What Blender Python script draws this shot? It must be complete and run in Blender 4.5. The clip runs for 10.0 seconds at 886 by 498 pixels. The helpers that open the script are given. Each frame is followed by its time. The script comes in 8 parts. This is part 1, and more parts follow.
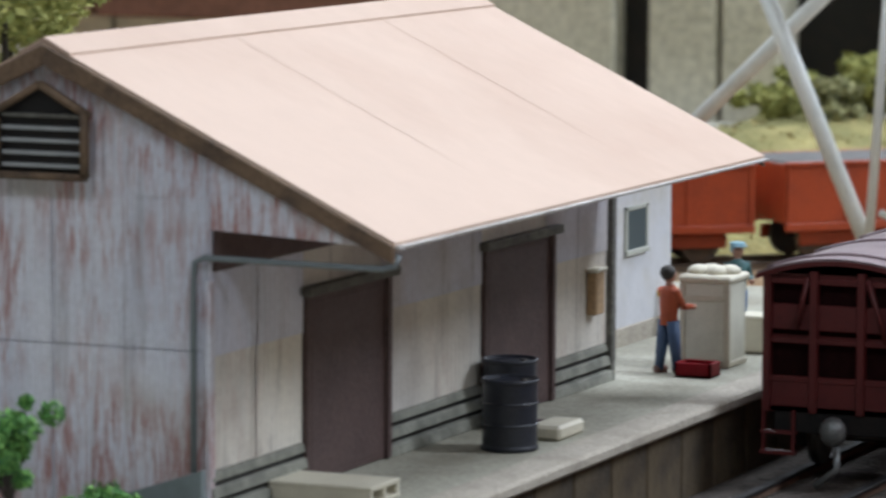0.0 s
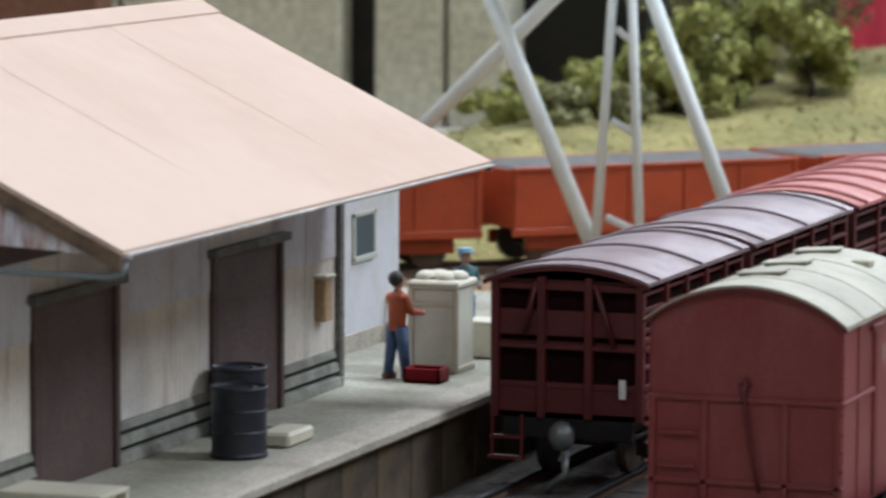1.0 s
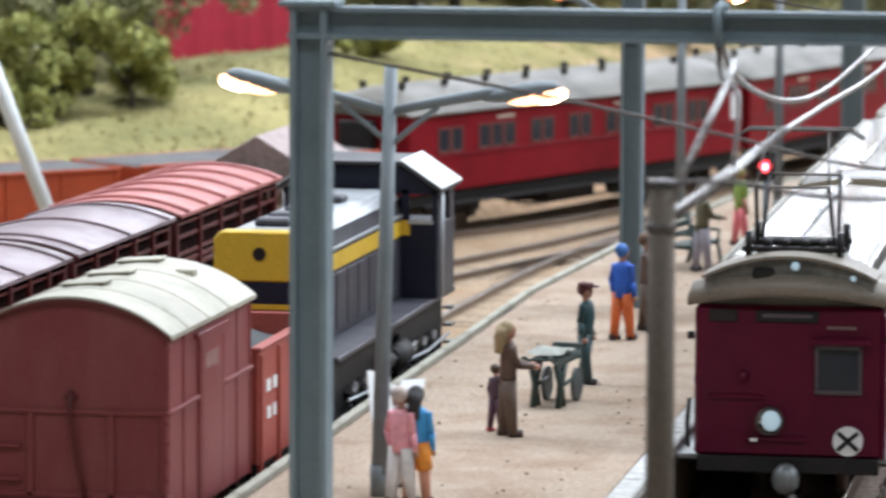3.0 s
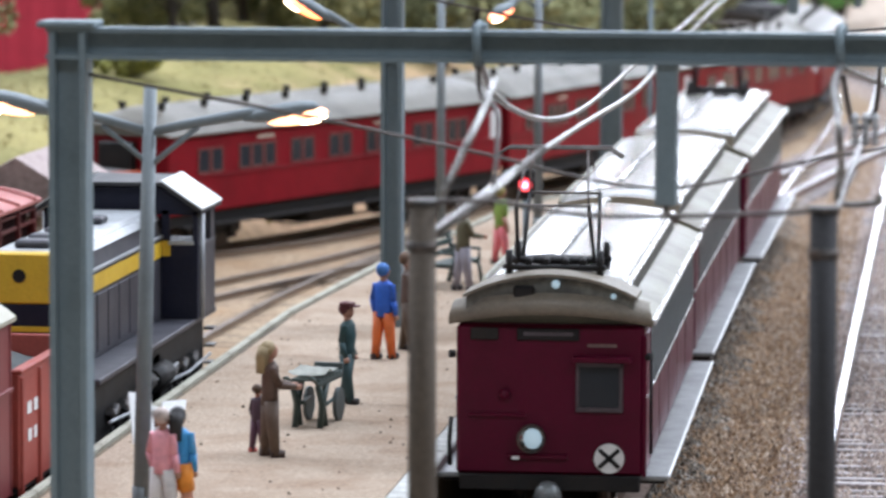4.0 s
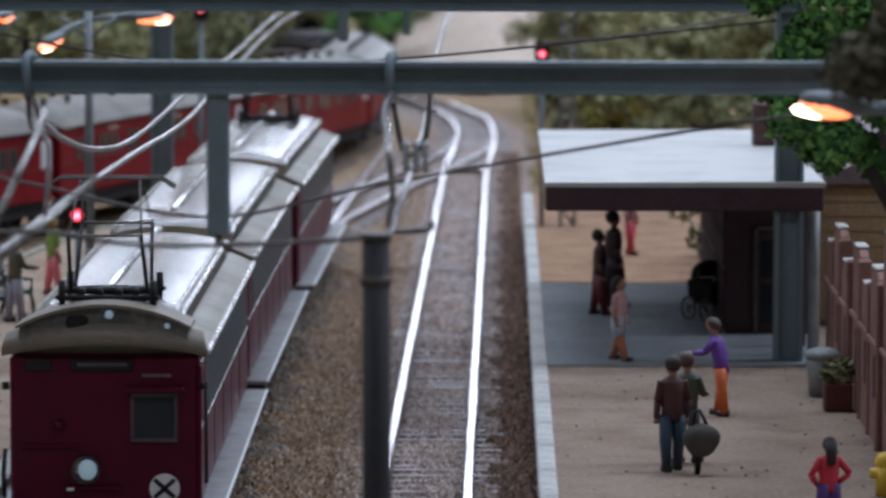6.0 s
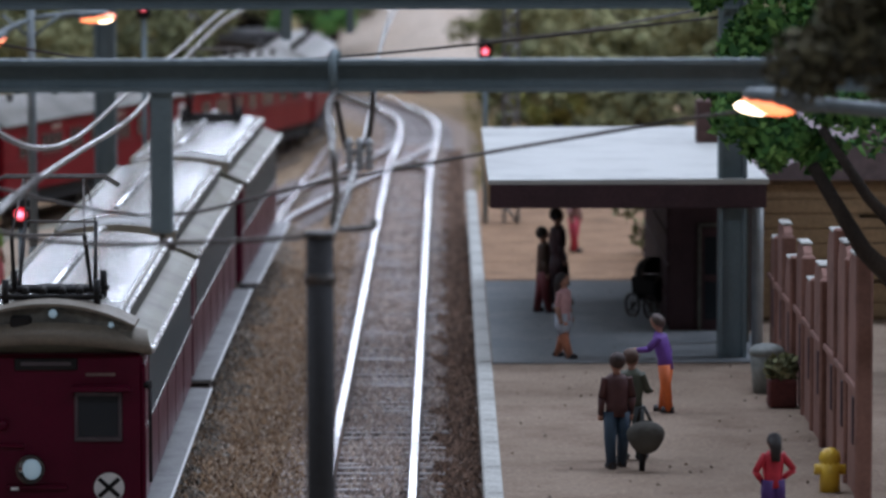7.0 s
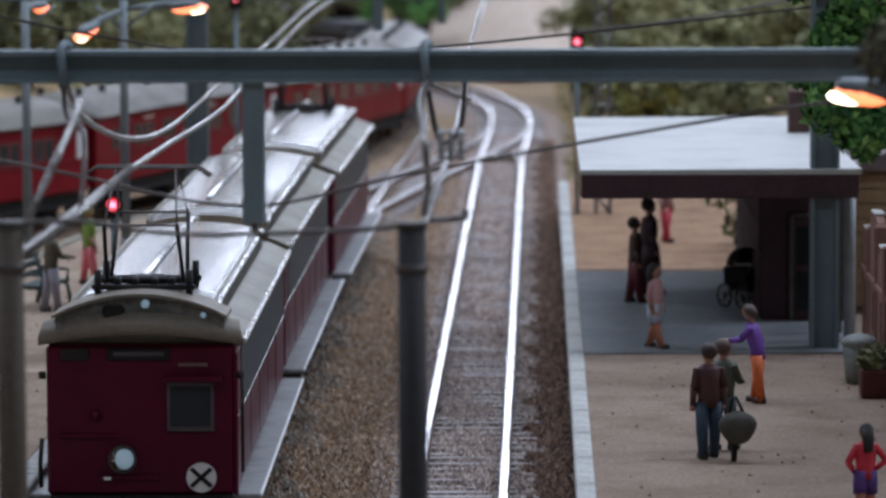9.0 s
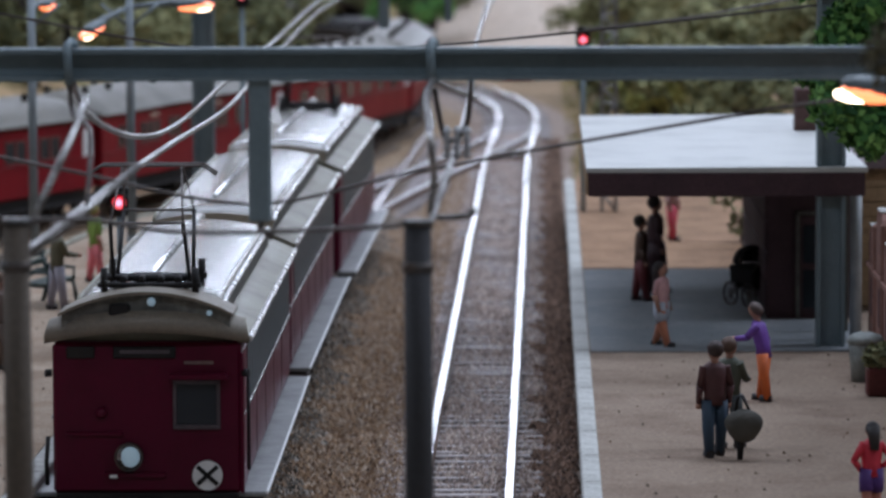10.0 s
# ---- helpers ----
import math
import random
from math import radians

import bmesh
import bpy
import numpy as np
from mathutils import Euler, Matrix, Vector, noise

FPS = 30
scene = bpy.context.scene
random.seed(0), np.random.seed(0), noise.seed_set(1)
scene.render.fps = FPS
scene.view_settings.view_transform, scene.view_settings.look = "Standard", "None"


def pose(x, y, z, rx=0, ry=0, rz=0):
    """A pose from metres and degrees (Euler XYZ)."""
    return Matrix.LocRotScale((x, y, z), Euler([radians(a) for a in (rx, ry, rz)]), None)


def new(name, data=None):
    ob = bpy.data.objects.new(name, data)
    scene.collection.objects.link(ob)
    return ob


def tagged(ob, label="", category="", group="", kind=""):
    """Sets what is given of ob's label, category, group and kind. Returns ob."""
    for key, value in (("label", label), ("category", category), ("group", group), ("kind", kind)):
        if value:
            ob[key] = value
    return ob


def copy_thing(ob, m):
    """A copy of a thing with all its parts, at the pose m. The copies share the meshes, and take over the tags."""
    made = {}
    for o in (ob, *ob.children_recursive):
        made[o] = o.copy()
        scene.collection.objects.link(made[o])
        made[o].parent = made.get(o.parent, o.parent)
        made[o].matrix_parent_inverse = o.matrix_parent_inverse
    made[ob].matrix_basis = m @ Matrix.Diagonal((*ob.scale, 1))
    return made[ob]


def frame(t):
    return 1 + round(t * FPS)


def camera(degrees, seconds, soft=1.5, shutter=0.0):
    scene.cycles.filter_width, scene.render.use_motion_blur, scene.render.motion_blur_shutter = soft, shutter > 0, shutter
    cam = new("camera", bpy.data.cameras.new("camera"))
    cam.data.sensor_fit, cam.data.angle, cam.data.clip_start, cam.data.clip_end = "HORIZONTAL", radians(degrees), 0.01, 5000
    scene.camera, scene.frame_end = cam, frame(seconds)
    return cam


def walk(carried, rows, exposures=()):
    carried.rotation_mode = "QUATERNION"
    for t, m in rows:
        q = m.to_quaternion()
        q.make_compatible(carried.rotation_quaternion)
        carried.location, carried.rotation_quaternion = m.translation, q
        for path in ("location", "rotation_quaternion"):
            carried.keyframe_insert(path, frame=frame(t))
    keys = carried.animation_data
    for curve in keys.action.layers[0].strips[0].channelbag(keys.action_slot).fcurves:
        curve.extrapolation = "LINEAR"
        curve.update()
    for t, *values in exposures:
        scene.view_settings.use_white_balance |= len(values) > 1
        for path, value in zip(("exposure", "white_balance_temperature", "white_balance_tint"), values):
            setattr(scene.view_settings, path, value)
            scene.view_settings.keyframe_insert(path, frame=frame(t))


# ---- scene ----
cam = camera(12.0, 10.0, soft=2.6, shutter=0.3)
cam.data.dof.use_dof, cam.data.dof.focus_distance, cam.data.dof.aperture_fstop = True, 0.74, 66
U = 0.01        # the plan is drawn in centimetres: a model railway in 1:87
EYE = 11.5      # eye above the rail tops
# seconds, yaw to the right, pitch up, lean to the right
ROWS = [
    (0.0, -23.163, -6.176, -0.27), (0.5, -21.258, -6.148, -0.26), (1.0, -19.444, -6.069, -0.25),
    (1.5, -17.538, -6.022, -0.26), (2.0, -15.242, -5.982, -0.25), (2.5, -12.679, -5.975, -0.25),
    (3.0, -10.212, -5.888, -0.25), (3.2, -9.364, -5.845, -0.24), (4.5, -5.672, -5.476, -0.14),
    (5.0, -4.166, -5.368, -0.09), (5.5, -2.454, -5.263, -0.06), (6.0, -0.83, -5.203, -0.06),
    (6.2, -0.436, -5.181, -0.03), (6.75, 0.07, -5.2, 0.06), (7.3, -0.601, -5.26, 0.15),
    (7.5, -1.061, -5.258, 0.19), (8.0, -1.169, -5.329, 0.19), (8.5, -1.228, -5.376, 0.2),
    (9.0, -1.293, -5.363, 0.2), (9.5, -1.327, -5.377, 0.21), (10.0, -1.376, -5.39, 0.2),
]
walk(cam, [(t, pose(0, 0, EYE * U, 90 + pitch, lean, -yaw)) for t, yaw, pitch, lean in ROWS],
     [(0, -0.27, 6020, 12), (1.0, -0.3, 6020, 12), (1.5, -0.14, 6100, 12), (2.0, 0.02, 6120, 12), (2.5, 0.11, 6050, 12), (3.0, 0.06, 6050, 13), (4.5, -0.17, 5850, 15), (5.0, -0.49, 5780, 15), (5.5, -0.87, 5720, 16), (6.0, -1.12, 5650, 16), (6.5, -1.16, 5650, 16), (10.0, -1.16, 5650, 16)])


# ---- light: an exhibition hall with rows of ceiling lights ----
world = bpy.data.worlds.new("hall")
scene.world = world
world.use_nodes = True
world.node_tree.nodes["Background"].inputs[0].default_value = (0.75, 0.85, 1.0, 1)
world.node_tree.nodes["Background"].inputs[1].default_value = 0.06
scene.view_settings.exposure = 0.0


def ceiling_lamp(x, y, z, sx, sy, watts, colour=(0.89, 0.95, 1.0)):
    data = bpy.data.lights.new("hall_light", "AREA")
    data.shape, data.size, data.size_y, data.energy, data.color = "RECTANGLE", sx * U, sy * U, watts, colour
    ob = new("hall_light", data)
    ob.matrix_world = pose(x * U, y * U, z * U)
    return ob


CEIL = 200
for ly, lw in ((-120, 17), (130, 61), (420, 48), (960, 120), (1430, 260)):
    for lx, share in ((-190, 0.72), (0, 0.8), (190, 1.25)):
        ceiling_lamp(lx, ly, CEIL - 6, 130, 50, lw * share)


# ---- materials ----
def nodes_of(name):
    m = bpy.data.materials.new(name)
    m.use_nodes = True
    t = m.node_tree
    return m, t, t.nodes["Principled BSDF"]


def coords(t, stretch=(1, 1, 1)):
    c = t.nodes.new("ShaderNodeTexCoord")
    mp = t.nodes.new("ShaderNodeMapping")
    mp.inputs["Scale"].default_value = stretch
    t.links.new(c.outputs["Object"], mp.inputs["Vector"])
    return mp.outputs[0]


def noise_tex(t, vec, size, detail=4.0, rough=0.6):
    n = t.nodes.new("ShaderNodeTexNoise")
    n.inputs["Scale"].default_value = 1 / (size * U)
    n.inputs["Detail"].default_value = detail
    n.inputs["Roughness"].default_value = rough
    t.links.new(vec, n.inputs["Vector"])
    return n.outputs["Fac"]


def ramp(t, fac, lo, hi):
    r = t.nodes.new("ShaderNodeMapRange")
    r.inputs["From Min"].default_value, r.inputs["From Max"].default_value = lo, hi
    t.links.new(fac, r.inputs["Value"])
    return r.outputs[0]


def mix(t, fac, a, b, mode="MIX"):
    m = t.nodes.new("ShaderNodeMix")
    m.data_type, m.blend_type = "RGBA", mode
    for sock, v in ((m.inputs[0], fac), (m.inputs[6], a), (m.inputs[7], b)):
        if isinstance(v, (int, float)):
            sock.default_value = v
        elif isinstance(v, tuple):
            sock.default_value = (*v, 1)
        else:
            t.links.new(v, sock)
    return m.outputs[2]


def scaled(c, k):
    return tuple(min(1.0, v * k) for v in c)


def surf(name, col, worn=None, rough=0.6, metal=0.0, size=2.0, fine=0.15, bump=0.15, wear=0.35, streak=None,
         lo=0.45, hi=0.7, rand=0.0, spec=0.5, rough_var=0.12):
    """A weathered surface: broad patches of a worn colour, fine grain, soft relief; streak stretches the patches along z."""
    m, t, p = nodes_of(name)
    v = coords(t, (1, 1, streak) if streak else (1, 1, 1))
    v2 = coords(t)
    broad = noise_tex(t, v, size, 5.0, 0.65)
    grain = noise_tex(t, v2, fine, 3.0, 0.6)
    c = mix(t, ramp(t, broad, lo, hi), col, worn or scaled(col, 0.7))
    g = mix(t, ramp(t, grain, 0.3, 0.7), scaled((1, 1, 1), 1 - wear), (1.0, 1.0, 1.0))
    c = mix(t, 1.0, c, g, "MULTIPLY")
    if rand:
        info = t.nodes.new("ShaderNodeObjectInfo")
        k = mix(t, info.outputs["Random"], (1 - rand, 1 - rand, 1 - rand), (1.0, 1.0, 1.0))
        c = mix(t, 1.0, c, k, "MULTIPLY")
    t.links.new(c, p.inputs["Base Color"])
    p.inputs["Metallic"].default_value = metal
    p.inputs["Specular IOR Level"].default_value = spec
    rr = t.nodes.new("ShaderNodeMapRange")
    rr.inputs["To Min"].default_value, rr.inputs["To Max"].default_value = max(0.02, rough - rough_var), min(1, rough + rough_var)
    t.links.new(broad, rr.inputs["Value"])
    t.links.new(rr.outputs[0], p.inputs["Roughness"])
    if bump:
        b = t.nodes.new("ShaderNodeBump")
        b.inputs["Strength"].default_value = bump
        b.inputs["Distance"].default_value = fine * U
        t.links.new(grain, b.inputs["Height"])
        t.links.new(b.outputs[0], p.inputs["Normal"])
    return m


def glow(name, col, strength, base=(0.8, 0.8, 0.8)):
    m, t, p = nodes_of(name)
    p.inputs["Base Color"].default_value = (*base, 1)
    p.inputs["Emission Color"].default_value = (*col, 1)
    p.inputs["Emission Strength"].default_value = strength
    return m


def glass(name, col=(0.02, 0.025, 0.03), rough=0.08, spec=0.3):
    m, t, p = nodes_of(name)
    p.inputs["Base Color"].default_value = (*col, 1)
    p.inputs["Roughness"].default_value = rough
    p.inputs["Specular IOR Level"].default_value = spec
    return m


def corrugated_iron(name, rust, tones, reach=0.47):
    """Painted corrugated iron with rust streaks and runs of grime."""
    m, t, p = nodes_of(name)
    vs, v = coords(t, (1, 1, 0.14)), coords(t)
    runs = noise_tex(t, vs, 0.11, 6.0, 0.75)
    patch = noise_tex(t, v, 2.4, 3.0, 0.5)
    grime = noise_tex(t, coords(t, (1, 1, 0.09)), 0.4, 5.0, 0.7)
    tone = noise_tex(t, coords(t, (1, 1, 0.6)), 3.0, 2.0)
    grain = noise_tex(t, v, 0.1, 3.0)
    c = mix(t, ramp(t, tone, 0.38, 0.62), tones[0], tones[1])
    c = mix(t, ramp(t, grime, 0.54, 0.86), c, (0.17, 0.155, 0.15))
    mul = t.nodes.new("ShaderNodeMath")
    mul.operation = "MULTIPLY"
    t.links.new(ramp(t, runs, 0.44, 0.60), mul.inputs[0])
    t.links.new(ramp(t, patch, reach, reach + 0.12), mul.inputs[1])
    k = t.nodes.new("ShaderNodeMath")
    k.operation = "MULTIPLY"
    k.inputs[1].default_value = rust
    t.links.new(mul.outputs[0], k.inputs[0])
    c = mix(t, ramp(t, noise_tex(t, v, 3.6, 3.0), 0.5, 0.72), c, (0.47, 0.41, 0.36))
    c = mix(t, k.outputs[0], c, (0.37, 0.15, 0.115))
    c = mix(t, 1.0, c, mix(t, ramp(t, grain, 0.3, 0.7), (0.86, 0.86, 0.86), (1.0, 1.0, 1.0)), "MULTIPLY")
    t.links.new(c, p.inputs["Base Color"])
    p.inputs["Roughness"].default_value = 0.6
    return m


def ballast_mat(name, cols, size):
    """Loose stone chips: every chip its own tone, with fine relief."""
    m, t, p = nodes_of(name)
    v = coords(t)
    vo = t.nodes.new("ShaderNodeTexVoronoi")
    vo.inputs["Scale"].default_value = 1 / (size * U)
    t.links.new(v, vo.inputs["Vector"])
    sep = t.nodes.new("ShaderNodeSeparateColor")
    t.links.new(vo.outputs["Color"], sep.inputs[0])
    c = mix(t, sep.outputs[0], cols[0], cols[1])
    c = mix(t, ramp(t, noise_tex(t, v, 2.5, 4.0), 0.42, 0.66), c, cols[2])
    t.links.new(c, p.inputs["Base Color"])
    p.inputs["Roughness"].default_value = 0.9
    b = t.nodes.new("ShaderNodeBump")
    b.inputs["Strength"].default_value = 0.7
    b.inputs["Distance"].default_value = size * U * 0.6
    b.invert = True
    t.links.new(vo.outputs["Distance"], b.inputs["Height"])
    t.links.new(b.outputs[0], p.inputs["Normal"])
    return m


def island_mat(name, a, b, rough=0.9, mid=()):
    """Tone varies from chip to chip (or leaf to leaf) of one joined mesh."""
    m, t, p = nodes_of(name)
    g = t.nodes.new("ShaderNodeNewGeometry")
    if mid:
        r = t.nodes.new("ShaderNodeValToRGB")
        stops = (a, *mid, b)
        while len(r.color_ramp.elements) < len(stops):
            r.color_ramp.elements.new(0.5)
        for k, c in enumerate(stops):
            r.color_ramp.elements[k].position = k / (len(stops) - 1)
            r.color_ramp.elements[k].color = (*c, 1)
        t.links.new(g.outputs["Random Per Island"], r.inputs[0])
        t.links.new(r.outputs[0], p.inputs["Base Color"])
    else:
        t.links.new(mix(t, g.outputs["Random Per Island"], a, b), p.inputs["Base Color"])
    p.inputs["Roughness"].default_value = rough
    return m


M_IRON = corrugated_iron("corrugated_iron", 0.85, ((0.66, 0.68, 0.78), (0.76, 0.765, 0.84)), 0.40)
M_IRON_SIDE = corrugated_iron("corrugated_iron_grey", 0.2, ((0.66, 0.645, 0.62), (0.80, 0.755, 0.67)))
# upper side sheets: the bluish tint of the eave's shade is put into the colour
M_IRON_EAVE_SHADE = corrugated_iron("corrugated_iron_eave_shade", 0.12, ((0.64, 0.66, 0.77), (0.73, 0.745, 0.83)))
M_ROOF_PINK = surf("roof_pink_card", (0.545, 0.405, 0.318), (0.49, 0.35, 0.27), 0.75, size=7, fine=0.6, bump=0.02, wear=0.04)
M_BARGE = surf("weathered_barge_board", (0.20, 0.13, 0.08), (0.07, 0.05, 0.04), 0.8, size=0.6, fine=0.08, bump=0.3)
M_WHITE_EDGE = surf("white_gutter", (0.72, 0.70, 0.67), (0.45, 0.42, 0.39), 0.4, size=1)
M_DOOR_BROWN = surf("dark_brown_door", (0.105, 0.065, 0.06), (0.075, 0.045, 0.042), 0.6, size=1.2, fine=0.1)
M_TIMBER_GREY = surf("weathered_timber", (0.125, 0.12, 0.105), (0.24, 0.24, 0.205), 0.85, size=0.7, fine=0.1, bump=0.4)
M_BASE_BOARD = surf("base_board_grey", (0.30, 0.30, 0.25), (0.13, 0.13, 0.11), 0.85, size=0.8, fine=0.1, bump=0.4)
M_CONCRETE = surf("platform_concrete", (0.42, 0.405, 0.325), (0.28, 0.26, 0.20), 0.85, size=1.9, fine=0.1, bump=0.25)
M_LIP = surf("platform_lip", (0.50, 0.45, 0.37), (0.36, 0.32, 0.26), 0.85, size=1.2, fine=0.08, bump=0.3)
M_FACE = surf("platform_face", (0.155, 0.115, 0.065), (0.07, 0.055, 0.04), 0.85, size=1.0, fine=0.12, bump=0.3, rand=0.25)
M_SAND = surf("platform_gravel", (0.465, 0.36, 0.262), (0.32, 0.212, 0.135), 0.95, size=1.5, fine=0.09, bump=0.9, wear=0.4, lo=0.44, hi=0.74)
# platform gravel darkened: the weaker light on the east side is in the colour
M_SAND_SHADED = surf("platform_gravel_shaded", (0.335, 0.25, 0.18), (0.215, 0.145, 0.10), 0.95, size=1.5, fine=0.09, bump=0.9, wear=0.4, lo=0.44, hi=0.74)
M_ORANGE_GRAVEL = surf("orange_gravel", (0.43, 0.255, 0.14), (0.25, 0.145, 0.08), 0.95, size=1.3, fine=0.12, bump=0.9, wear=0.4, lo=0.42, hi=0.7)
M_COPING = surf("pale_coping_stone", (0.60, 0.60, 0.56), (0.40, 0.39, 0.36), 0.8, size=0.6, fine=0.08, rand=0.12)
M_ASPHALT = surf("grey_asphalt", (0.205, 0.225, 0.24), (0.29, 0.30, 0.305), 0.8, size=1.6, fine=0.06, bump=0.3)
M_BALLAST = ballast_mat("ballast", ((0.19, 0.145, 0.12), (0.48, 0.38, 0.31), (0.26, 0.185, 0.145)), 0.14)
# near-black stones: the shade under the livestock wagons is put into the colour
M_BALLAST_SHADED = ballast_mat("shaded_ballast", ((0.035, 0.03, 0.026), (0.10, 0.08, 0.065), (0.05, 0.04, 0.032)), 0.14)
M_BALLAST_TAN = ballast_mat("sandy_ballast", ((0.20, 0.145, 0.09), (0.43, 0.315, 0.20), (0.29, 0.185, 0.10)), 0.14)
M_CHIPS = island_mat("ballast_chips", (0.19, 0.16, 0.145), (0.72, 0.66, 0.61), mid=((0.35, 0.265, 0.225), (0.50, 0.42, 0.385), (0.57, 0.455, 0.375)))
M_CHIPS_TAN = island_mat("tan_ballast_chips", (0.15, 0.10, 0.07), (0.62, 0.50, 0.38), mid=((0.29, 0.185, 0.11), (0.45, 0.31, 0.19), (0.37, 0.29, 0.225)))
M_CHIPS_GREY = island_mat("grey_ballast_chips", (0.09, 0.085, 0.075), (0.46, 0.42, 0.37), mid=((0.18, 0.16, 0.135), (0.29, 0.25, 0.21)))
M_CHIPS_DARK = island_mat("dark_ballast_chips", (0.06, 0.038, 0.028), (0.38, 0.25, 0.18))
M_SPECK = island_mat("grit", (0.05, 0.04, 0.03), (0.24, 0.17, 0.12))
M_TUFT = island_mat("dry_grass_blades", (0.15, 0.13, 0.045), (0.42, 0.35, 0.16), mid=((0.23, 0.215, 0.08), (0.36, 0.29, 0.12)))
M_EARTH = surf("earth", (0.42, 0.28, 0.16), (0.20, 0.15, 0.08), 0.95, size=6, fine=0.15, bump=0.5, lo=0.4, hi=0.65)
M_SLEEPER = surf("sleeper", (0.34, 0.285, 0.27), (0.60, 0.53, 0.51), 0.5, size=0.5, fine=0.06, bump=0.3, rand=0.5)
M_RAIL_DULL = surf("rail_dull_brown", (0.20, 0.155, 0.12), (0.13, 0.10, 0.08), 0.5, 0.4, size=3, fine=0.1, bump=0.0, wear=0.2)
M_SLEEPER_TAN = surf("sleeper_sandy", (0.35, 0.25, 0.165), (0.42, 0.30, 0.195), 0.9, size=0.5, fine=0.06, bump=0.3, rand=0.4)
M_RAIL = surf("rail_steel", (0.88, 0.87, 0.86), (0.72, 0.70, 0.68), 0.25, 1.0, size=3, fine=0.1, bump=0.0, wear=0.1, rough_var=0.05)
M_RAIL_DUSTY = surf("rail_dusty", (0.30, 0.225, 0.16), (0.20, 0.15, 0.11), 0.6, 0.2, size=2, fine=0.1, bump=0.0, wear=0.2)
M_RAIL_WORN = surf("rail_less_used", (0.55, 0.55, 0.56), (0.34, 0.32, 0.31), 0.36, 0.8, size=1.5, fine=0.1, bump=0.0, wear=0.2)
M_RAIL_SIDE = surf("rail_rust", (0.19, 0.115, 0.075), (0.13, 0.08, 0.055), 0.8, size=1)
M_WAGON = surf("wagon_brown", (0.118, 0.016, 0.016), (0.08, 0.011, 0.0115), 0.5, size=1.2, fine=0.07, bump=0.1, wear=0.2)
M_VAN = surf("van_red_oxide", (0.205, 0.034, 0.036), (0.25, 0.085, 0.08), 0.5, size=1.1, fine=0.07, bump=0.12, wear=0.18, streak=0.35, lo=0.44, hi=0.8)
M_WAGON_ROOF = surf("wagon_roof_mauve", (0.26, 0.195, 0.205), (0.14, 0.10, 0.105), 0.36, size=1.4, fine=0.08, bump=0.08, wear=0.15)
M_RIB_ROOF = surf("ribbed_roof_red", (0.48, 0.17, 0.15), (0.36, 0.12, 0.11), 0.45, size=1.4, fine=0.08, wear=0.15)
M_VAN_ROOF = surf("van_roof_cream", (0.42, 0.40, 0.315), (0.31, 0.295, 0.23), 0.5, size=1.4, fine=0.08, bump=0.1, wear=0.12)
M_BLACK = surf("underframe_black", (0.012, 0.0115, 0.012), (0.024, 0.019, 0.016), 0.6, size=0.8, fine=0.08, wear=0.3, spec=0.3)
M_DARK_STEEL = surf("dark_steel", (0.10, 0.10, 0.10), (0.18, 0.13, 0.10), 0.45, 0.7, size=0.5, fine=0.05)
M_ORANGE = surf("wagon_orange_red", (0.42, 0.064, 0.016), (0.30, 0.046, 0.014), 0.45, size=1.5, fine=0.08, wear=0.2)
M_OPEN_RED = surf("open_wagon_red", (0.36, 0.07, 0.05), (0.27, 0.055, 0.04), 0.55, size=1.0, fine=0.08, wear=0.2)
M_COACH = surf("coach_red", (0.22, 0.010, 0.017), (0.16, 0.008, 0.013), 0.42, size=2, fine=0.08, bump=0.05, wear=0.12, spec=0.1)
M_COACH_ROOF = surf("coach_roof_grey", (0.145, 0.133, 0.108), (0.09, 0.082, 0.068), 0.42, size=1.5, fine=0.08, wear=0.15)
M_COACH_TRIM = surf("coach_window_trim", (0.20, 0.045, 0.04), (0.28, 0.12, 0.10), 0.6, size=0.6, fine=0.06)
M_EM = surf("maroon_paint", (0.09, 0.0028, 0.021), (0.066, 0.0022, 0.015), 0.34, size=1.5, fine=0.06, bump=0.05, wear=0.12, spec=0.2)
M_LETTER = surf("faded_lettering", (0.24, 0.16, 0.14), (0.15, 0.09, 0.085), 0.6, size=0.3, fine=0.05)
M_CAB_FRAME = surf("cab_window_frame", (0.095, 0.075, 0.085), (0.06, 0.045, 0.053), 0.4, size=0.4, fine=0.05)
M_EM_ROOF = surf("train_roof_silver", (0.25, 0.245, 0.225), (0.215, 0.21, 0.19), 0.24, 0.0, size=4.0, fine=1.0, bump=0.0, wear=0.15, spec=1.0, rough_var=0.03)
M_BRIGHT_METAL = surf("bright_worn_metal", (0.80, 0.80, 0.80), (0.45, 0.44, 0.43), 0.28, 0.6, size=0.8, fine=0.05, bump=0.0, wear=0.2)
M_EM_SIDE_ROOF = surf("train_side_roof", (0.20, 0.188, 0.13), (0.15, 0.138, 0.10), 0.42, size=1.4, fine=0.07, bump=0.06, wear=0.15)
M_EM_END = surf("train_roof_end_buff", (0.42, 0.36, 0.28), (0.30, 0.25, 0.19), 0.5, size=0.9, fine=0.06, wear=0.2)
# roof-end buff at half brightness: the shade on the train's front is painted in
M_EM_HOOD_SHADED = surf("train_hood_shaded", (0.22, 0.19, 0.145), (0.15, 0.13, 0.10), 0.5, size=0.9, fine=0.06, wear=0.2)
M_BOARD = surf("footboard_grey", (0.38, 0.39, 0.385), (0.24, 0.245, 0.24), 0.28, size=0.8, fine=0.06, spec=0.9)
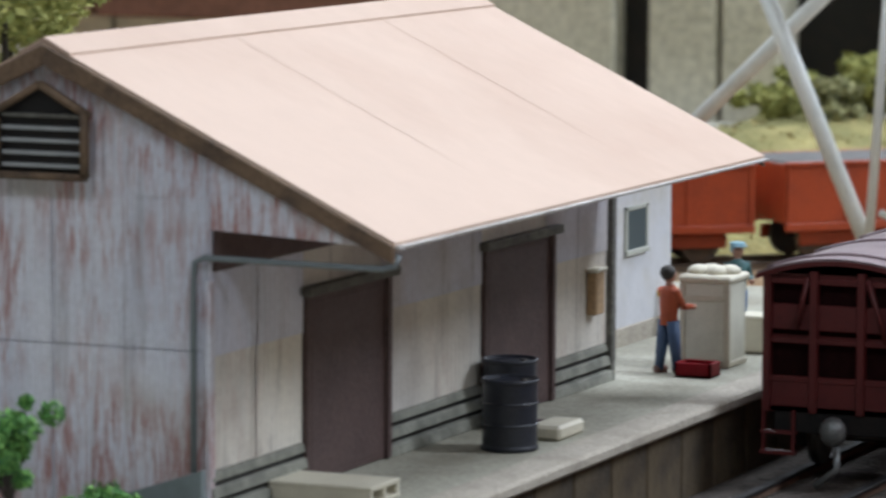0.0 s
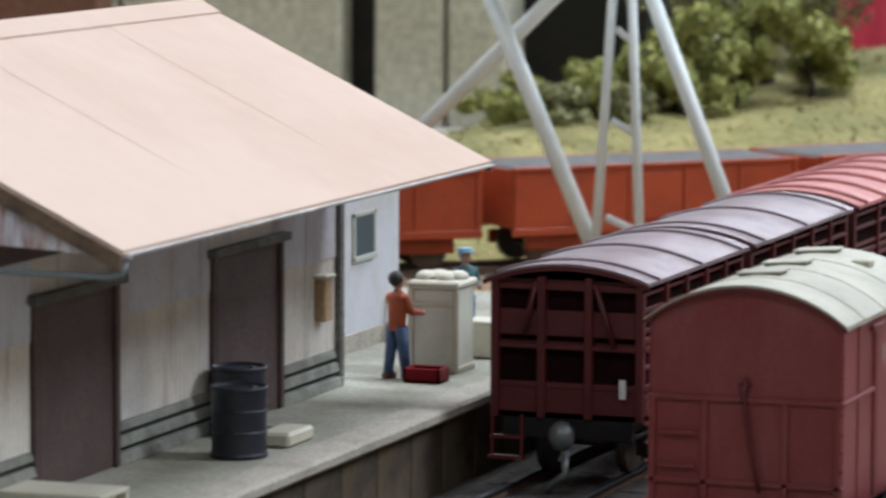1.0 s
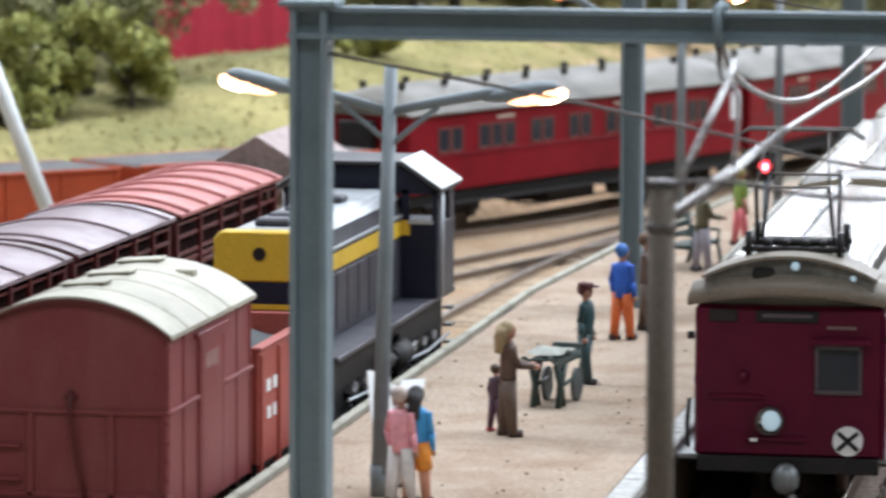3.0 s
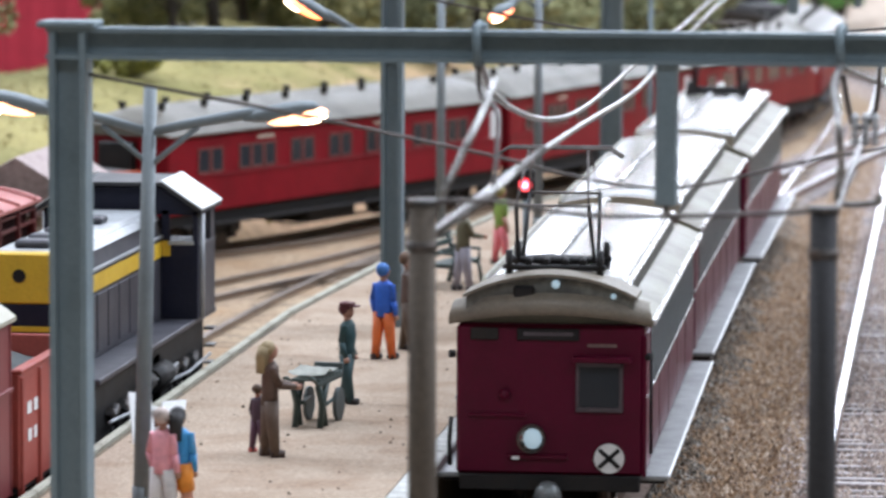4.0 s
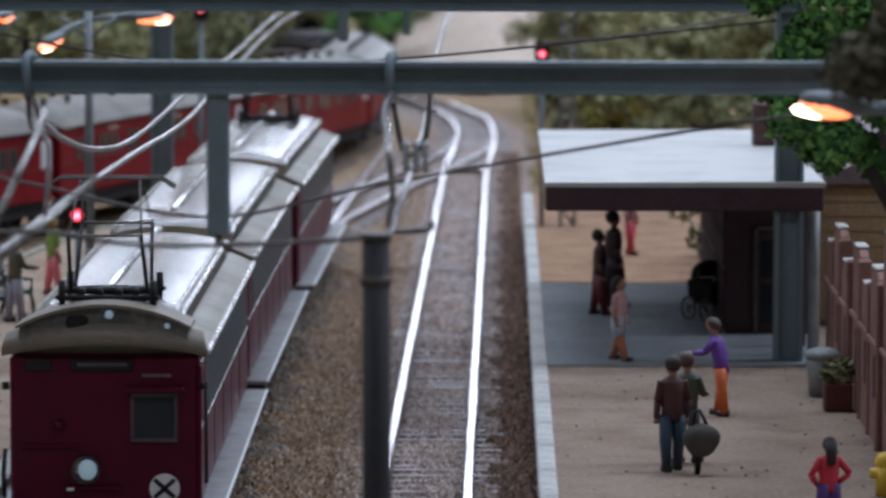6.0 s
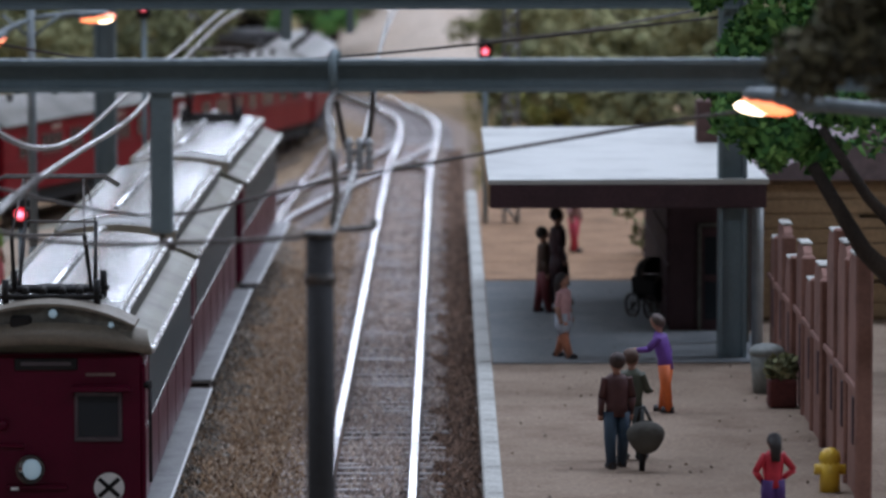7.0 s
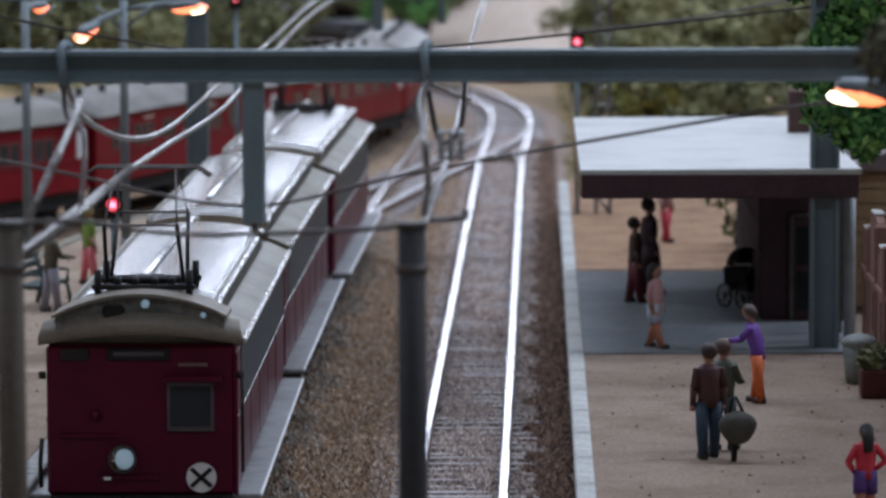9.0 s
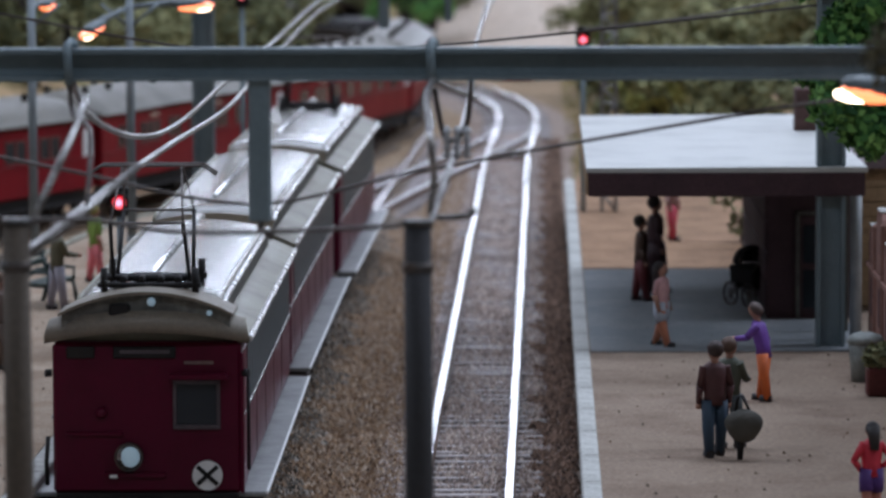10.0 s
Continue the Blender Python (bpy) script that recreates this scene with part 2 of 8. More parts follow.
M_NAVY = surf("diesel_navy", (0.009, 0.011, 0.028), (0.016, 0.018, 0.032), 0.55, size=1.3, fine=0.07, wear=0.2, spec=0.3)
M_DIESEL_GREY = surf("diesel_grey_side", (0.052, 0.052, 0.064), (0.032, 0.032, 0.042), 0.5, size=1.0, fine=0.07)
M_YELLOW = surf("diesel_yellow", (0.72, 0.47, 0.03), (0.6, 0.38, 0.025), 0.4, size=1.2, fine=0.07, wear=0.1)
M_SILVER = surf("silver_paint", (0.42, 0.44, 0.455), (0.30, 0.315, 0.325), 0.35, 0.2, size=1.0, fine=0.06, wear=0.12)
M_WHITE = surf("white_paint", (0.80, 0.81, 0.80), (0.68, 0.69, 0.68), 0.5, size=1.2, fine=0.06, wear=0.08)
M_TOWER = surf("tower_white", (0.84, 0.88, 0.86), (0.74, 0.79, 0.77), 0.4, size=1.5, fine=0.08, wear=0.1)
M_GANTRY = surf("gantry_grey_green", (0.195, 0.255, 0.28), (0.15, 0.20, 0.22), 0.5, size=1.2, fine=0.06, bump=0.1, wear=0.15)
M_LAMP_POST = surf("lamp_post_grey", (0.19, 0.225, 0.24), (0.14, 0.165, 0.175), 0.45, size=1.0, fine=0.06, wear=0.12)
M_POLE = surf("wood_pole", (0.115, 0.09, 0.065), (0.045, 0.036, 0.03), 0.85, size=0.5, fine=0.05, bump=0.4, streak=0.12)
# wood pole seen against the light: its shade is put into the colour
M_POLE_SHADED = surf("wood_pole_shaded", (0.035, 0.034, 0.036), (0.018, 0.018, 0.02), 0.8, size=0.5, fine=0.05, bump=0.4, streak=0.12)
M_WIRE = surf("overhead_wire", (0.40, 0.395, 0.38), (0.13, 0.115, 0.105), 0.3, 0.75, size=0.22, fine=0.05, lo=0.4, hi=0.65)
M_WIRE_DARK = surf("dark_wire", (0.14, 0.12, 0.11), (0.08, 0.07, 0.065), 0.5, 0.3, size=0.6, fine=0.05)
M_GLASS = glass("dark_glass", (0.025, 0.03, 0.036), 0.12)
M_WINDOW_GREY = glass("grey_window", (0.075, 0.095, 0.10), 0.4, 0.1)
M_DRUM = surf("drum_blue_black", (0.016, 0.020, 0.032), (0.03, 0.033, 0.042), 0.45, size=0.7, fine=0.06)
M_CREAM = surf("cream_paint", (0.62, 0.58, 0.46), (0.52, 0.48, 0.38), 0.5, size=1.0, fine=0.06, wear=0.1)
M_GREY_GREEN = surf("grey_green_panel", (0.47, 0.48, 0.42), (0.40, 0.41, 0.36), 0.5, size=1.0, fine=0.06, wear=0.1)
M_LAMP_HOT = glow("lamp_glow", (1.0, 0.42, 0.16), 4.5)
M_LAMP_ORANGE = glow("lamp_glow_orange", (1.0, 0.20, 0.04), 6.0)
M_BULB = glow("bulb_glow", (1.0, 0.72, 0.42), 26.0)
M_SIGNAL_RED = glow("signal_red_glow", (1.0, 0.01, 0.03), 2.2)
M_SIGNAL_CORE = glow("signal_core_glow", (1.0, 0.16, 0.22), 9.0)
# faint emission stands in for light reflected in the headlight
M_HEADLIGHT = glow("headlight_lens", (0.6, 0.9, 1.0), 0.28, (0.5, 0.58, 0.6))
M_RED = surf("red_paint", (0.55, 0.012, 0.02), (0.45, 0.01, 0.018), 0.45, size=1.5, wear=0.1)
M_CANOPY = surf("canopy_roof", (0.53, 0.535, 0.51), (0.43, 0.435, 0.42), 0.5, size=1.8, fine=0.06, wear=0.1)
M_MAROON_WOOD = surf("dark_maroon_timber", (0.075, 0.034, 0.042), (0.05, 0.024, 0.03), 0.7, size=1.2, fine=0.06)
M_FENCE = surf("fence_pink_tan", (0.30, 0.155, 0.12), (0.20, 0.10, 0.075), 0.8, size=0.9, fine=0.08, rand=0.15, wear=0.2)
M_TAN = surf("tan_wall", (0.50, 0.34, 0.19), (0.42, 0.28, 0.15), 0.8, size=1.5, fine=0.08)
M_BARK = surf("bark", (0.05, 0.038, 0.03), (0.025, 0.02, 0.017), 0.9, size=0.5, fine=0.06, bump=0.6, streak=0.2)
M_HALL = surf("hall_wall", (0.40, 0.365, 0.30), (0.34, 0.31, 0.26), 0.8, size=60, fine=3, bump=0)
M_HALL_FLOOR = surf("hall_floor", (0.16, 0.13, 0.10), (0.13, 0.10, 0.08), 0.6, size=60, fine=3, bump=0)
M_CEILING = surf("hall_ceiling", (0.62, 0.61, 0.58), (0.55, 0.54, 0.51), 0.9, size=60, fine=3, bump=0)
M_LEAF_OLIVE = island_mat("olive_leaves", (0.11, 0.12, 0.05), (0.41, 0.395, 0.19))
M_LEAF_GREEN = island_mat("green_leaves", (0.03, 0.10, 0.032), (0.30, 0.55, 0.15), mid=((0.07, 0.20, 0.05), (0.15, 0.34, 0.08)))
M_LENS = surf("lamp_glass_bowl", (0.30, 0.31, 0.31), (0.16, 0.15, 0.15), 0.12, 0.85, size=0.15, fine=0.05, bump=0.0, wear=0.1)
M_LEAF_DARK = island_mat("dark_leaves", (0.08, 0.09, 0.04), (0.33, 0.34, 0.17))
M_LEAF_BROWN = island_mat("brown_olive_leaves", (0.045, 0.04, 0.025), (0.20, 0.18, 0.10))
M_LEAF_YELLOW = island_mat("yellow_green_leaves", (0.17, 0.19, 0.045), (0.42, 0.41, 0.13))


# ---- building helpers, all in centimetres ----
def at(x, y, z=0.0, rz=0.0, rx=0.0, ry=0.0):
    return pose(x * U, y * U, z * U, rx, ry, rz)


def part(name, bm, material, parent=None, label=""):
    me = bpy.data.meshes.new(name)
    bmesh.ops.scale(bm, vec=(U, U, U), verts=bm.verts)
    bm.to_mesh(me)
    bm.free()
    for mm in (material if isinstance(material, (list, tuple)) else [material]):
        me.materials.append(mm)
    ob = new(name, me)
    if parent is not None:
        ob.parent = parent
    if label:
        ob["label"] = label
    return ob


def again(name, ob, parent, m=None):
    """One more object on the mesh of ob, under parent."""
    o = new(name, ob.data)
    o.parent = parent
    if m is not None:
        o.matrix_basis = m
    return o


def thing(name, m, label, category, group="", kind=""):
    e = new(name)
    e.empty_display_size = 0.01
    e.matrix_basis = m
    return tagged(e, label, category, group, kind)


def bevelled(bm, w=0.02, seg=1):
    es = [e for e in bm.edges if e.is_manifold and e.calc_face_angle(0) > 0.6]
    bmesh.ops.bevel(bm, geom=es, offset=w, segments=seg, affect="EDGES", clamp_overlap=True)
    return bm


def add_box(bm, x0, x1, y0, y1, z0, z1, mi=0, rot=None):
    r = bmesh.ops.create_cube(bm, size=1)
    m = Matrix.LocRotScale(((x0 + x1) / 2, (y0 + y1) / 2, (z0 + z1) / 2), None, (x1 - x0, y1 - y0, z1 - z0))
    bmesh.ops.transform(bm, matrix=(rot @ m) if rot else m, verts=r["verts"])
    for f in {f for v in r["verts"] for f in v.link_faces}:
        f.material_index = mi
    return r["verts"]


def box(x0, x1, y0, y1, z0, z1, bevel=0.02):
    bm = bmesh.new()
    add_box(bm, x0, x1, y0, y1, z0, z1)
    return bevelled(bm, bevel) if bevel else bm


def boxes(rows, bevel=0.0):
    bm = bmesh.new()
    for r in rows:
        add_box(bm, *r)
    return bevelled(bm, bevel) if bevel else bm


def add_tube(bm, pts, r, seg=8, mi=0, r2=None):
    """A round bar along pts; r may taper to r2."""
    pts = [Vector(p) for p in pts]
    rings, n = [], len(pts)
    side = None
    for i, p in enumerate(pts):
        d = (pts[min(i + 1, n - 1)] - pts[max(i - 1, 0)]).normalized()
        if side is None:
            side = d.orthogonal().normalized()
        side = (side - d * side.dot(d)).normalized()
        up = d.cross(side)
        rr = r if r2 is None else r + (r2 - r) * i / (n - 1)
        rings.append([bm.verts.new(p + (side * math.cos(a) + up * math.sin(a)) * rr) for a in (2 * math.pi * k / seg for k in range(seg))])
    fs = []
    for a, b in zip(rings, rings[1:]):
        for k in range(seg):
            fs.append(bm.faces.new((a[k], a[(k + 1) % seg], b[(k + 1) % seg], b[k])))
    fs.append(bm.faces.new(rings[0][::-1]))
    fs.append(bm.faces.new(rings[-1]))
    for f in fs:
        f.smooth, f.material_index = len(f.verts) == 4, mi
    return rings


def tube(pts, r, seg=8, r2=None):
    bm = bmesh.new()
    add_tube(bm, pts, r, seg, 0, r2)
    return bm


def add_prism(bm, profile, y0, y1, mi=0, smooth=False):
    """A profile in x, z drawn out along y."""
    a = [bm.verts.new((x, y0, z)) for x, z in profile]
    b = [bm.verts.new((x, y1, z)) for x, z in profile]
    n = len(profile)
    fs = [bm.faces.new((a[k], a[(k + 1) % n], b[(k + 1) % n], b[k])) for k in range(n)]
    for f in fs:
        f.smooth = smooth
    fs += [bm.faces.new(a[::-1]), bm.faces.new(b)]
    for f in fs:
        f.material_index = mi
    bmesh.ops.recalc_face_normals(bm, faces=fs)
    return fs


def prism(profile, y0, y1, bevel=0.0):
    bm = bmesh.new()
    add_prism(bm, profile, y0, y1)
    return bevelled(bm, bevel) if bevel else bm


def arc(w, z_edge, z_crown, n=12):
    """Points of a shallow arch from -w/2 to w/2."""
    h = z_crown - z_edge
    rad = (w * w / 4 + h * h) / (2 * h)
    half = math.asin(min(1, w / 2 / rad))
    return [(rad * math.sin(a), z_crown - rad + rad * math.cos(a)) for a in (-half + 2 * half * k / n for k in range(n + 1))]


def arch_shell(w, z_edge, z_crown, thick, y0, y1, n=12):
    top = arc(w, z_edge, z_crown, n)
    return prism(top + [(x, z - thick) for x, z in reversed(top)], y0, y1)


def ball(r, centre=(0, 0, 0), seg=12, squash=(1, 1, 1)):
    bm = bmesh.new()
    bmesh.ops.create_uvsphere(bm, u_segments=seg, v_segments=max(6, seg * 2 // 3), radius=r)
    bmesh.ops.scale(bm, vec=squash, verts=bm.verts)
    bmesh.ops.translate(bm, vec=centre, verts=bm.verts)
    for f in bm.faces:
        f.smooth = True
    return bm


def spline(pts, per=10):
    """A smooth path through pts."""
    P = [Vector((*p, 0)) if len(p) == 2 else Vector(p) for p in pts]
    out = []
    for i in range(len(P) - 1):
        a, b, c, d = P[max(i - 1, 0)], P[i], P[i + 1], P[min(i + 2, len(P) - 1)]
        for k in range(per):
            s = k / per
            out.append(0.5 * ((2 * b) + (c - a) * s + (2 * a - 5 * b + 4 * c - d) * s * s + (3 * b - 3 * c + d - a) * s ** 3))
    return out + [P[-1]]


def along(path, dist):
    """Place and heading (degrees of local +y) at a distance along a path."""
    for a, b in zip(path, path[1:]):
        L = (b - a).length
        if dist <= L:
            p = a + (b - a) * (dist / L)
            return p, math.degrees(math.atan2(-(b - a).x, (b - a).y))
        dist -= L
    return path[-1], math.degrees(math.atan2(-(path[-1] - path[-2]).x, (path[-1] - path[-2]).y))


def length_of(path):
    return sum((b - a).length for a, b in zip(path, path[1:]))


# ---- the hall round the layout ----
def hall():
    x0, x1, y0, y1, z0 = -290, 290, -210, 1600, -95
    w = 12
    tagged(part("floor", box(x0, x1, y0, y1, z0 - w, z0, 0), M_HALL_FLOOR), "plain brown hall floor", "floor", kind="structure")
    tagged(part("ceiling", box(x0 - w, x1 + w, y0 - w, y1 + w, CEIL, CEIL + w, 0), M_CEILING), "pale hall ceiling", "ceiling", kind="structure")
    tagged(part("wall_north", box(x0, x1, y1, y1 + w, z0 - w, CEIL, 0), M_HALL), "plain cream hall wall", "wall", kind="structure")
    tagged(part("wall_south", box(x0, x1, y0 - w, y0, z0 - w, CEIL, 0), M_HALL), "plain cream hall wall", "wall", kind="structure")
    tagged(part("wall_west", box(x0 - w, x0, y0 - w, y1 + w, z0 - w, CEIL, 0), M_HALL), "plain cream hall wall", "wall", kind="structure")
    tagged(part("wall_east", box(x1, x1 + w, y0 - w, y1 + w, z0 - w, CEIL, 0), M_HALL), "plain cream hall wall", "wall", kind="structure")


hall()

# ---- tracks: centre lines on the plan ----
T_RIGHT = spline([(-1.45, 44), (-1.45, 150), (-1.42, 162), (-1.2, 178), (-1.7, 193), (-4.4, 209), (-10, 220), (-22, 227)], 14)
T_SUBURBAN = spline([(-6.65, 44), (-6.65, 120), (-6.3, 138), (-5.9, 162), (-5.7, 182), (-7.2, 197), (-12, 209), (-24, 217)], 14)
T_CROSS = spline([(-6.5, 126), (-6.0, 137), (-3.7, 155), (-1.55, 171), (-1.25, 180)], 10)
T_VAN = spline([(-16.35, 44), (-16.35, 88), (-16.2, 99), (-15.5, 110), (-13.7, 122), (-11.2, 136), (-8.6, 150), (-6.6, 166)], 12)
T_STOCK = spline([(-21.6, 44), (-21.6, 88), (-20.9, 97), (-18.8, 105), (-16.4, 113), (-14.4, 122)], 12)
T_FAR = spline([(-80, 72), (-52, 87), (-34, 99), (-25.5, 108.5), (-19.7, 117), (-16.4, 126.5), (-13.6, 138), (-10.9, 149), (-8.3, 161), (-6.4, 174), (-6.3, 186), (-8.6, 199), (-14, 210), (-26, 218)], 12)
HALF = 0.8


def offset(path, d):
    out = []
    for i, p in enumerate(path):
        t = (path[min(i + 1, len(path) - 1)] - path[max(i - 1, 0)]).normalized()
        out.append(p + Vector((t.y, -t.x, 0)) * d)
    return out


def rail_mesh(path, side):
    bm = bmesh.new()
    prof = [(-0.10, -0.26), (0.10, -0.26), (0.10, -0.22), (0.035, -0.19), (0.035, -0.08), (0.085, -0.06), (0.085, -0.012), (0.07, 0.0),
            (-0.07, 0.0), (-0.085, -0.012), (-0.085, -0.06), (-0.035, -0.08), (-0.035, -0.19), (-0.10, -0.22)]
    rings = []
    mid = offset(path, side)
    for i, p in enumerate(mid):
        t = (mid[min(i + 1, len(mid) - 1)] - mid[max(i - 1, 0)]).normalized()
        n = Vector((t.y, -t.x, 0))
        rings.append([bm.verts.new(p + n * x + Vector((0, 0, z))) for x, z in prof])
    k = len(prof)
    for a, b in zip(rings, rings[1:]):
        for j in range(k):
            f = bm.faces.new((a[j], a[(j + 1) % k], b[(j + 1) % k], b[j]))
            f.material_index = 0 if j in (5, 6, 7, 8, 9) else 1
    bmesh.ops.recalc_face_normals(bm, faces=bm.faces)
    return bm


def sleeper_bm():
    bm = bmesh.new()
    add_box(bm, -1.45, 1.45, -0.14, 0.14, -0.42, -0.25)
    return bevelled(bm, 0.025)


def track(name, path, label, bed=M_BALLAST, start=0.0, stop=None, gap=0.72, siding=False, rail=None):
    e = thing(name, Matrix.Identity(4), label, "railway track", "tracks", "structure")
    for s in (-HALF, HALF):
        part("rail", rail_mesh(path, s), [rail or (M_RAIL_DULL if siding else M_RAIL), M_RAIL_DUSTY if siding and not rail else M_RAIL_SIDE], e, "dull brown rail" if siding else "polished steel rail")
    if bed:
        bm = bmesh.new()
        l2, l1, r1, r2 = (offset(path, d) for d in ((-3.4, -1.5, 1.5, 3.4) if siding else (-2.5, -1.75, 1.75, 2.5)))
        rows = [[bm.verts.new((*p.xy, z)) for p, z in zip(q, (-0.5, -0.19, -0.19, -0.5) if siding else (-0.5, -0.34, -0.34, -0.5))] for q in zip(l2, l1, r1, r2)]
        for a, b in zip(rows, rows[1:]):
            for j in range(3):
                bm.faces.new((a[j], a[j + 1], b[j + 1], b[j]))
        part("ballast_bed", bm, bed, e, "brown stone ballast")
    jig = random.Random(len(name))
    first, d, L = None, start, stop or length_of(path)
    while d < L:
        p, h = along(path, d)
        m = Matrix.Translation((p + Vector((jig.uniform(-0.06, 0.06), jig.uniform(-0.04, 0.04), jig.uniform(-0.02, 0.01) + (0.07 if siding else 0)))) * U) @ pose(0, 0, 0, 0, 0, h + jig.uniform(-1.6, 1.6))
        if first is None:
            first = part("sleeper", sleeper_bm(), M_BALLAST_SHADED if bed is M_BALLAST_SHADED else M_SLEEPER_TAN if siding else M_SLEEPER, e)
            first.matrix_basis = m
        else:
            again("sleeper", first, e, m)
        d += gap
    return e


def chips(name, n, area, zf, size, material, seed, label):
    """Loose stone chips strewn over an area, joined into one mesh."""
    rng = np.random.default_rng(seed)
    base = np.array([(1, 0, -0.5), (-0.5, 0.87, -0.5), (-0.5, -0.87, -0.5), (0, 0, 0.8)])
    tri = np.array([(0, 1, 3), (1, 2, 3), (2, 0, 3)])
    x, y = rng.uniform(area[0], area[1], n), rng.uniform(area[2], area[3], n)
    z = zf(x, y)
    s = size * rng.uniform(0.5, 1.25, n)
    a = rng.uniform(0, 6.283, n)
    tilt = rng.uniform(-0.5, 0.5, (n, 2))
    v = np.repeat(base[None], n, 0) * s[:, None, None]
    c, sn = np.cos(a)[:, None], np.sin(a)[:, None]
    vx, vy = v[:, :, 0] * c - v[:, :, 1] * sn, v[:, :, 0] * sn + v[:, :, 1] * c
    vz = v[:, :, 2] + vx * tilt[:, :1] + vy * tilt[:, 1:]
    V = np.stack([vx + x[:, None], vy + y[:, None], vz + z[:, None]], 2).reshape(-1, 3) * U
    Fc = (tri[None] + 4 * np.arange(n)[:, None, None]).reshape(-1, 3)
    me = bpy.data.meshes.new(name)
    me.from_pydata(V.tolist(), [], Fc.tolist())
    me.materials.append(material)
    return tagged(new(name, me), label, "ballast", kind="stuff")


def smooth(a, b, v):
    s = max(0, min(1, (v - a) / (b - a)))
    return s * s * (3 - 2 * s)


def back_edge(x):
    """Where the layout ends behind: nearer on the western side."""
    return 166 + 90 * smooth(-43, -26, x)


def slab(outline, z0, z1, bevel=0.0):
    bm = bmesh.new()
    a = [bm.verts.new((x, y, z0)) for x, y in outline]
    b = [bm.verts.new((x, y, z1)) for x, y in outline]
    n = len(outline)
    fs = [bm.faces.new((a[k], a[(k + 1) % n], b[(k + 1) % n], b[k])) for k in range(n)]
    fs += [bm.faces.new(a[::-1]), bm.faces.new(b)]
    bmesh.ops.recalc_face_normals(bm, faces=fs)
    return bevelled(bm, bevel) if bevel else bm


# ground of the layout, on a deep baseboard
def ground():
    bm = bmesh.new()
    nx, ny = 60, 64
    g = [[bm.verts.new((-96 + 138 * i / nx, 44 + 206 * j / ny, -0.52 + 0.05 * noise.noise((i * 0.9, j * 0.9, 0)))) for j in range(ny + 1)] for i in range(nx + 1)]
    for i in range(nx):
        for j in range(ny):
            if g[i][j].co.y < back_edge(g[i][j].co.x):
                bm.faces.new((g[i][j], g[i + 1][j], g[i + 1][j + 1], g[i][j + 1]))
    bmesh.ops.delete(bm, geom=[v for v in bm.verts if not v.link_faces], context="VERTS")
    tagged(part("ground", bm, M_EARTH), "brown and sandy scenic ground of the layout", "ground", kind="structure")
    tagged(part("baseboard", slab([(-96, 43.2), (42, 43.2), (42, 250), (-26, 250), (-34, 206), (-41, 168), (-96, 168)], -12, -0.62), M_TAN), "plain timber baseboard under the layout", "baseboard", kind="structure")


ground()
trestle = thing("layout_table", Matrix.Identity(4), "plain timber trestle legs carrying the layout", "table")
for lx in (-88, -30, 34):
    for ly in (52, 146, 240 if lx > 0 else 160):
        part("leg", box(lx - 3, lx + 3, ly - 3, ly + 3, -95, -12, 0.3), M_TAN, trestle)
for ly in (52, 146):
    part("rail", box(-85, 31, ly - 1.5, ly + 1.5, -70, -62, 0.2), M_TAN, trestle)


def hillside(name, x0, x1, y0, y1, n, m, hf, material, label):
    bm = bmesh.new()
    g = []
    for i in range(n + 1):
        row = []
        for j in range(m + 1):
            x, y = x0 + (x1 - x0) * i / n, y0 + (y1 - y0) * j / m
            row.append(bm.verts.new((x, y, hf(x, y))))
        g.append(row)
    for i in range(n):
        for j in range(m):
            q = (g[i][j], g[i + 1][j], g[i + 1][j + 1], g[i][j + 1])
            if max(v.co.z for v in q) > -0.6 and q[0].co.y < back_edge(q[0].co.x):
                f = bm.faces.new(q)
                f.smooth = True
    return tagged(part(name, bm, material), label, "hillside", kind="structure")


def far_side(x, y):
    """How far a place lies behind the long line of the far track, to its left."""
    best, sgn = 1e9, 1
    for a, b in zip(T_FAR[::4], T_FAR[4::4]):
        d = b - a
        s = max(0, min(1, ((x - a.x) * d.x + (y - a.y) * d.y) / d.length_squared))
        q = math.hypot(x - a.x - s * d.x, y - a.y - s * d.y)
        if q < best:
            best, sgn = q, (d.x * (y - a.y) - d.y * (x - a.x))
    return best if sgn > 0 else -best


def back_fall(x, y):
    w = smooth(-36, -26, x)
    return w * smooth(215, 175, y) + (1 - w) * smooth(158, 140, y)


def hill_left(x, y):
    d = far_side(x, y)
    h = (2.6 + 7.0 * smooth(-36, -24, x)) * smooth(3.0, 34, d) * back_fall(x, y) + 1.2 * smooth(3, 9, d)
    h *= smooth(-48, -37, x)
    return -1.0 + 1.0 * smooth(2.0, 3.2, d) * smooth(-58, -50, x) + h + (0.55 * noise.noise((x * 0.12, y * 0.12, 1)) + 0.25 * noise.noise((x * 0.4, y * 0.4, 5))) * smooth(3, 8, d)


def hill_back(x, y):
    d = max(y - 226 + 0.02 * x, x - 1.6 - max(0, 150 - y) * 0.4 - max(0, y - 165) * 0.02) if y > 136 else -5
    d = min(d, y - 137)
    return -1.0 + 0.9 * smooth(0, 1.2, d) + 5.5 * smooth(4, 40, d) + (0.4 * noise.noise((x * 0.15, y * 0.15, 3)) + 0.15 * noise.noise((x * 0.5, y * 0.5, 8))) * smooth(1, 6, d)


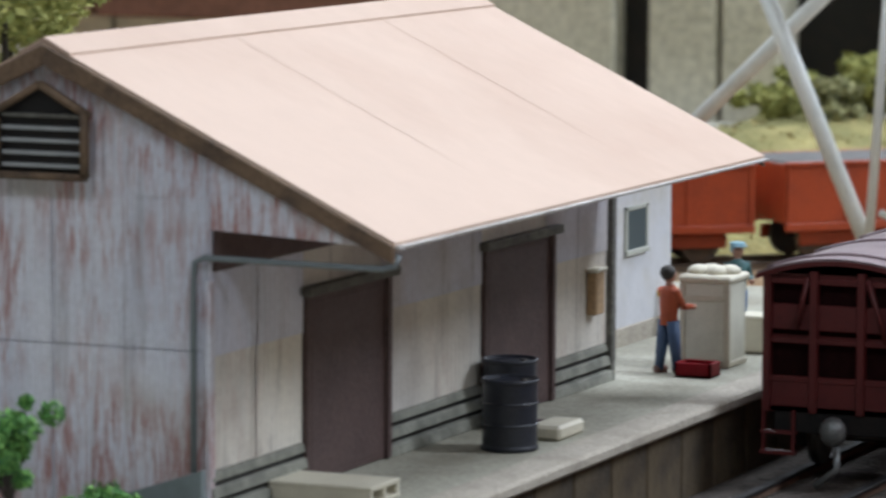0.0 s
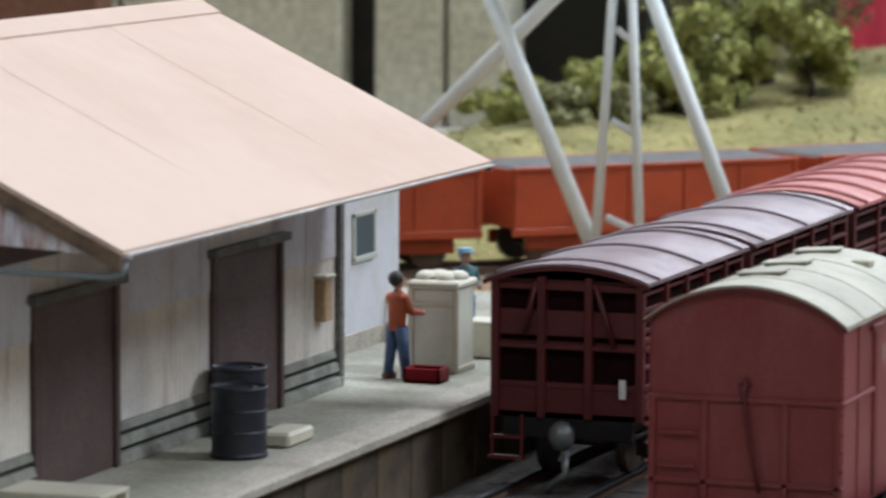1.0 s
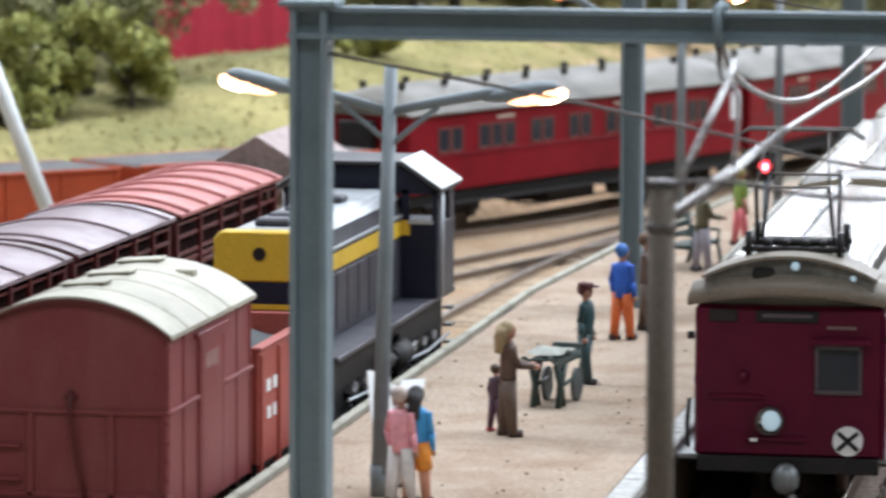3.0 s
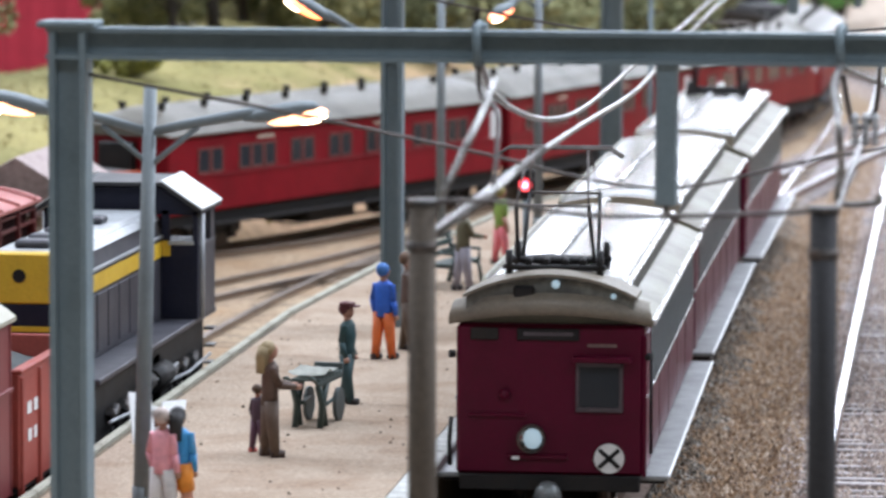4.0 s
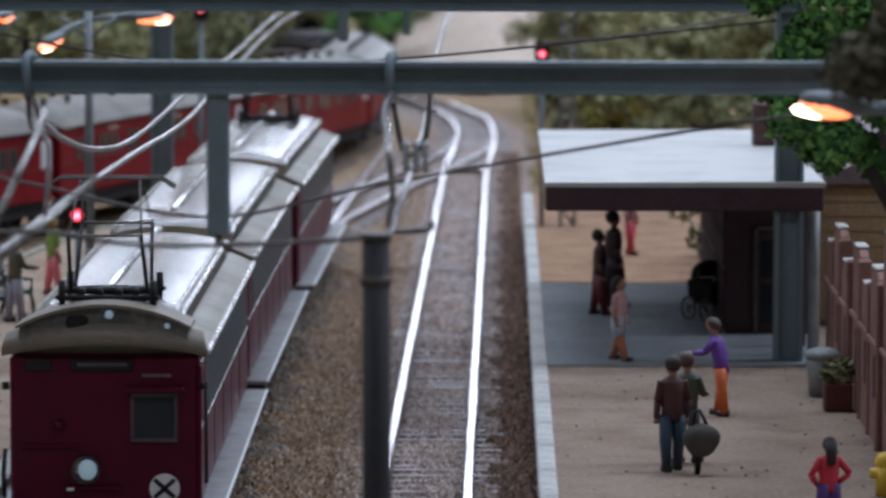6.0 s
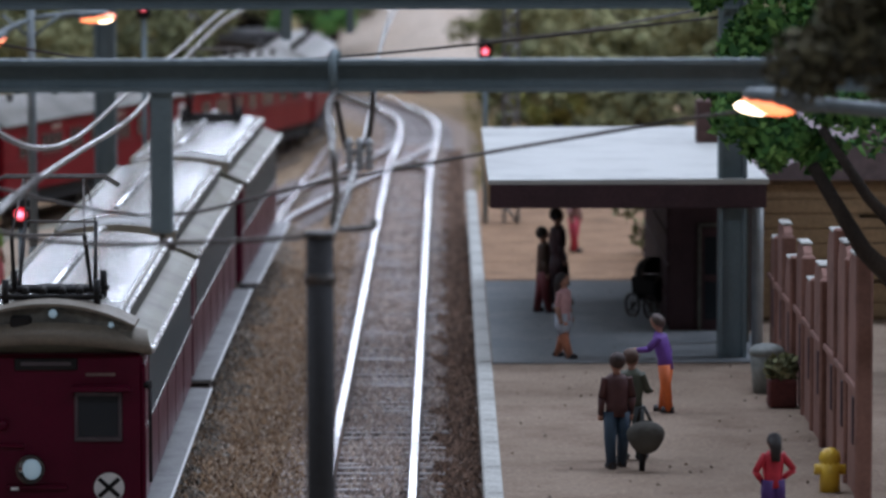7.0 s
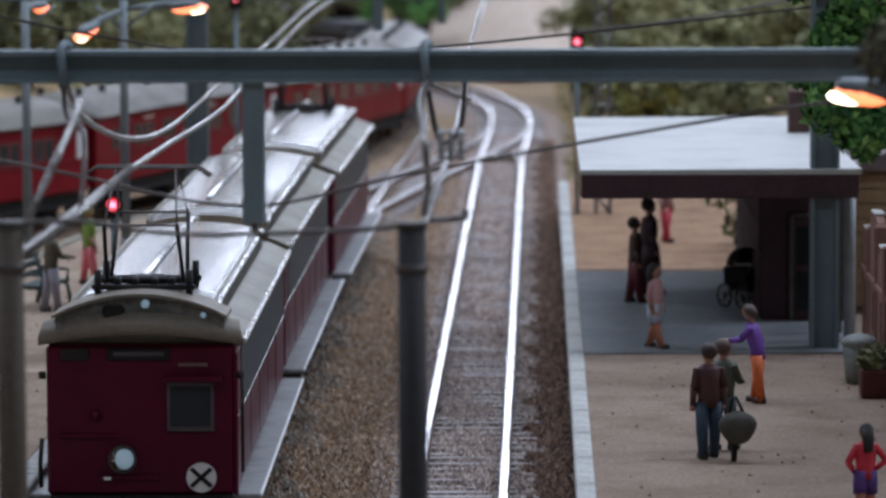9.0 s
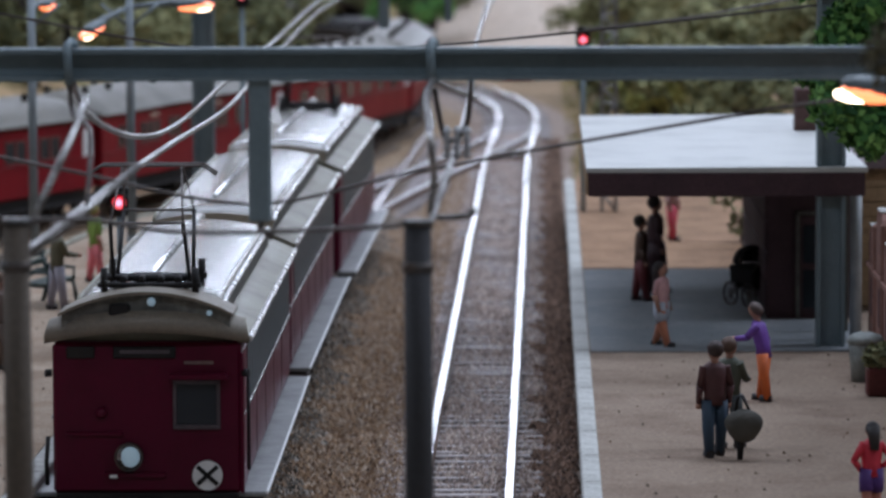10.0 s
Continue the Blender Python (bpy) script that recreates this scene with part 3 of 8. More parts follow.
def hill_mat():
    """Dry static grass above, bare sand lower down where the bank is cut."""
    m, t, p = nodes_of("dry_hillside")
    v = coords(t)
    geo = t.nodes.new("ShaderNodeNewGeometry")
    sep = t.nodes.new("ShaderNodeSeparateXYZ")
    t.links.new(geo.outputs["Position"], sep.inputs[0])
    n1, n2, n3 = noise_tex(t, v, 5.0, 5.0), noise_tex(t, v, 0.35, 3.0), noise_tex(t, v, 14.0, 3.0)
    grass = mix(t, ramp(t, n1, 0.4, 0.62), (0.40, 0.34, 0.13), (0.18, 0.17, 0.055))
    grass = mix(t, ramp(t, n3, 0.45, 0.65), grass, (0.28, 0.25, 0.085))
    sand = mix(t, ramp(t, n1, 0.4, 0.65), (0.66, 0.43, 0.26), (0.52, 0.34, 0.19))
    add = t.nodes.new("ShaderNodeMath")
    add.operation = "MULTIPLY_ADD"
    add.inputs[1].default_value = 0.06
    t.links.new(n1, add.inputs[0])
    t.links.new(sep.outputs["Z"], add.inputs[2])
    lowx = ramp(t, sep.outputs["X"], -0.27, -0.20)
    high = ramp(t, add.outputs[0], 0.050, 0.060)
    inv = t.nodes.new("ShaderNodeMath")
    inv.operation = "MULTIPLY"
    one = t.nodes.new("ShaderNodeMath")
    one.operation = "SUBTRACT"
    one.inputs[0].default_value = 1.0
    t.links.new(high, one.inputs[1])
    t.links.new(one.outputs[0], inv.inputs[0])
    t.links.new(lowx, inv.inputs[1])
    c = mix(t, inv.outputs[0], grass, sand)
    c = mix(t, 1.0, c, mix(t, ramp(t, n2, 0.3, 0.7), (0.65, 0.65, 0.65), (1.0, 1.0, 1.0)), "MULTIPLY")
    t.links.new(c, p.inputs["Base Color"])
    p.inputs["Roughness"].default_value = 0.95
    b = t.nodes.new("ShaderNodeBump")
    b.inputs["Strength"].default_value, b.inputs["Distance"].default_value = 0.8, 0.3 * U
    t.links.new(n2, b.inputs["Height"])
    t.links.new(b.outputs[0], p.inputs["Normal"])
    return m


M_HILL = hill_mat()
M_PALE_SAND = surf("pale_sand", (0.80, 0.66, 0.54), (0.70, 0.55, 0.43), 0.95, size=3, fine=0.2, bump=0.3)


def sand_bank(x, y):
    d = max(0.0, 1 - abs(x + 0.2) / 6.5)
    return hill_back(x, y) + 0.12 + 3.2 * smooth(228, 242, y) * d ** 0.6 - 0.6 * (d < 0.02)


hillside("hillside_west", -95, -2, 80, 222, 84, 96, hill_left, M_HILL, "hillside of dry yellow-green grass with bare sand along the cutting")
hillside("hillside_north", -60, 42, 136, 250, 90, 80, hill_back, M_HILL, "grassy bank with sandy patches behind the tracks")

hillside("sand_bank", -6.6, 6.4, 227, 248, 26, 28, sand_bank, M_PALE_SAND, "pale pinkish sand bank at the end of the valley")

# platforms
ISLAND = [(-14.5, 44.2), (-8.5, 44.2), (-8.5, 122), (-9.0, 129), (-9.6, 129), (-10.7, 124.8), (-12.3, 118.5), (-13.9, 102), (-14.5, 91)]
island = thing("platform_island", Matrix.Identity(4), "long island platform with sandy gravel top and pale edging", "platform", kind="structure")
part("platform_core", slab(ISLAND, -0.6, 1.0), M_FACE, island)
ISLAND_IN = [(-14.2, 44.5), (-8.85, 44.5), (-8.85, 121.8), (-9.25, 128), (-9.5, 128), (-10.4, 124.5), (-12.0, 118.3), (-13.6, 102), (-14.2, 91)]
part("gravel_top", slab(ISLAND_IN, 0.95, 1.085), M_SAND, island)


def coping(parent, pts, w, z0, z1, step, material=None):
    """Edging stones along a line; w is to the line's left (plus) or right."""
    first = None
    for a, b in zip(pts, pts[1:]):
        a, b = Vector((*a, 0)), Vector((*b, 0))
        L = (b - a).length
        n = max(1, round(L / step))
        h = math.degrees(math.atan2(-(b - a).x, (b - a).y))
        for k in range(n):
            p = a + (b - a) * ((k + 0.5) / n)
            if first is None:
                first = part("coping_stone", box(min(0, -w), max(0, -w), -step / 2 + 0.02, step / 2 - 0.02, z0, z1, 0.03), material or M_COPING, parent)
                o = first
            else:
                o = again("coping_stone", first, parent)
            o.matrix_basis = at(p.x, p.y, 0, h)
            o.scale = (1, L / n / step, 1)


coping(island, [(-14.56, 44.5), (-14.56, 91), (-13.96, 102), (-12.36, 118.5), (-10.76, 124.8), (-9.7, 129)], -0.16, 0.9, 1.098, 2.6, M_CONCRETE)
coping(island, [(-8.44, 44.5), (-8.44, 122), (-8.95, 129)], 0.4, 0.9, 1.1, 2.6)

right_platform = thing("platform_east", Matrix.Identity(4), "station platform with sandy gravel top and white edging", "platform", kind="structure")
part("platform_core", slab([(0.66, 44.2), (34, 44.2), (34, 140), (2.4, 140), (0.66, 134)], -0.6, 1.0), M_FACE, right_platform)
part("gravel_top", slab([(0.9, 44.4), (33.9, 44.4), (33.9, 139.8), (2.6, 139.8), (0.9, 134)], 0.95, 1.085), M_SAND_SHADED, right_platform)
part("asphalt_patch", slab([(0.945, 87.4), (6.7, 87.5), (6.7, 104.9), (0.945, 104.8)], 1.0, 1.105), M_ASPHALT, right_platform, "grey asphalt strip in front of the waiting room")
part("orange_gravel", slab([(0.945, 105.0), (33.8, 105.0), (33.8, 139.6), (2.65, 139.6), (0.945, 134)], 1.0, 1.095), M_ORANGE_GRAVEL, right_platform, "coarser orange-brown gravel")
coping(right_platform, [(0.6, 44.5), (0.6, 134)], -0.34, 0.9, 1.1, 3.1)

goods = thing("platform_goods", Matrix.Identity(4), "goods platform with concrete top and timber-faced wall", "platform", kind="structure")
part("platform_core", slab([(-60, 44.2), (-23.85, 44.2), (-23.85, 84), (-60, 84)], -0.6, 1.1), M_FACE, goods)
part("concrete_top", slab([(-60, 44.3), (-24.2, 44.3), (-24.2, 83.8), (-60, 83.8)], 1.05, 1.19), M_CONCRETE, goods)
part("edge_lip", box(-24.25, -23.5, 44.2, 84, 1.0, 1.22, 0.05), M_LIP, goods, "worn pale concrete edge")
gf = None
for k in range(24):
    yy = 44.4 + k * 1.65
    if gf is None:
        gf = part("face_board", box(-0.04, 0.06, 0.02, 1.61, -0.5, 1.0, 0.03), M_FACE, goods, "brown wall panel")
        gf.matrix_basis = at(-23.82, yy)
    else:
        again("face_board", gf, goods, at(-23.82, yy))


# ---- rolling stock, local +y runs away from the end that faces the eye ----
def wheelset(parent, y, r=0.5):
    bm = bmesh.new()
    for s in (-0.72, 0.72):
        add_tube(bm, [(s - 0.09, 0, r), (s + 0.09, 0, r)], r, 16)
    add_tube(bm, [(-0.7, 0, r), (0.7, 0, r)], 0.08, 6)
    o = part("wheelset", bm, M_DARK_STEEL, parent)
    o.matrix_basis = at(0, y)
    return o


def running_gear(parent, L, width=2.6, axles=(0.2, 0.8), r=0.5):
    part("underframe", boxes([(-width / 2 + 0.35, -width / 2 + 0.5, 0.1, L - 0.1, 0.75, 1.1), (width / 2 - 0.5, width / 2 - 0.35, 0.1, L - 0.1, 0.75, 1.1),
                              (-width / 2 + 0.2, width / 2 - 0.2, 0.0, 0.16, 0.7, 1.1), (-width / 2 + 0.2, width / 2 - 0.2, L - 0.16, L, 0.7, 1.1)], 0.02), M_BLACK, parent)
    first = None
    for a in axles:
        if first is None:
            first = wheelset(parent, L * a, r)
        else:
            again("wheelset", first, parent, at(0, L * a))
        for s in (-1, 1):
            part("axlebox", boxes([(s * 1.02 - 0.12, s * 1.02 + 0.12, L * a - 0.2, L * a + 0.2, 0.32, 0.72),
                                   (s * 1.02 - 0.06, s * 1.02 + 0.06, L * a - 0.75, L * a + 0.75, 0.66, 0.76)], 0.03), M_BLACK, parent)


def buffers_and_hook(parent, y, way=-1, z=0.95):
    for s in (-0.85, 0.85):
        bm = tube([(s, y, z), (s, y + way * 0.35, z)], 0.1, 8)
        add_tube(bm, [(s, y + way * 0.35, z), (s, y + way * 0.42, z)], 0.22, 12)
        part("buffer", bm, M_DARK_STEEL, parent)
    part("coupling_hook", tube([(0, y, z), (0, y + way * 0.3, z - 0.05), (0.02, y + way * 0.42, z - 0.35), (0, y + way * 0.3, z - 0.6)], 0.07, 6), M_DARK_STEEL, parent)


M_COUPLER = surf("coupler_steel", (0.22, 0.24, 0.24), (0.14, 0.13, 0.12), 0.4, 0.4, size=0.3, fine=0.05)


def knuckle_coupler(parent, y, z=0.75):
    bm = ball(0.24, (0, y - 0.25, z + 0.05), 10, (1, 1, 1.1))
    add_tube(bm, [(0, y, z), (0, y - 0.4, z)], 0.16, 8)
    add_tube(bm, [(0.1, y - 0.35, z - 0.2), (0.15, y - 0.5, z - 0.55), (-0.2, y - 0.55, z - 0.85)], 0.07, 6)
    part("coupler", bm, M_COUPLER, parent, "grey steel coupler with hanging air hose")


def stock_wagon(m, L, label, roof_mat, ribs, group="livestock wagons"):
    """A livestock wagon: two open decks behind posts and slats, arched roof."""
    w, zb, ze, zc = 2.72, 1.15, 3.42, 3.72
    e = thing("livestock_wagon", m, label, "wagon", group)
    h = w / 2
    part("floor_deck", boxes([(-h, h, 0, L, zb - 0.1, zb), (-h + .1, h - .1, 0.1, L - 0.1, 2.28, 2.36)], 0.0), M_WAGON, e)
    # solid near-black box: the shade between the decks is put into its colour
    part("inner_shade_box", box(-h + 0.08, h - 0.16, 0.12, L - 0.2, zb, ze, 0), surf("inside_shade", (0.02, 0.006, 0.006), None, 0.9, size=1, spec=0.05), e, "near-black box for the shade inside")
    # lower end panel and sides
    part("lower_panel", boxes([(-h, h, 0, 0.07, zb - 0.1, 1.62), (-h, h, L - 0.07, L, zb - 0.1, 1.62), (-h, -h + 0.07, 0, L, zb - 0.1, 1.5), (h - 0.07, h, 0, L, zb - 0.1, 1.5)], 0.01), M_WAGON, e)
    for x in (-h + 0.07, -0.46, 0.38, h - 0.07):
        part("end_post", box(x - 0.07, x + 0.07, -0.07, 0.09, zb - 0.1, ze + 0.06, 0.015), M_WAGON, e)
        part("end_post", box(x - 0.07, x + 0.07, L - 0.09, L + 0.07, zb - 0.1, ze + 0.06, 0.015), M_WAGON, e)
    for z, t in ((1.62, 0.05), (1.98, 0.03), (2.28, 0.045), (2.44, 0.045), (2.6, 0.035), (2.95, 0.035), (3.3, 0.05)):
        if z in (1.62, 2.28, 3.3):
            part("end_slat", boxes([(-h, h, -0.02, 0.05, z - t, z + t)], 0.008), M_WAGON, e)
        for s in (-h + 0.03, h - 0.03):
            part("side_slat", boxes([(s - 0.03, s + 0.03, 0.05, L - 0.05, z - t, z + t)], 0.006), M_WAGON, e)
    for y in (0.02, L - 0.06):
        part("end_panel", box(-h + 0.02, h - 0.02, y, y + 0.05, 2.46, 2.9, 0.01), M_WAGON, e, "boarded middle of the wagon end")
    part("upper_panel", boxes([(-h, h, 0.05, 0.09, 3.34, ze), (-h, -h + 0.05, 0.05, L - .05, 3.2, ze), (h - 0.05, h, 0.05, L - .05, 3.2, ze)]), M_WAGON, e)
    for a, b in (((-0.56, 3.38), (-0.76, 2.5)), ((0.5, 3.38), (0.84, 2.3))):
        bm = tube([(a[0], -0.05, a[1]), (b[0], -0.05, b[1])], 0.055, 4)
        part("diagonal_brace", bm, M_WAGON, e)
    n = 5
    for k in range(1, n):
        for s in (-h, h):
            part("side_post", box(s - 0.05, s + 0.05, L * k / n - 0.06, L * k / n + 0.06, zb - 0.1, ze, 0.012), M_WAGON, e)
    roof = part("roof", arch_shell(w + 0.2, ze + 0.02, zc, 0.07, -0.12, L + 0.12, 14), roof_mat, e, "pale weathered arched roof" if roof_mat is M_WAGON_ROOF else "ribbed red roof")
    top = arc(w + 0.22, ze + 0.035, zc + 0.02, 14)
    for k in range(ribs):
        y = 0.5 + (L - 1.0) * k / max(1, ribs - 1)
        part("roof_rib", tube([(x, y, z) for x, z in top], 0.035 if ribs < 5 else 0.06, 5), roof_mat, roof)
    part("end_arch", arch_shell(w + 0.24, ze - 0.03, zc - 0.04, 0.08, -0.135, -0.11, 14), M_WAGON, e)
    part("step_ladder", boxes([(-h + 0.02, -h + 0.07, -0.1, -0.03, 0.35, 1.1), (-h + 0.55, -h + 0.6, -0.1, -0.03, 0.35, 1.1), (-h, -h + 0.62, -0.16, 0.0, 0.33, 0.39),
                               (-h, -h + 0.62, -0.12, 0.0, 0.68, 0.73)]), M_WAGON, e)
    part("ticket_clip", box(0.95, 1.07, -0.12, -0.08, 1.45, 1.78, 0.01), M_WHITE, e, "white ticket card")
    running_gear(e, L, w)
    knuckle_coupler(e, -0.05)
    return e


def louvre_van(m):
    L, w, zb, ze, zc = 5.5, 2.95, 0.95, 3.86, 4.38
    h = w / 2
    e = thing("covered_van", m, "red oxide covered goods van with a cream arched roof", "wagon")
    top = [(x, z - 0.06) for x, z in arc(w, ze + .02, zc, 16)]
    part("body", prism([(-h, zb), (h, zb)] + top[::-1], 0, L, 0.03), M_VAN, e)
    roof = part("roof", arch_shell(w + 0.16, ze - 0.02, zc + 0.02, 0.07, -0.08, L + 0.08, 18), M_VAN_ROOF, e, "weathered cream roof")
    for y in (1.35, 2.85, 4.72):
        lid = box(-0.36, 0.36, 0, 0.5, 0.035, 0.075, 0.012)
        # dark frame under the lid paints the shade below the hatch
        kerb = box(-0.32, 0.32, 0.04, 0.46, -0.06, 0.04, 0.0)
        for bm, nm, mt in ((lid, "roof_hatch", M_VAN_ROOF), (kerb, "hatch_shade_frame", M_TIMBER_GREY)):
            bmesh.ops.transform(bm, matrix=Matrix.Translation((-0.18, y, zc - 0.01)) @ Matrix.Rotation(radians(-4), 4, "Y"), verts=bm.verts)
            part(nm, bm, mt, roof)
    for y in (1.0, 2.3, 3.7):
        part("roof_strap", tube([(x, y, z + 0.0) for x, z in arc(w + 0.16, ze - 0.02, zc + 0.02, 16)], 0.014, 5), M_VAN_ROOF, roof)
    part("roof_hatch", box(0.55, 0.85, 4.2, 4.5, zc - 0.16, zc - 0.02, 0.02), M_VAN_ROOF, roof)
    part("end_arch", arch_shell(w + 0.18, ze - 0.06, zc - 0.02, 0.06, -0.095, -0.07, 18), M_WAGON, e, "dark roof edge")
    part("end_rail", box(-h - 0.03, h + 0.03, -0.06, 0.03, 2.64, 2.71, 0.012), M_VAN, e)
    part("end_rail", box(-h - 0.03, h + 0.03, -0.06, 0.03, 1.38, 1.46, 0.012), M_VAN, e)
    for x in (-h + 0.05, -0.62, 0.62, h - 0.05):
        part("end_post", box(x - 0.05, x + 0.05, -0.06, 0.03, zb, 2.65, 0.012), M_VAN, e)
    part("brake_pipe", tube([(0.02, -0.06, 3.0), (0.0, -0.09, 2.7), (0.12, -0.09, 1.9), (0.25, -0.09, 1.3)], 0.035, 6), M_WAGON, e)
    part("pipe_cap", box(-0.08, 0.1, -0.1, 0.0, 2.86, 2.92, 0.01), M_WAGON, e)
    for z in (2.12, 1.62):
        part("end_step", box(-1.3, -0.75, -0.1, 0.0, z, z + 0.05, 0.01), M_VAN, e)
    for s in (-1, 1):
        door = part("side_door", boxes([(s * h - 0.04, s * h + 0.04, 1.9, 3.6, zb + 0.1, 3.6)], 0.015), M_VAN, e)
        part("door_rail", boxes([(s * h - 0.07, s * h + 0.07, 1.7, 3.7, 3.58, 3.66), (s * h - 0.05, s * h + 0.05, 2.0, 2.05, 1.1, 3.5), (s * h - 0.05, s * h + 0.05, 3.4, 3.45, 1.1, 3.5)], 0.01), M_VAN, door)
        part("side_rail", boxes([(s * h - 0.05, s * h + 0.05, 0, 1.88, 2.64, 2.71), (s * h - 0.05, s * h + 0.05, 3.62, L, 2.64, 2.71)], 0.01), M_VAN, e)
        for y in (0.02, 0.95, 4.5, L - 0.08):
            part("side_post", box(s * h - 0.02, s * h + 0.02, y, y + 0.06, zb, 3.8, 0.006), M_VAN, e)
        for y in range(10):
            part("corner_rivet", box(s * (h + 0.02) - 0.03, s * (h + 0.02) + 0.03, -0.07, -0.03, 1.1 + y * 0.28, 1.15 + y * 0.28, 0.01), M_VAN, e)
    part("chalk_panel", box(h + 0.03, h + 0.045, 2.25, 3.1, 3.05, 3.3, 0), surf("chalked_paint", (0.32, 0.16, 0.14), None, 0.7, size=.5), e, "faded chalk panel")
    running_gear(e, L, w, (0.22, 0.78))
    buffers_and_hook(e, 0)
    return e


def open_wagon(m):
    L, w, zb, zt = 5.6, 2.8, 0.95, 2.82
    h = w / 2
    e = thing("open_wagon", m, "red open goods wagon with grey load and faded lettering", "wagon")
    part("wagon_floor", box(-h, h, 0, L, zb - 0.08, zb + 0.05, 0.0), M_BLACK, e)
    for s in (-1, 1):
        part("side_panel", boxes([(s * h - 0.05, s * h + 0.05, 0, L, zb, zt)], 0.02), M_OPEN_RED, e)
        for y in (0.05, 1.4, 2.75, 4.1, L - 0.1):
            part("side_post", box(s * (h + 0.05) - 0.05, s * (h + 0.05) + 0.05, y, y + 0.1, zb - 0.15, zt - 0.05, 0.015), M_OPEN_RED, e)
        part("top_rail", box(s * h - 0.09, s * h + 0.09, 0, L, zt, zt + 0.08, 0.02), M_OPEN_RED, e)
    for y in (0, L - 0.1):
        part("end_panel", box(-h, h, y, y + 0.1, zb, zt, 0.02), M_OPEN_RED, e)
    bm = bmesh.new()
    n = 14
    g = [[bm.verts.new((-h + 0.07 + (w - 0.14) * i / 8, 0.12 + (L - 0.24) * j / n, 2.45 + 0.22 * noise.noise((i * 0.6, j * 0.5, 2)))) for j in range(n + 1)] for i in range(9)]
    for i in range(8):
        for j in range(n):
            bm.faces.new((g[i][j], g[i + 1][j], g[i + 1][j + 1], g[i][j + 1])).smooth = True
    part("load", bm, surf("tarpaulin_grey", (0.075, 0.085, 0.085), (0.05, 0.06, 0.06), 0.7, size=0.8), e, "dark grey sheeted load")
    for k, (y, z, a) in enumerate(((0.55, 2.1, 0.32), (1.05, 2.1, 0.28), (0.6, 1.65, 0.26), (1.05, 1.65, 0.2))):
        part("lettering_bar", box(h + 0.055, h + 0.062, y, y + a, z, z + 0.2, 0), M_WHITE, e, "faded white lettering")
    running_gear(e, L, w, (0.2, 0.8))
    buffers_and_hook(e, 0)
    return e


M_DECK = surf("diesel_deck_grey", (0.05, 0.05, 0.055), (0.03, 0.03, 0.034), 0.5, size=0.8, fine=0.07)


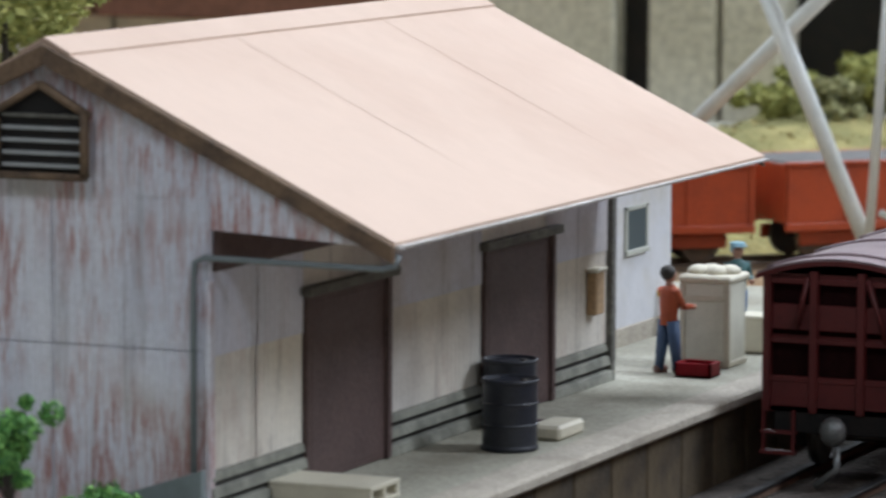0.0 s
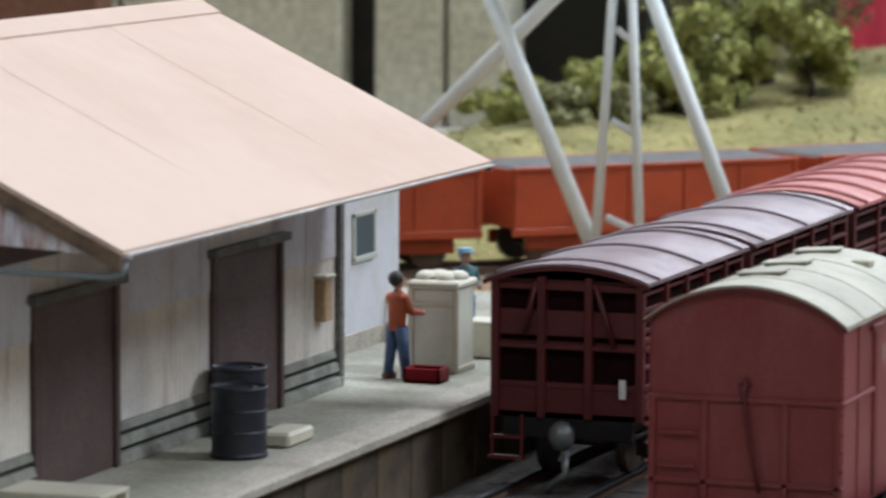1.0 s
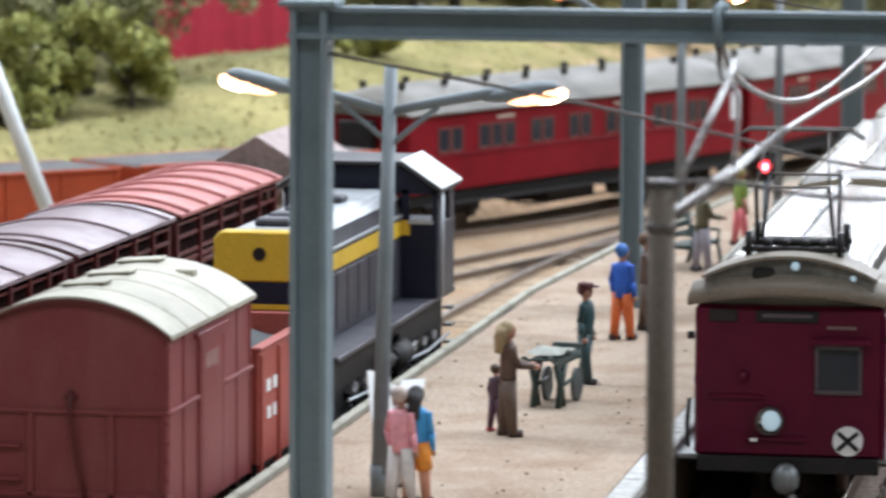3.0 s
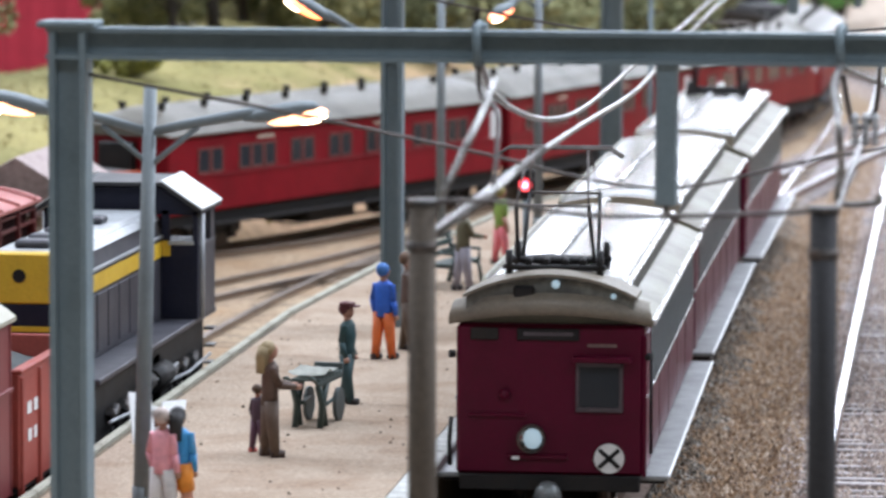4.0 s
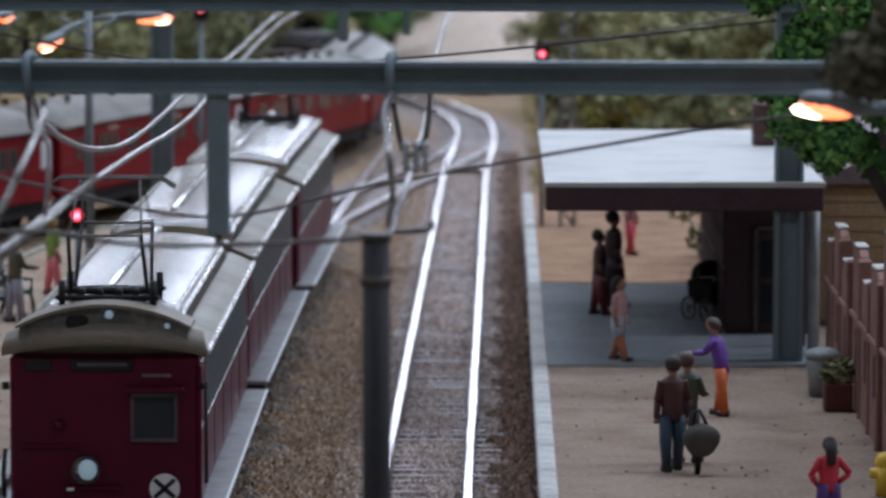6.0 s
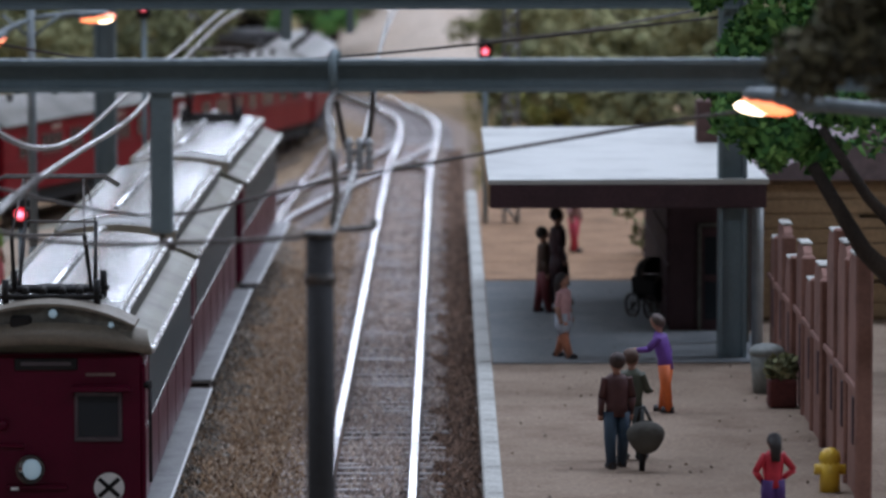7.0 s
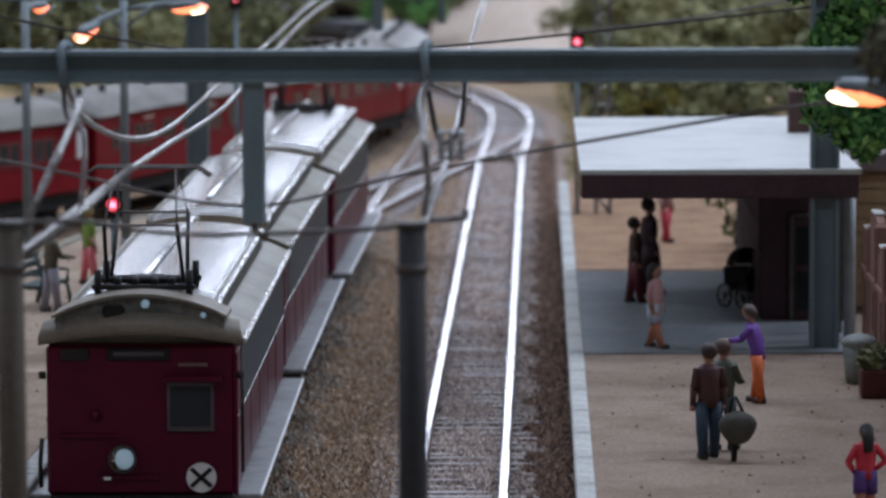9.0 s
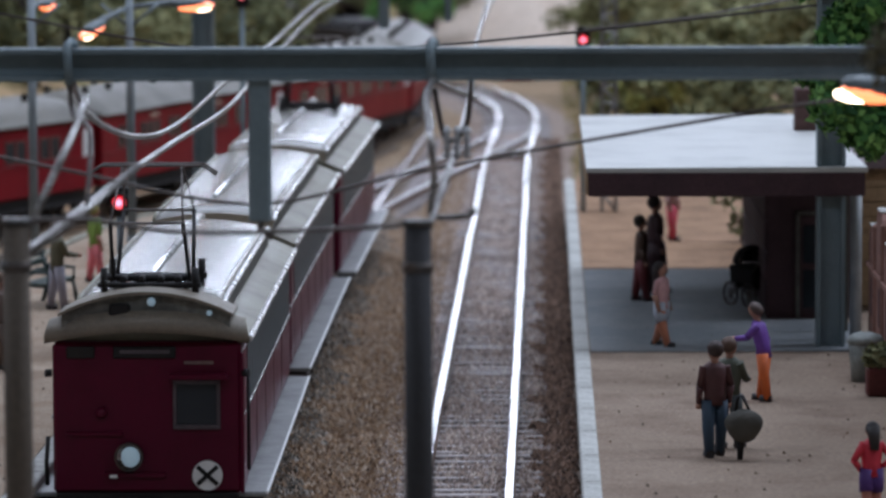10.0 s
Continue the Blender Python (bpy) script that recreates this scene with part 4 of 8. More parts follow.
def diesel(m):
    """Small diesel with a long narrow bonnet, yellow nose and a wide cab at the far end."""
    e = thing("diesel_locomotive", m, "navy diesel locomotive with yellow nose and silver cab roof", "locomotive")
    L = 11.4
    part("deck", box(-1.5, 1.5, -0.4, L, 1.84, 1.95, 0.02), M_DIESEL_GREY, e, "dark grey walkway deck")
    prof = [(-0.82, 1.95), (0.82, 1.95), (0.82, 3.58), (0.72, 3.93), (0.58, 4.05), (-0.58, 4.05), (-0.72, 3.93), (-0.82, 3.58)]
    part("bonnet", prism(prof, 0.3, 9.0, 0.02), M_DIESEL_GREY, e, "dark grey bonnet side")
    nprof = [(-0.86, 3.22), (0.86, 3.22), (0.86, 3.98), (0.74, 4.12), (-0.74, 4.12), (-0.86, 3.98)]
    nose = part("nose", prism(nprof, -0.02, 0.42, 0.03), M_YELLOW, e, "bright yellow nose panel")
    part("nose_lower", box(-0.85, 0.85, 0.0, 0.42, 1.95, 3.22, 0.03), M_NAVY, e)
    part("nose_stripe", box(-0.88, 0.88, -0.02, 0.1, 2.72, 2.82, 0.01), M_YELLOW, e)
    part("nose_stripe", box(-0.88, 0.88, -0.02, 0.1, 2.5, 2.58, 0.01), M_YELLOW, e)
    part("nose_emblem", tube([(-0.02, 0.02, 3.72), (-0.02, -0.05, 3.72)], 0.12, 14), M_BLACK, nose, "round dark emblem")
    part("bonnet_top", prism([(-0.66, 4.0), (0.66, 4.0), (0.56, 4.12), (-0.56, 4.12)], 0.5, 8.95, 0.02), M_SILVER, e, "silver grey bonnet top")
    for s in (-1, 1):
        part("top_edge", prism([(s * 0.74, 3.9), (s * 0.79, 3.92), (s * 0.7, 4.06), (s * 0.64, 4.06)], 0.5, 8.95), M_SILVER, e)
    for y in (0.9, 2.0, 3.4, 5.6):
        part("roof_vent", box(-0.32, 0.32, y, y + 0.6, 4.12, 4.26, 0.04), M_DIESEL_GREY, e)
    part("exhaust_stack", box(-0.16, 0.16, 4.6, 4.95, 4.12, 4.45, 0.04), M_BLACK, e)
    for s in (-1, 1):
        part("side_stripe", box(s * 0.83 - 0.02, s * 0.83 + 0.02, 1.2, 9.0, 3.2, 3.5, 0.0), M_YELLOW, e, "yellow lining stripe")
        part("side_stripe", box(s * 0.83 - 0.02, s * 0.83 + 0.02, 0.42, 0.95, 3.2, 3.5, 0.0), M_YELLOW, e, "yellow lining stripe")
        part("edge_moulding", box(s * 0.83 - 0.03, s * 0.83 + 0.03, 0.42, 9.0, 3.56, 3.62, 0.01), M_SILVER, e)
        for q in range(8):
            part("bonnet_door", box(s * 0.82 - 0.015, s * 0.82 + 0.025, 0.6 + q * 1.02, 1.5 + q * 1.02, 2.05, 3.12, 0.015), M_DIESEL_GREY, e)
    # cab
    y0, y1 = 9.0, 10.95
    cab = part("cab", box(-1.5, 1.5, y0 + 0.08, y1, 1.95, 3.42, 0.02), M_NAVY, e, "navy cab")
    part("cab_front", box(-1.55, 1.55, y0, y0 + 0.1, 1.95, 3.45, 0.015), M_NAVY, cab)
    for x0, x1 in ((-1.55, -1.45), (-0.98, -0.82), (-0.06, 0.06), (0.82, 0.98), (1.45, 1.55)):
        part("cab_pillar", box(x0, x1, y0, y0 + 0.1, 3.42, 4.12, 0.01), M_NAVY, cab)
    part("cab_head", prism([(-1.55, 4.02), (1.55, 4.02), (1.55, 4.08), (0.8, 4.55), (-0.8, 4.55), (-1.55, 4.08)], y0, y0 + 0.1), M_NAVY, cab)
    part("cab_head", prism([(-1.55, 4.02), (1.55, 4.02), (1.55, 4.08), (0.8, 4.55), (-0.8, 4.55), (-1.55, 4.08)], y1 - 0.1, y1), M_NAVY, cab)
    for x0, x1 in ((-1.55, -1.3), (-0.1, 0.1), (1.3, 1.55)):
        part("cab_pillar", box(x0, x1, y1 - 0.1, y1, 3.42, 4.12, 0.01), M_NAVY, cab)
    for x0, x1 in ((0.98, 1.45), (-1.45, -0.98)):
        part("window_frame", boxes([(x0 - 0.02, x1 + 0.02, y0 - 0.04, y0 + 0.02, 3.42, 3.5)], 0.01), M_SILVER, cab, "bright window sill")
    part("waist_band", box(0.8, 1.0, y0 - 0.02, y0 + 0.02, 3.2, 3.5, 0.0), M_YELLOW, cab)
    for s in (-1, 1):
        part("cab_side", box(s * 1.5 - 0.05, s * 1.5 + 0.05, y0 + 0.1, y1, 1.95, 3.42, 0.015), M_DIESEL_GREY, cab)
        part("grab_post", tube([(s * 1.58, y0 + 0.3, 1.95), (s * 1.58, y0 + 0.3, 4.05)], 0.06, 8), M_SILVER, cab, "silver grab post")
        part("cab_pillar", box(s * 1.5 - 0.05, s * 1.5 + 0.05, y1 - 0.5, y1, 3.42, 4.08, 0.01), M_DIESEL_GREY, cab)
    part("cab_roof", prism([(-1.66, 4.06), (-0.85, 4.6), (0.85, 4.6), (1.66, 4.06), (1.66, 4.13), (0.87, 4.67), (-0.87, 4.67), (-1.66, 4.13)], y0 - 0.2, y1 + 0.1), M_DECK, e, "dull grey middle of the cab roof")
    for s in (-1, 1):
        sl = [(s * 0.86, 4.69), (s * 1.68, 4.14), (s * 1.68, 4.17), (s * 0.86, 4.72)]
        part("roof_slope", prism(sl, y0 - 0.22, y1 + 0.12), M_WHITE, e, "bright white roof slope")
    for y in (1.6, 3.2, 7.4, 9.0):
        wheelset(e, y, 0.58)
    for y in (2.4, 8.2):
        for s in (-1, 1):
            part("bogie_frame", box(s * 1.15 - 0.1, s * 1.15 + 0.1, y - 1.5, y + 1.5, 0.55, 0.95, 0.03), M_BLACK, e)
            for q in (-0.8, 0.8):
                part("axlebox", box(s * 1.22 - 0.12, s * 1.22 + 0.12, y + q - 0.2, y + q + 0.2, 0.4, 0.85, 0.03), M_BLACK, e)
            part("step", box(s * 1.45 - 0.12, s * 1.45 + 0.12, y - 1.9, y - 1.5, 0.6, 0.66, 0.01), M_DARK_STEEL, e)
    part("fuel_tank", box(-1.3, 1.3, 4.2, 6.4, 0.5, 1.7, 0.1), M_BLACK, e)
    part("underframe", box(-1.3, 1.3, 0.0, L - 0.4, 0.7, 1.84, 0.04), M_BLACK, e, "black underframe")
    for y in (2.4, 8.2):
        part("bogie_core", box(-1.25, 1.25, y - 1.7, y + 1.7, 0.12, 0.9, 0.08), M_BLACK, e)
    for s in (-1, 1):
        for y in (1.3, 2.4, 3.5, 7.1, 8.2, 9.3):
            part("spring", tube([(s * 1.38, y - 0.3, 1.2), (s * 1.38, y, 1.06), (s * 1.38, y + 0.3, 1.2)], 0.09, 6), M_DARK_STEEL, e)
            part("brake_shoe", box(s * 1.3 - 0.1, s * 1.3 + 0.1, y + 0.42, y + 0.62, 0.25, 1.0, 0.03), M_BLACK, e)
        part("brake_cylinder", tube([(s * 1.36, 4.0, 1.25), (s * 1.36, 4.9, 1.25)], 0.17, 10), M_BLACK, e)
        part("air_tank", tube([(s * 1.3, 5.1, 1.2), (s * 1.3, 6.6, 1.2)], 0.26, 12), M_BLACK, e)
        part("sill", box(s * 1.1 - 0.05, s * 1.1 + 0.05, -0.2, L - 0.2, 1.45, 1.84, 0.01), M_BLACK, e)
    # thin silver rods added to paint glints on the black underframe
    for z, y0_, y1_ in ((1.05, 0.6, 4.2), (0.62, 1.2, 3.6), (1.3, 4.4, 7.2), (0.7, 6.8, 9.6), (1.05, 6.2, L - 0.6)):
        part("glint_rod", tube([(1.47, y0_, z), (1.47, (y0_ + y1_) / 2, z - 0.08), (1.47, y1_, z)], 0.035, 6), M_SILVER, e, "thin silver rod added as a glint")
    for z in (0.5, 0.85, 1.2, 1.55):
        part("cab_step", box(1.36, 1.56, L - 0.75, L - 0.35, z, z + 0.05, 0.01), M_DARK_STEEL, e)
    buffers_and_hook(e, -0.4, -1, 1.1)
    return e


def coach(m, L, label, mat=None, lamp_panel=False, group="far passenger train"):
    e = thing("passenger_coach", m, label, "coach", group)
    w, zb, ze = 3.15, 1.18, 3.38
    h = w / 2
    mat = mat or M_COACH
    part("body", box(-h, h, 0, L, zb, ze, 0.05), mat, e)
    # arched roof, drawn down at both ends
    bm = bmesh.new()
    rows_ = []
    for y, k in ((-0.12, 0.45), (0.1, 0.68), (0.5, 0.88), (1.1, 1.0), (L - 1.1, 1.0), (L - 0.5, 0.88), (L - 0.1, 0.68), (L + 0.12, 0.45)):
        rows_.append([bm.verts.new((x, y, ze - 0.02 + (z - ze) * k)) for x, z in arc(w + 0.24, ze, ze + 0.74, 14)])
    for a, b in zip(rows_, rows_[1:]):
        for p0, p1, q1, q0 in zip(a, a[1:], b[1:], b):
            bm.faces.new((p0, p1, q1, q0)).smooth = True
    for r in (rows_[0], rows_[-1]):
        bm.faces.new(r)
    bmesh.ops.recalc_face_normals(bm, faces=bm.faces)
    roof = part("roof", bm, M_COACH_ROOF, e, "grey arched roof with drawn-down ends")
    pane = None
    for s in (-1, 1):
        y = 1.5
        for group_ in (2, 3, 2, 2, 3, 2, 2):
            for k in range(group_):
                m2 = at(s * (h + 0.005), y, 0)
                if pane is None:
                    pane = part("window", boxes([(-0.02, 0.02, 0, 0.52, 2.3, 2.9)], 0.005), M_GLASS, e)
                    pane.matrix_basis = m2
                    fr = part("window_frame", boxes([(-0.03, 0.03, -0.05, 0.57, 2.9, 2.95), (-0.03, 0.03, -0.05, 0.57, 2.25, 2.3), (-0.03, 0.03, -0.05, 0.0, 2.25, 2.95), (-0.03, 0.03, 0.52, 0.57, 2.25, 2.95)]), M_COACH_TRIM, pane, "dull timber frame")
                else:
                    o = again("window", pane, e, m2)
                    again("window_frame", fr, o)
                y += 0.68
            y += 0.78
            if y > L - 2.4:
                break
        part("waist_rail", box(s * h - 0.04, s * h + 0.04, 0, L, 2.14, 2.19, 0.01), mat, e)
        part("cornice", box(s * h - 0.05, s * h + 0.05, 0, L, 3.22, 3.27, 0.01), mat, e)
        part("gutter", box(s * (h + 0.1) - 0.03, s * (h + 0.1) + 0.03, 0.1, L - 0.1, ze - 0.06, ze + 0.0, 0.01), M_COACH_ROOF, roof)
        part("sole_bar", box(s * (h - 0.2) - 0.06, s * (h - 0.2) + 0.06, 0.2, L - 0.2, 0.85, 1.2, 0.02), M_BLACK, e)
        part("foot_board", box(s * (h + 0.02) - 0.14, s * (h + 0.02) + 0.14, 0.6, L - 0.6, 0.8, 0.86, 0.01), M_BLACK, e)
        for y in (4.6, 11.2):
            part("lettering_bar", box(s * (h + 0.01) - 0.01, s * (h + 0.01) + 0.01, y, y + 0.9, 3.06, 3.13, 0), M_CREAM, e, "cream lettering")
        if lamp_panel:
            part("end_panel", box(s * (h + 0.01) - 0.01, s * (h + 0.01) + 0.01, L - 0.75, L - 0.25, 2.2, 3.05, 0), M_WHITE, e, "pale end panel")
        for y in (3.05, L - 3.05):
            part("bogie_frame", boxes([(s * 1.04 - 0.09, s * 1.04 + 0.09, y - 1.4, y + 1.4, 0.45, 0.85)], 0.04), M_BLACK, e)
            for q in (-0.85, 0.85):
                part("axlebox", box(s * 1.14 - 0.08, s * 1.14 + 0.08, y + q - 0.18, y + q + 0.18, 0.32, 0.68, 0.03), M_BLACK, e)
        part("truss_rod", tube([(s * 1.1, 4.6, 0.9), (s * 1.1, 7.2, 0.42), (s * 1.1, L - 7.2, 0.42), (s * 1.1, L - 4.6, 0.9)], 0.04, 5), M_BLACK, e)
    for k in range(int(L / 2.2)):
        for s in (-1, 1):
            part("roof_vent", tube([(s * 0.62, 1.1 + 2.2 * k, ze + 0.5), (s * 0.64, 1.1 + 2.2 * k, ze + 0.76), (s * 0.64, 1.1 + 2.2 * k, ze + 0.82)], 0.08, 8, 0.13), M_BLACK, roof, "small dark roof ventilator")
    for y in (2.2, 3.9, L - 3.9, L - 2.2):
        wheelset(e, y, 0.52)
    part("battery_box", boxes([(-1.2, 1.2, L * 0.42, L * 0.56, 0.4, 1.18)], 0.05), M_BLACK, e)
    for y0, y1 in ((-0.3, 0.02), (L - 0.02, L + 0.3)):
        part("end_gangway", box(-0.55, 0.55, y0, y1, 1.2, 3.2, 0.04), M_BLACK, e)
    return e


def mineral_wagon(m, L, label):
    """Long open bogie wagon, orange-red, with side doors and a grey load."""
    e = thing("bogie_open_wagon", m, label, "wagon", "far passenger train")
    w, zb, zt = 2.9, 1.0, 2.45
    h = w / 2
    part("wagon_floor", box(-h + 0.08, h - 0.08, 0.08, L - 0.08, zb, zb + 0.1, 0), M_ORANGE, e)
    for s in (-1, 1):
        part("side_panel", box(s * (h - 0.04) - 0.04, s * (h - 0.04) + 0.04, 0, L, zb, zt, 0.01), M_ORANGE, e)
    for y in (0.0, L - 0.08):
        part("end_panel", box(-h + 0.08, h - 0.08, y, y + 0.08, zb, zt, 0.01), M_ORANGE, e)
    part("load", box(-h + 0.1, h - 0.1, 0.1, L - 0.1, zt - 0.5, zt + 0.06, 0.06), surf("coal_dust", (0.16, 0.155, 0.15), (0.10, 0.1, 0.1), 0.95, size=.8, fine=.08, bump=.6), e, "grey mineral load")
    n = int(L / 1.5)
    for s in (-1, 1):
        part("top_rail", box(s * h - 0.08, s * h + 0.08, 0, L, zt - 0.03, zt + 0.06, 0.015), M_ORANGE, e)
        part("sole_bar", box(s * h - 0.07, s * h + 0.05, 0, L, zb - 0.2, zb, 0.015), M_ORANGE, e)
        for k in range(n + 1):
            y = 0.05 + (L - 0.2) * k / n
            part("side_post", box(s * (h + 0.005) - 0.03, s * (h + 0.005) + 0.03, y, y + 0.07, zb - 0.1, zt, 0.012), M_ORANGE, e)
        part("side_door", box(s * (h + 0.02) - 0.03, s * (h + 0.02) + 0.03, L * 0.42, L * 0.58, zb + 0.1, zt - 0.2, 0.015), M_ORANGE, e)
    for y in (1.2, 2.6, L - 2.6, L - 1.2):
        wheelset(e, y, 0.5)
    for y in (1.9, L - 1.9):
        for s in (-1, 1):
            part("bogie_frame", boxes([(s * 1.02 - 0.1, s * 1.02 + 0.1, y - 1.3, y + 1.3, 0.4, 0.75)], 0.04), M_ORANGE, e)
    return e


def steam_loco(m):
    """Black tank-sided engine with its tender behind; +y is ahead."""
    e = thing("steam_locomotive", m, "black steam locomotive with red running boards and tender", "locomotive", "far passenger train")
    part("tender_body", box(-1.5, 1.5, 0, 9.5, 1.15, 3.3, 0.08), M_BLACK, e, "black tender")
    part("tender_flare", box(-1.6, 1.6, 0.1, 9.4, 3.3, 3.5, 0.05), M_BLACK, e)
    part("coal_load", box(-1.2, 1.2, 3.0, 9.0, 3.4, 3.8, 0.15), M_BLACK, e)
    part("tender_frame", box(-1.45, 1.45, 0, 9.5, 0.85, 1.15, 0.02), M_RED, e, "red frame stripe")
    cab = part("cab", boxes([(-1.6, -1.5, 10.0, 12.2, 1.2, 4.0), (1.5, 1.6, 10.0, 12.2, 1.2, 4.0), (-1.6, 1.6, 12.1, 12.2, 1.2, 4.0)], 0.02), M_BLACK, e)
    roof = arc(3.5, 4.0, 4.5, 10)
    part("cab_roof", prism(roof + [(x, z - 0.08) for x, z in reversed(roof)], 9.6, 12.6), M_BLACK, cab)
    part("boiler", tube([(0, 12.2, 2.75), (0, 21.0, 2.75)], 1.15, 24), M_BLACK, e)
    part("smokebox", tube([(0, 21.0, 2.75), (0, 23.2, 2.75)], 1.22, 24), M_BLACK, e)
    part("dome", ball(0.55, (0, 15.5, 3.85), 12), M_BLACK, e)
    part("sand_dome", ball(0.5, (0, 18.4, 3.85), 12), M_BLACK, e)
    part("chimney", tube([(0, 22.0, 3.7), (0, 22.0, 4.4), (0, 22.0, 4.6)], 0.4, 14), M_BLACK, e)
    for s in (-1, 1):
        part("running_board", box(s * 1.35 - 0.3, s * 1.35 + 0.3, 12.2, 23.0, 1.55, 1.68, 0.02), M_RED, e, "red-edged running board")
        for y in (13.2, 15.6, 18.0):
            part("driving_wheel", tube([(s * 0.75 - 0.12, y, 0.95), (s * 0.75 + 0.12, y, 0.95)], 0.95, 24), M_BLACK, e)
        part("cylinder", tube([(s * 1.2, 20.2, 0.85), (s * 1.2, 22.0, 0.85)], 0.42, 12), M_BLACK, e)
        part("connecting_rod", box(s * 1.0 - 0.06, s * 1.0 + 0.06, 13.2, 20.2, 0.85, 1.02, 0.02), M_DARK_STEEL, e)
        part("number_bar", box(s * 1.61 - 0.01, s * 1.61 + 0.01, 10.6, 11.6, 2.6, 2.9, 0), M_SILVER, e, "pale number plate bar")
    part("buffer_beam", box(-1.4, 1.4, 23.1, 23.4, 0.8, 1.4, 0.04), M_RED, e)
    for y in (1.4, 3.2, 6.3, 8.1, 20.2, 22.2):
        wheelset(e, y, 0.5)
    return e


# ---- the maroon electric train ----
def pantograph(parent, y, z):
    base = part("pantograph", boxes([(-1.08, 1.08, y - 0.06, y + 0.06, z + 0.03, z + 0.12), (-1.08, 1.08, y + 1.5, y + 1.62, z + 0.03, z + 0.12), (-0.8, -0.7, y, y + 1.6, z + .02, z + 0.12), (0.7, 0.8, y, y + 1.6, z + .02, z + 0.12)], 0.02), M_BLACK, parent, "raised black pantograph on a frame")
    for s in (-1, 1):
        for yy in (y, y + 1.58):
            part("insulator", tube([(s * 0.95, yy, z - 0.08), (s * 0.95, yy, z + 0.36)], 0.075, 8), M_BLACK, base)
        knee_a, knee_b = (s * 0.75, y - 0.5, z + 1.15), (s * 0.75, y + 2.1, z + 1.15)
        part("lower_arm", tube([(s * 0.8, y + 0.35, z + 0.15), knee_a], 0.045, 6), M_BLACK, base)
        part("lower_arm", tube([(s * 0.8, y + 1.25, z + 0.15), knee_b], 0.045, 6), M_BLACK, base)
        part("upper_arm", tube([knee_a, (s * 0.62, y + 0.7, z + 2.0)], 0.024, 6), M_WIRE_DARK, base)
        part("upper_arm", tube([knee_b, (s * 0.62, y + 0.95, z + 2.0)], 0.024, 6), M_WIRE_DARK, base)
    part("knee_bar", tube([(-0.75, y - 0.5, z + 1.15), (0.75, y - 0.5, z + 1.15)], 0.024, 6), M_WIRE_DARK, base)
    part("knee_bar", tube([(-0.75, y + 2.1, z + 1.15), (0.75, y + 2.1, z + 1.15)], 0.024, 6), M_WIRE_DARK, base)
    for yy in (y + 0.6, y + 1.05):
        part("contact_strip", tube([(-1.35, yy, z + 1.86), (-1.05, yy, z + 2.02), (1.05, yy, z + 2.02), (1.35, yy, z + 1.86)], 0.026, 6), M_WIRE_DARK, base)
    part("motor_box", box(-0.42, 0.42, y + 0.55, y + 1.0, z - 0.02, z + 0.2, 0.05), M_BLACK, base)
    for x in (-0.55, -0.18, 0.22, 0.58):
        part("spring_case", tube([(x, y - 0.02, z + 0.14), (x, y + 0.55, z + 0.16)], 0.075, 8), M_BLACK, base)
    part("cross_tube", tube([(-1.0, y + 0.35, z + 0.16), (1.0, y + 0.35, z + 0.16)], 0.06, 8), M_BLACK, base)
    base.scale = (0.8, 1, 1)
    return base


M_FOOT = surf("footboard_dark", (0.27, 0.28, 0.275), (0.17, 0.175, 0.17), 0.4, size=0.7, fine=0.06)


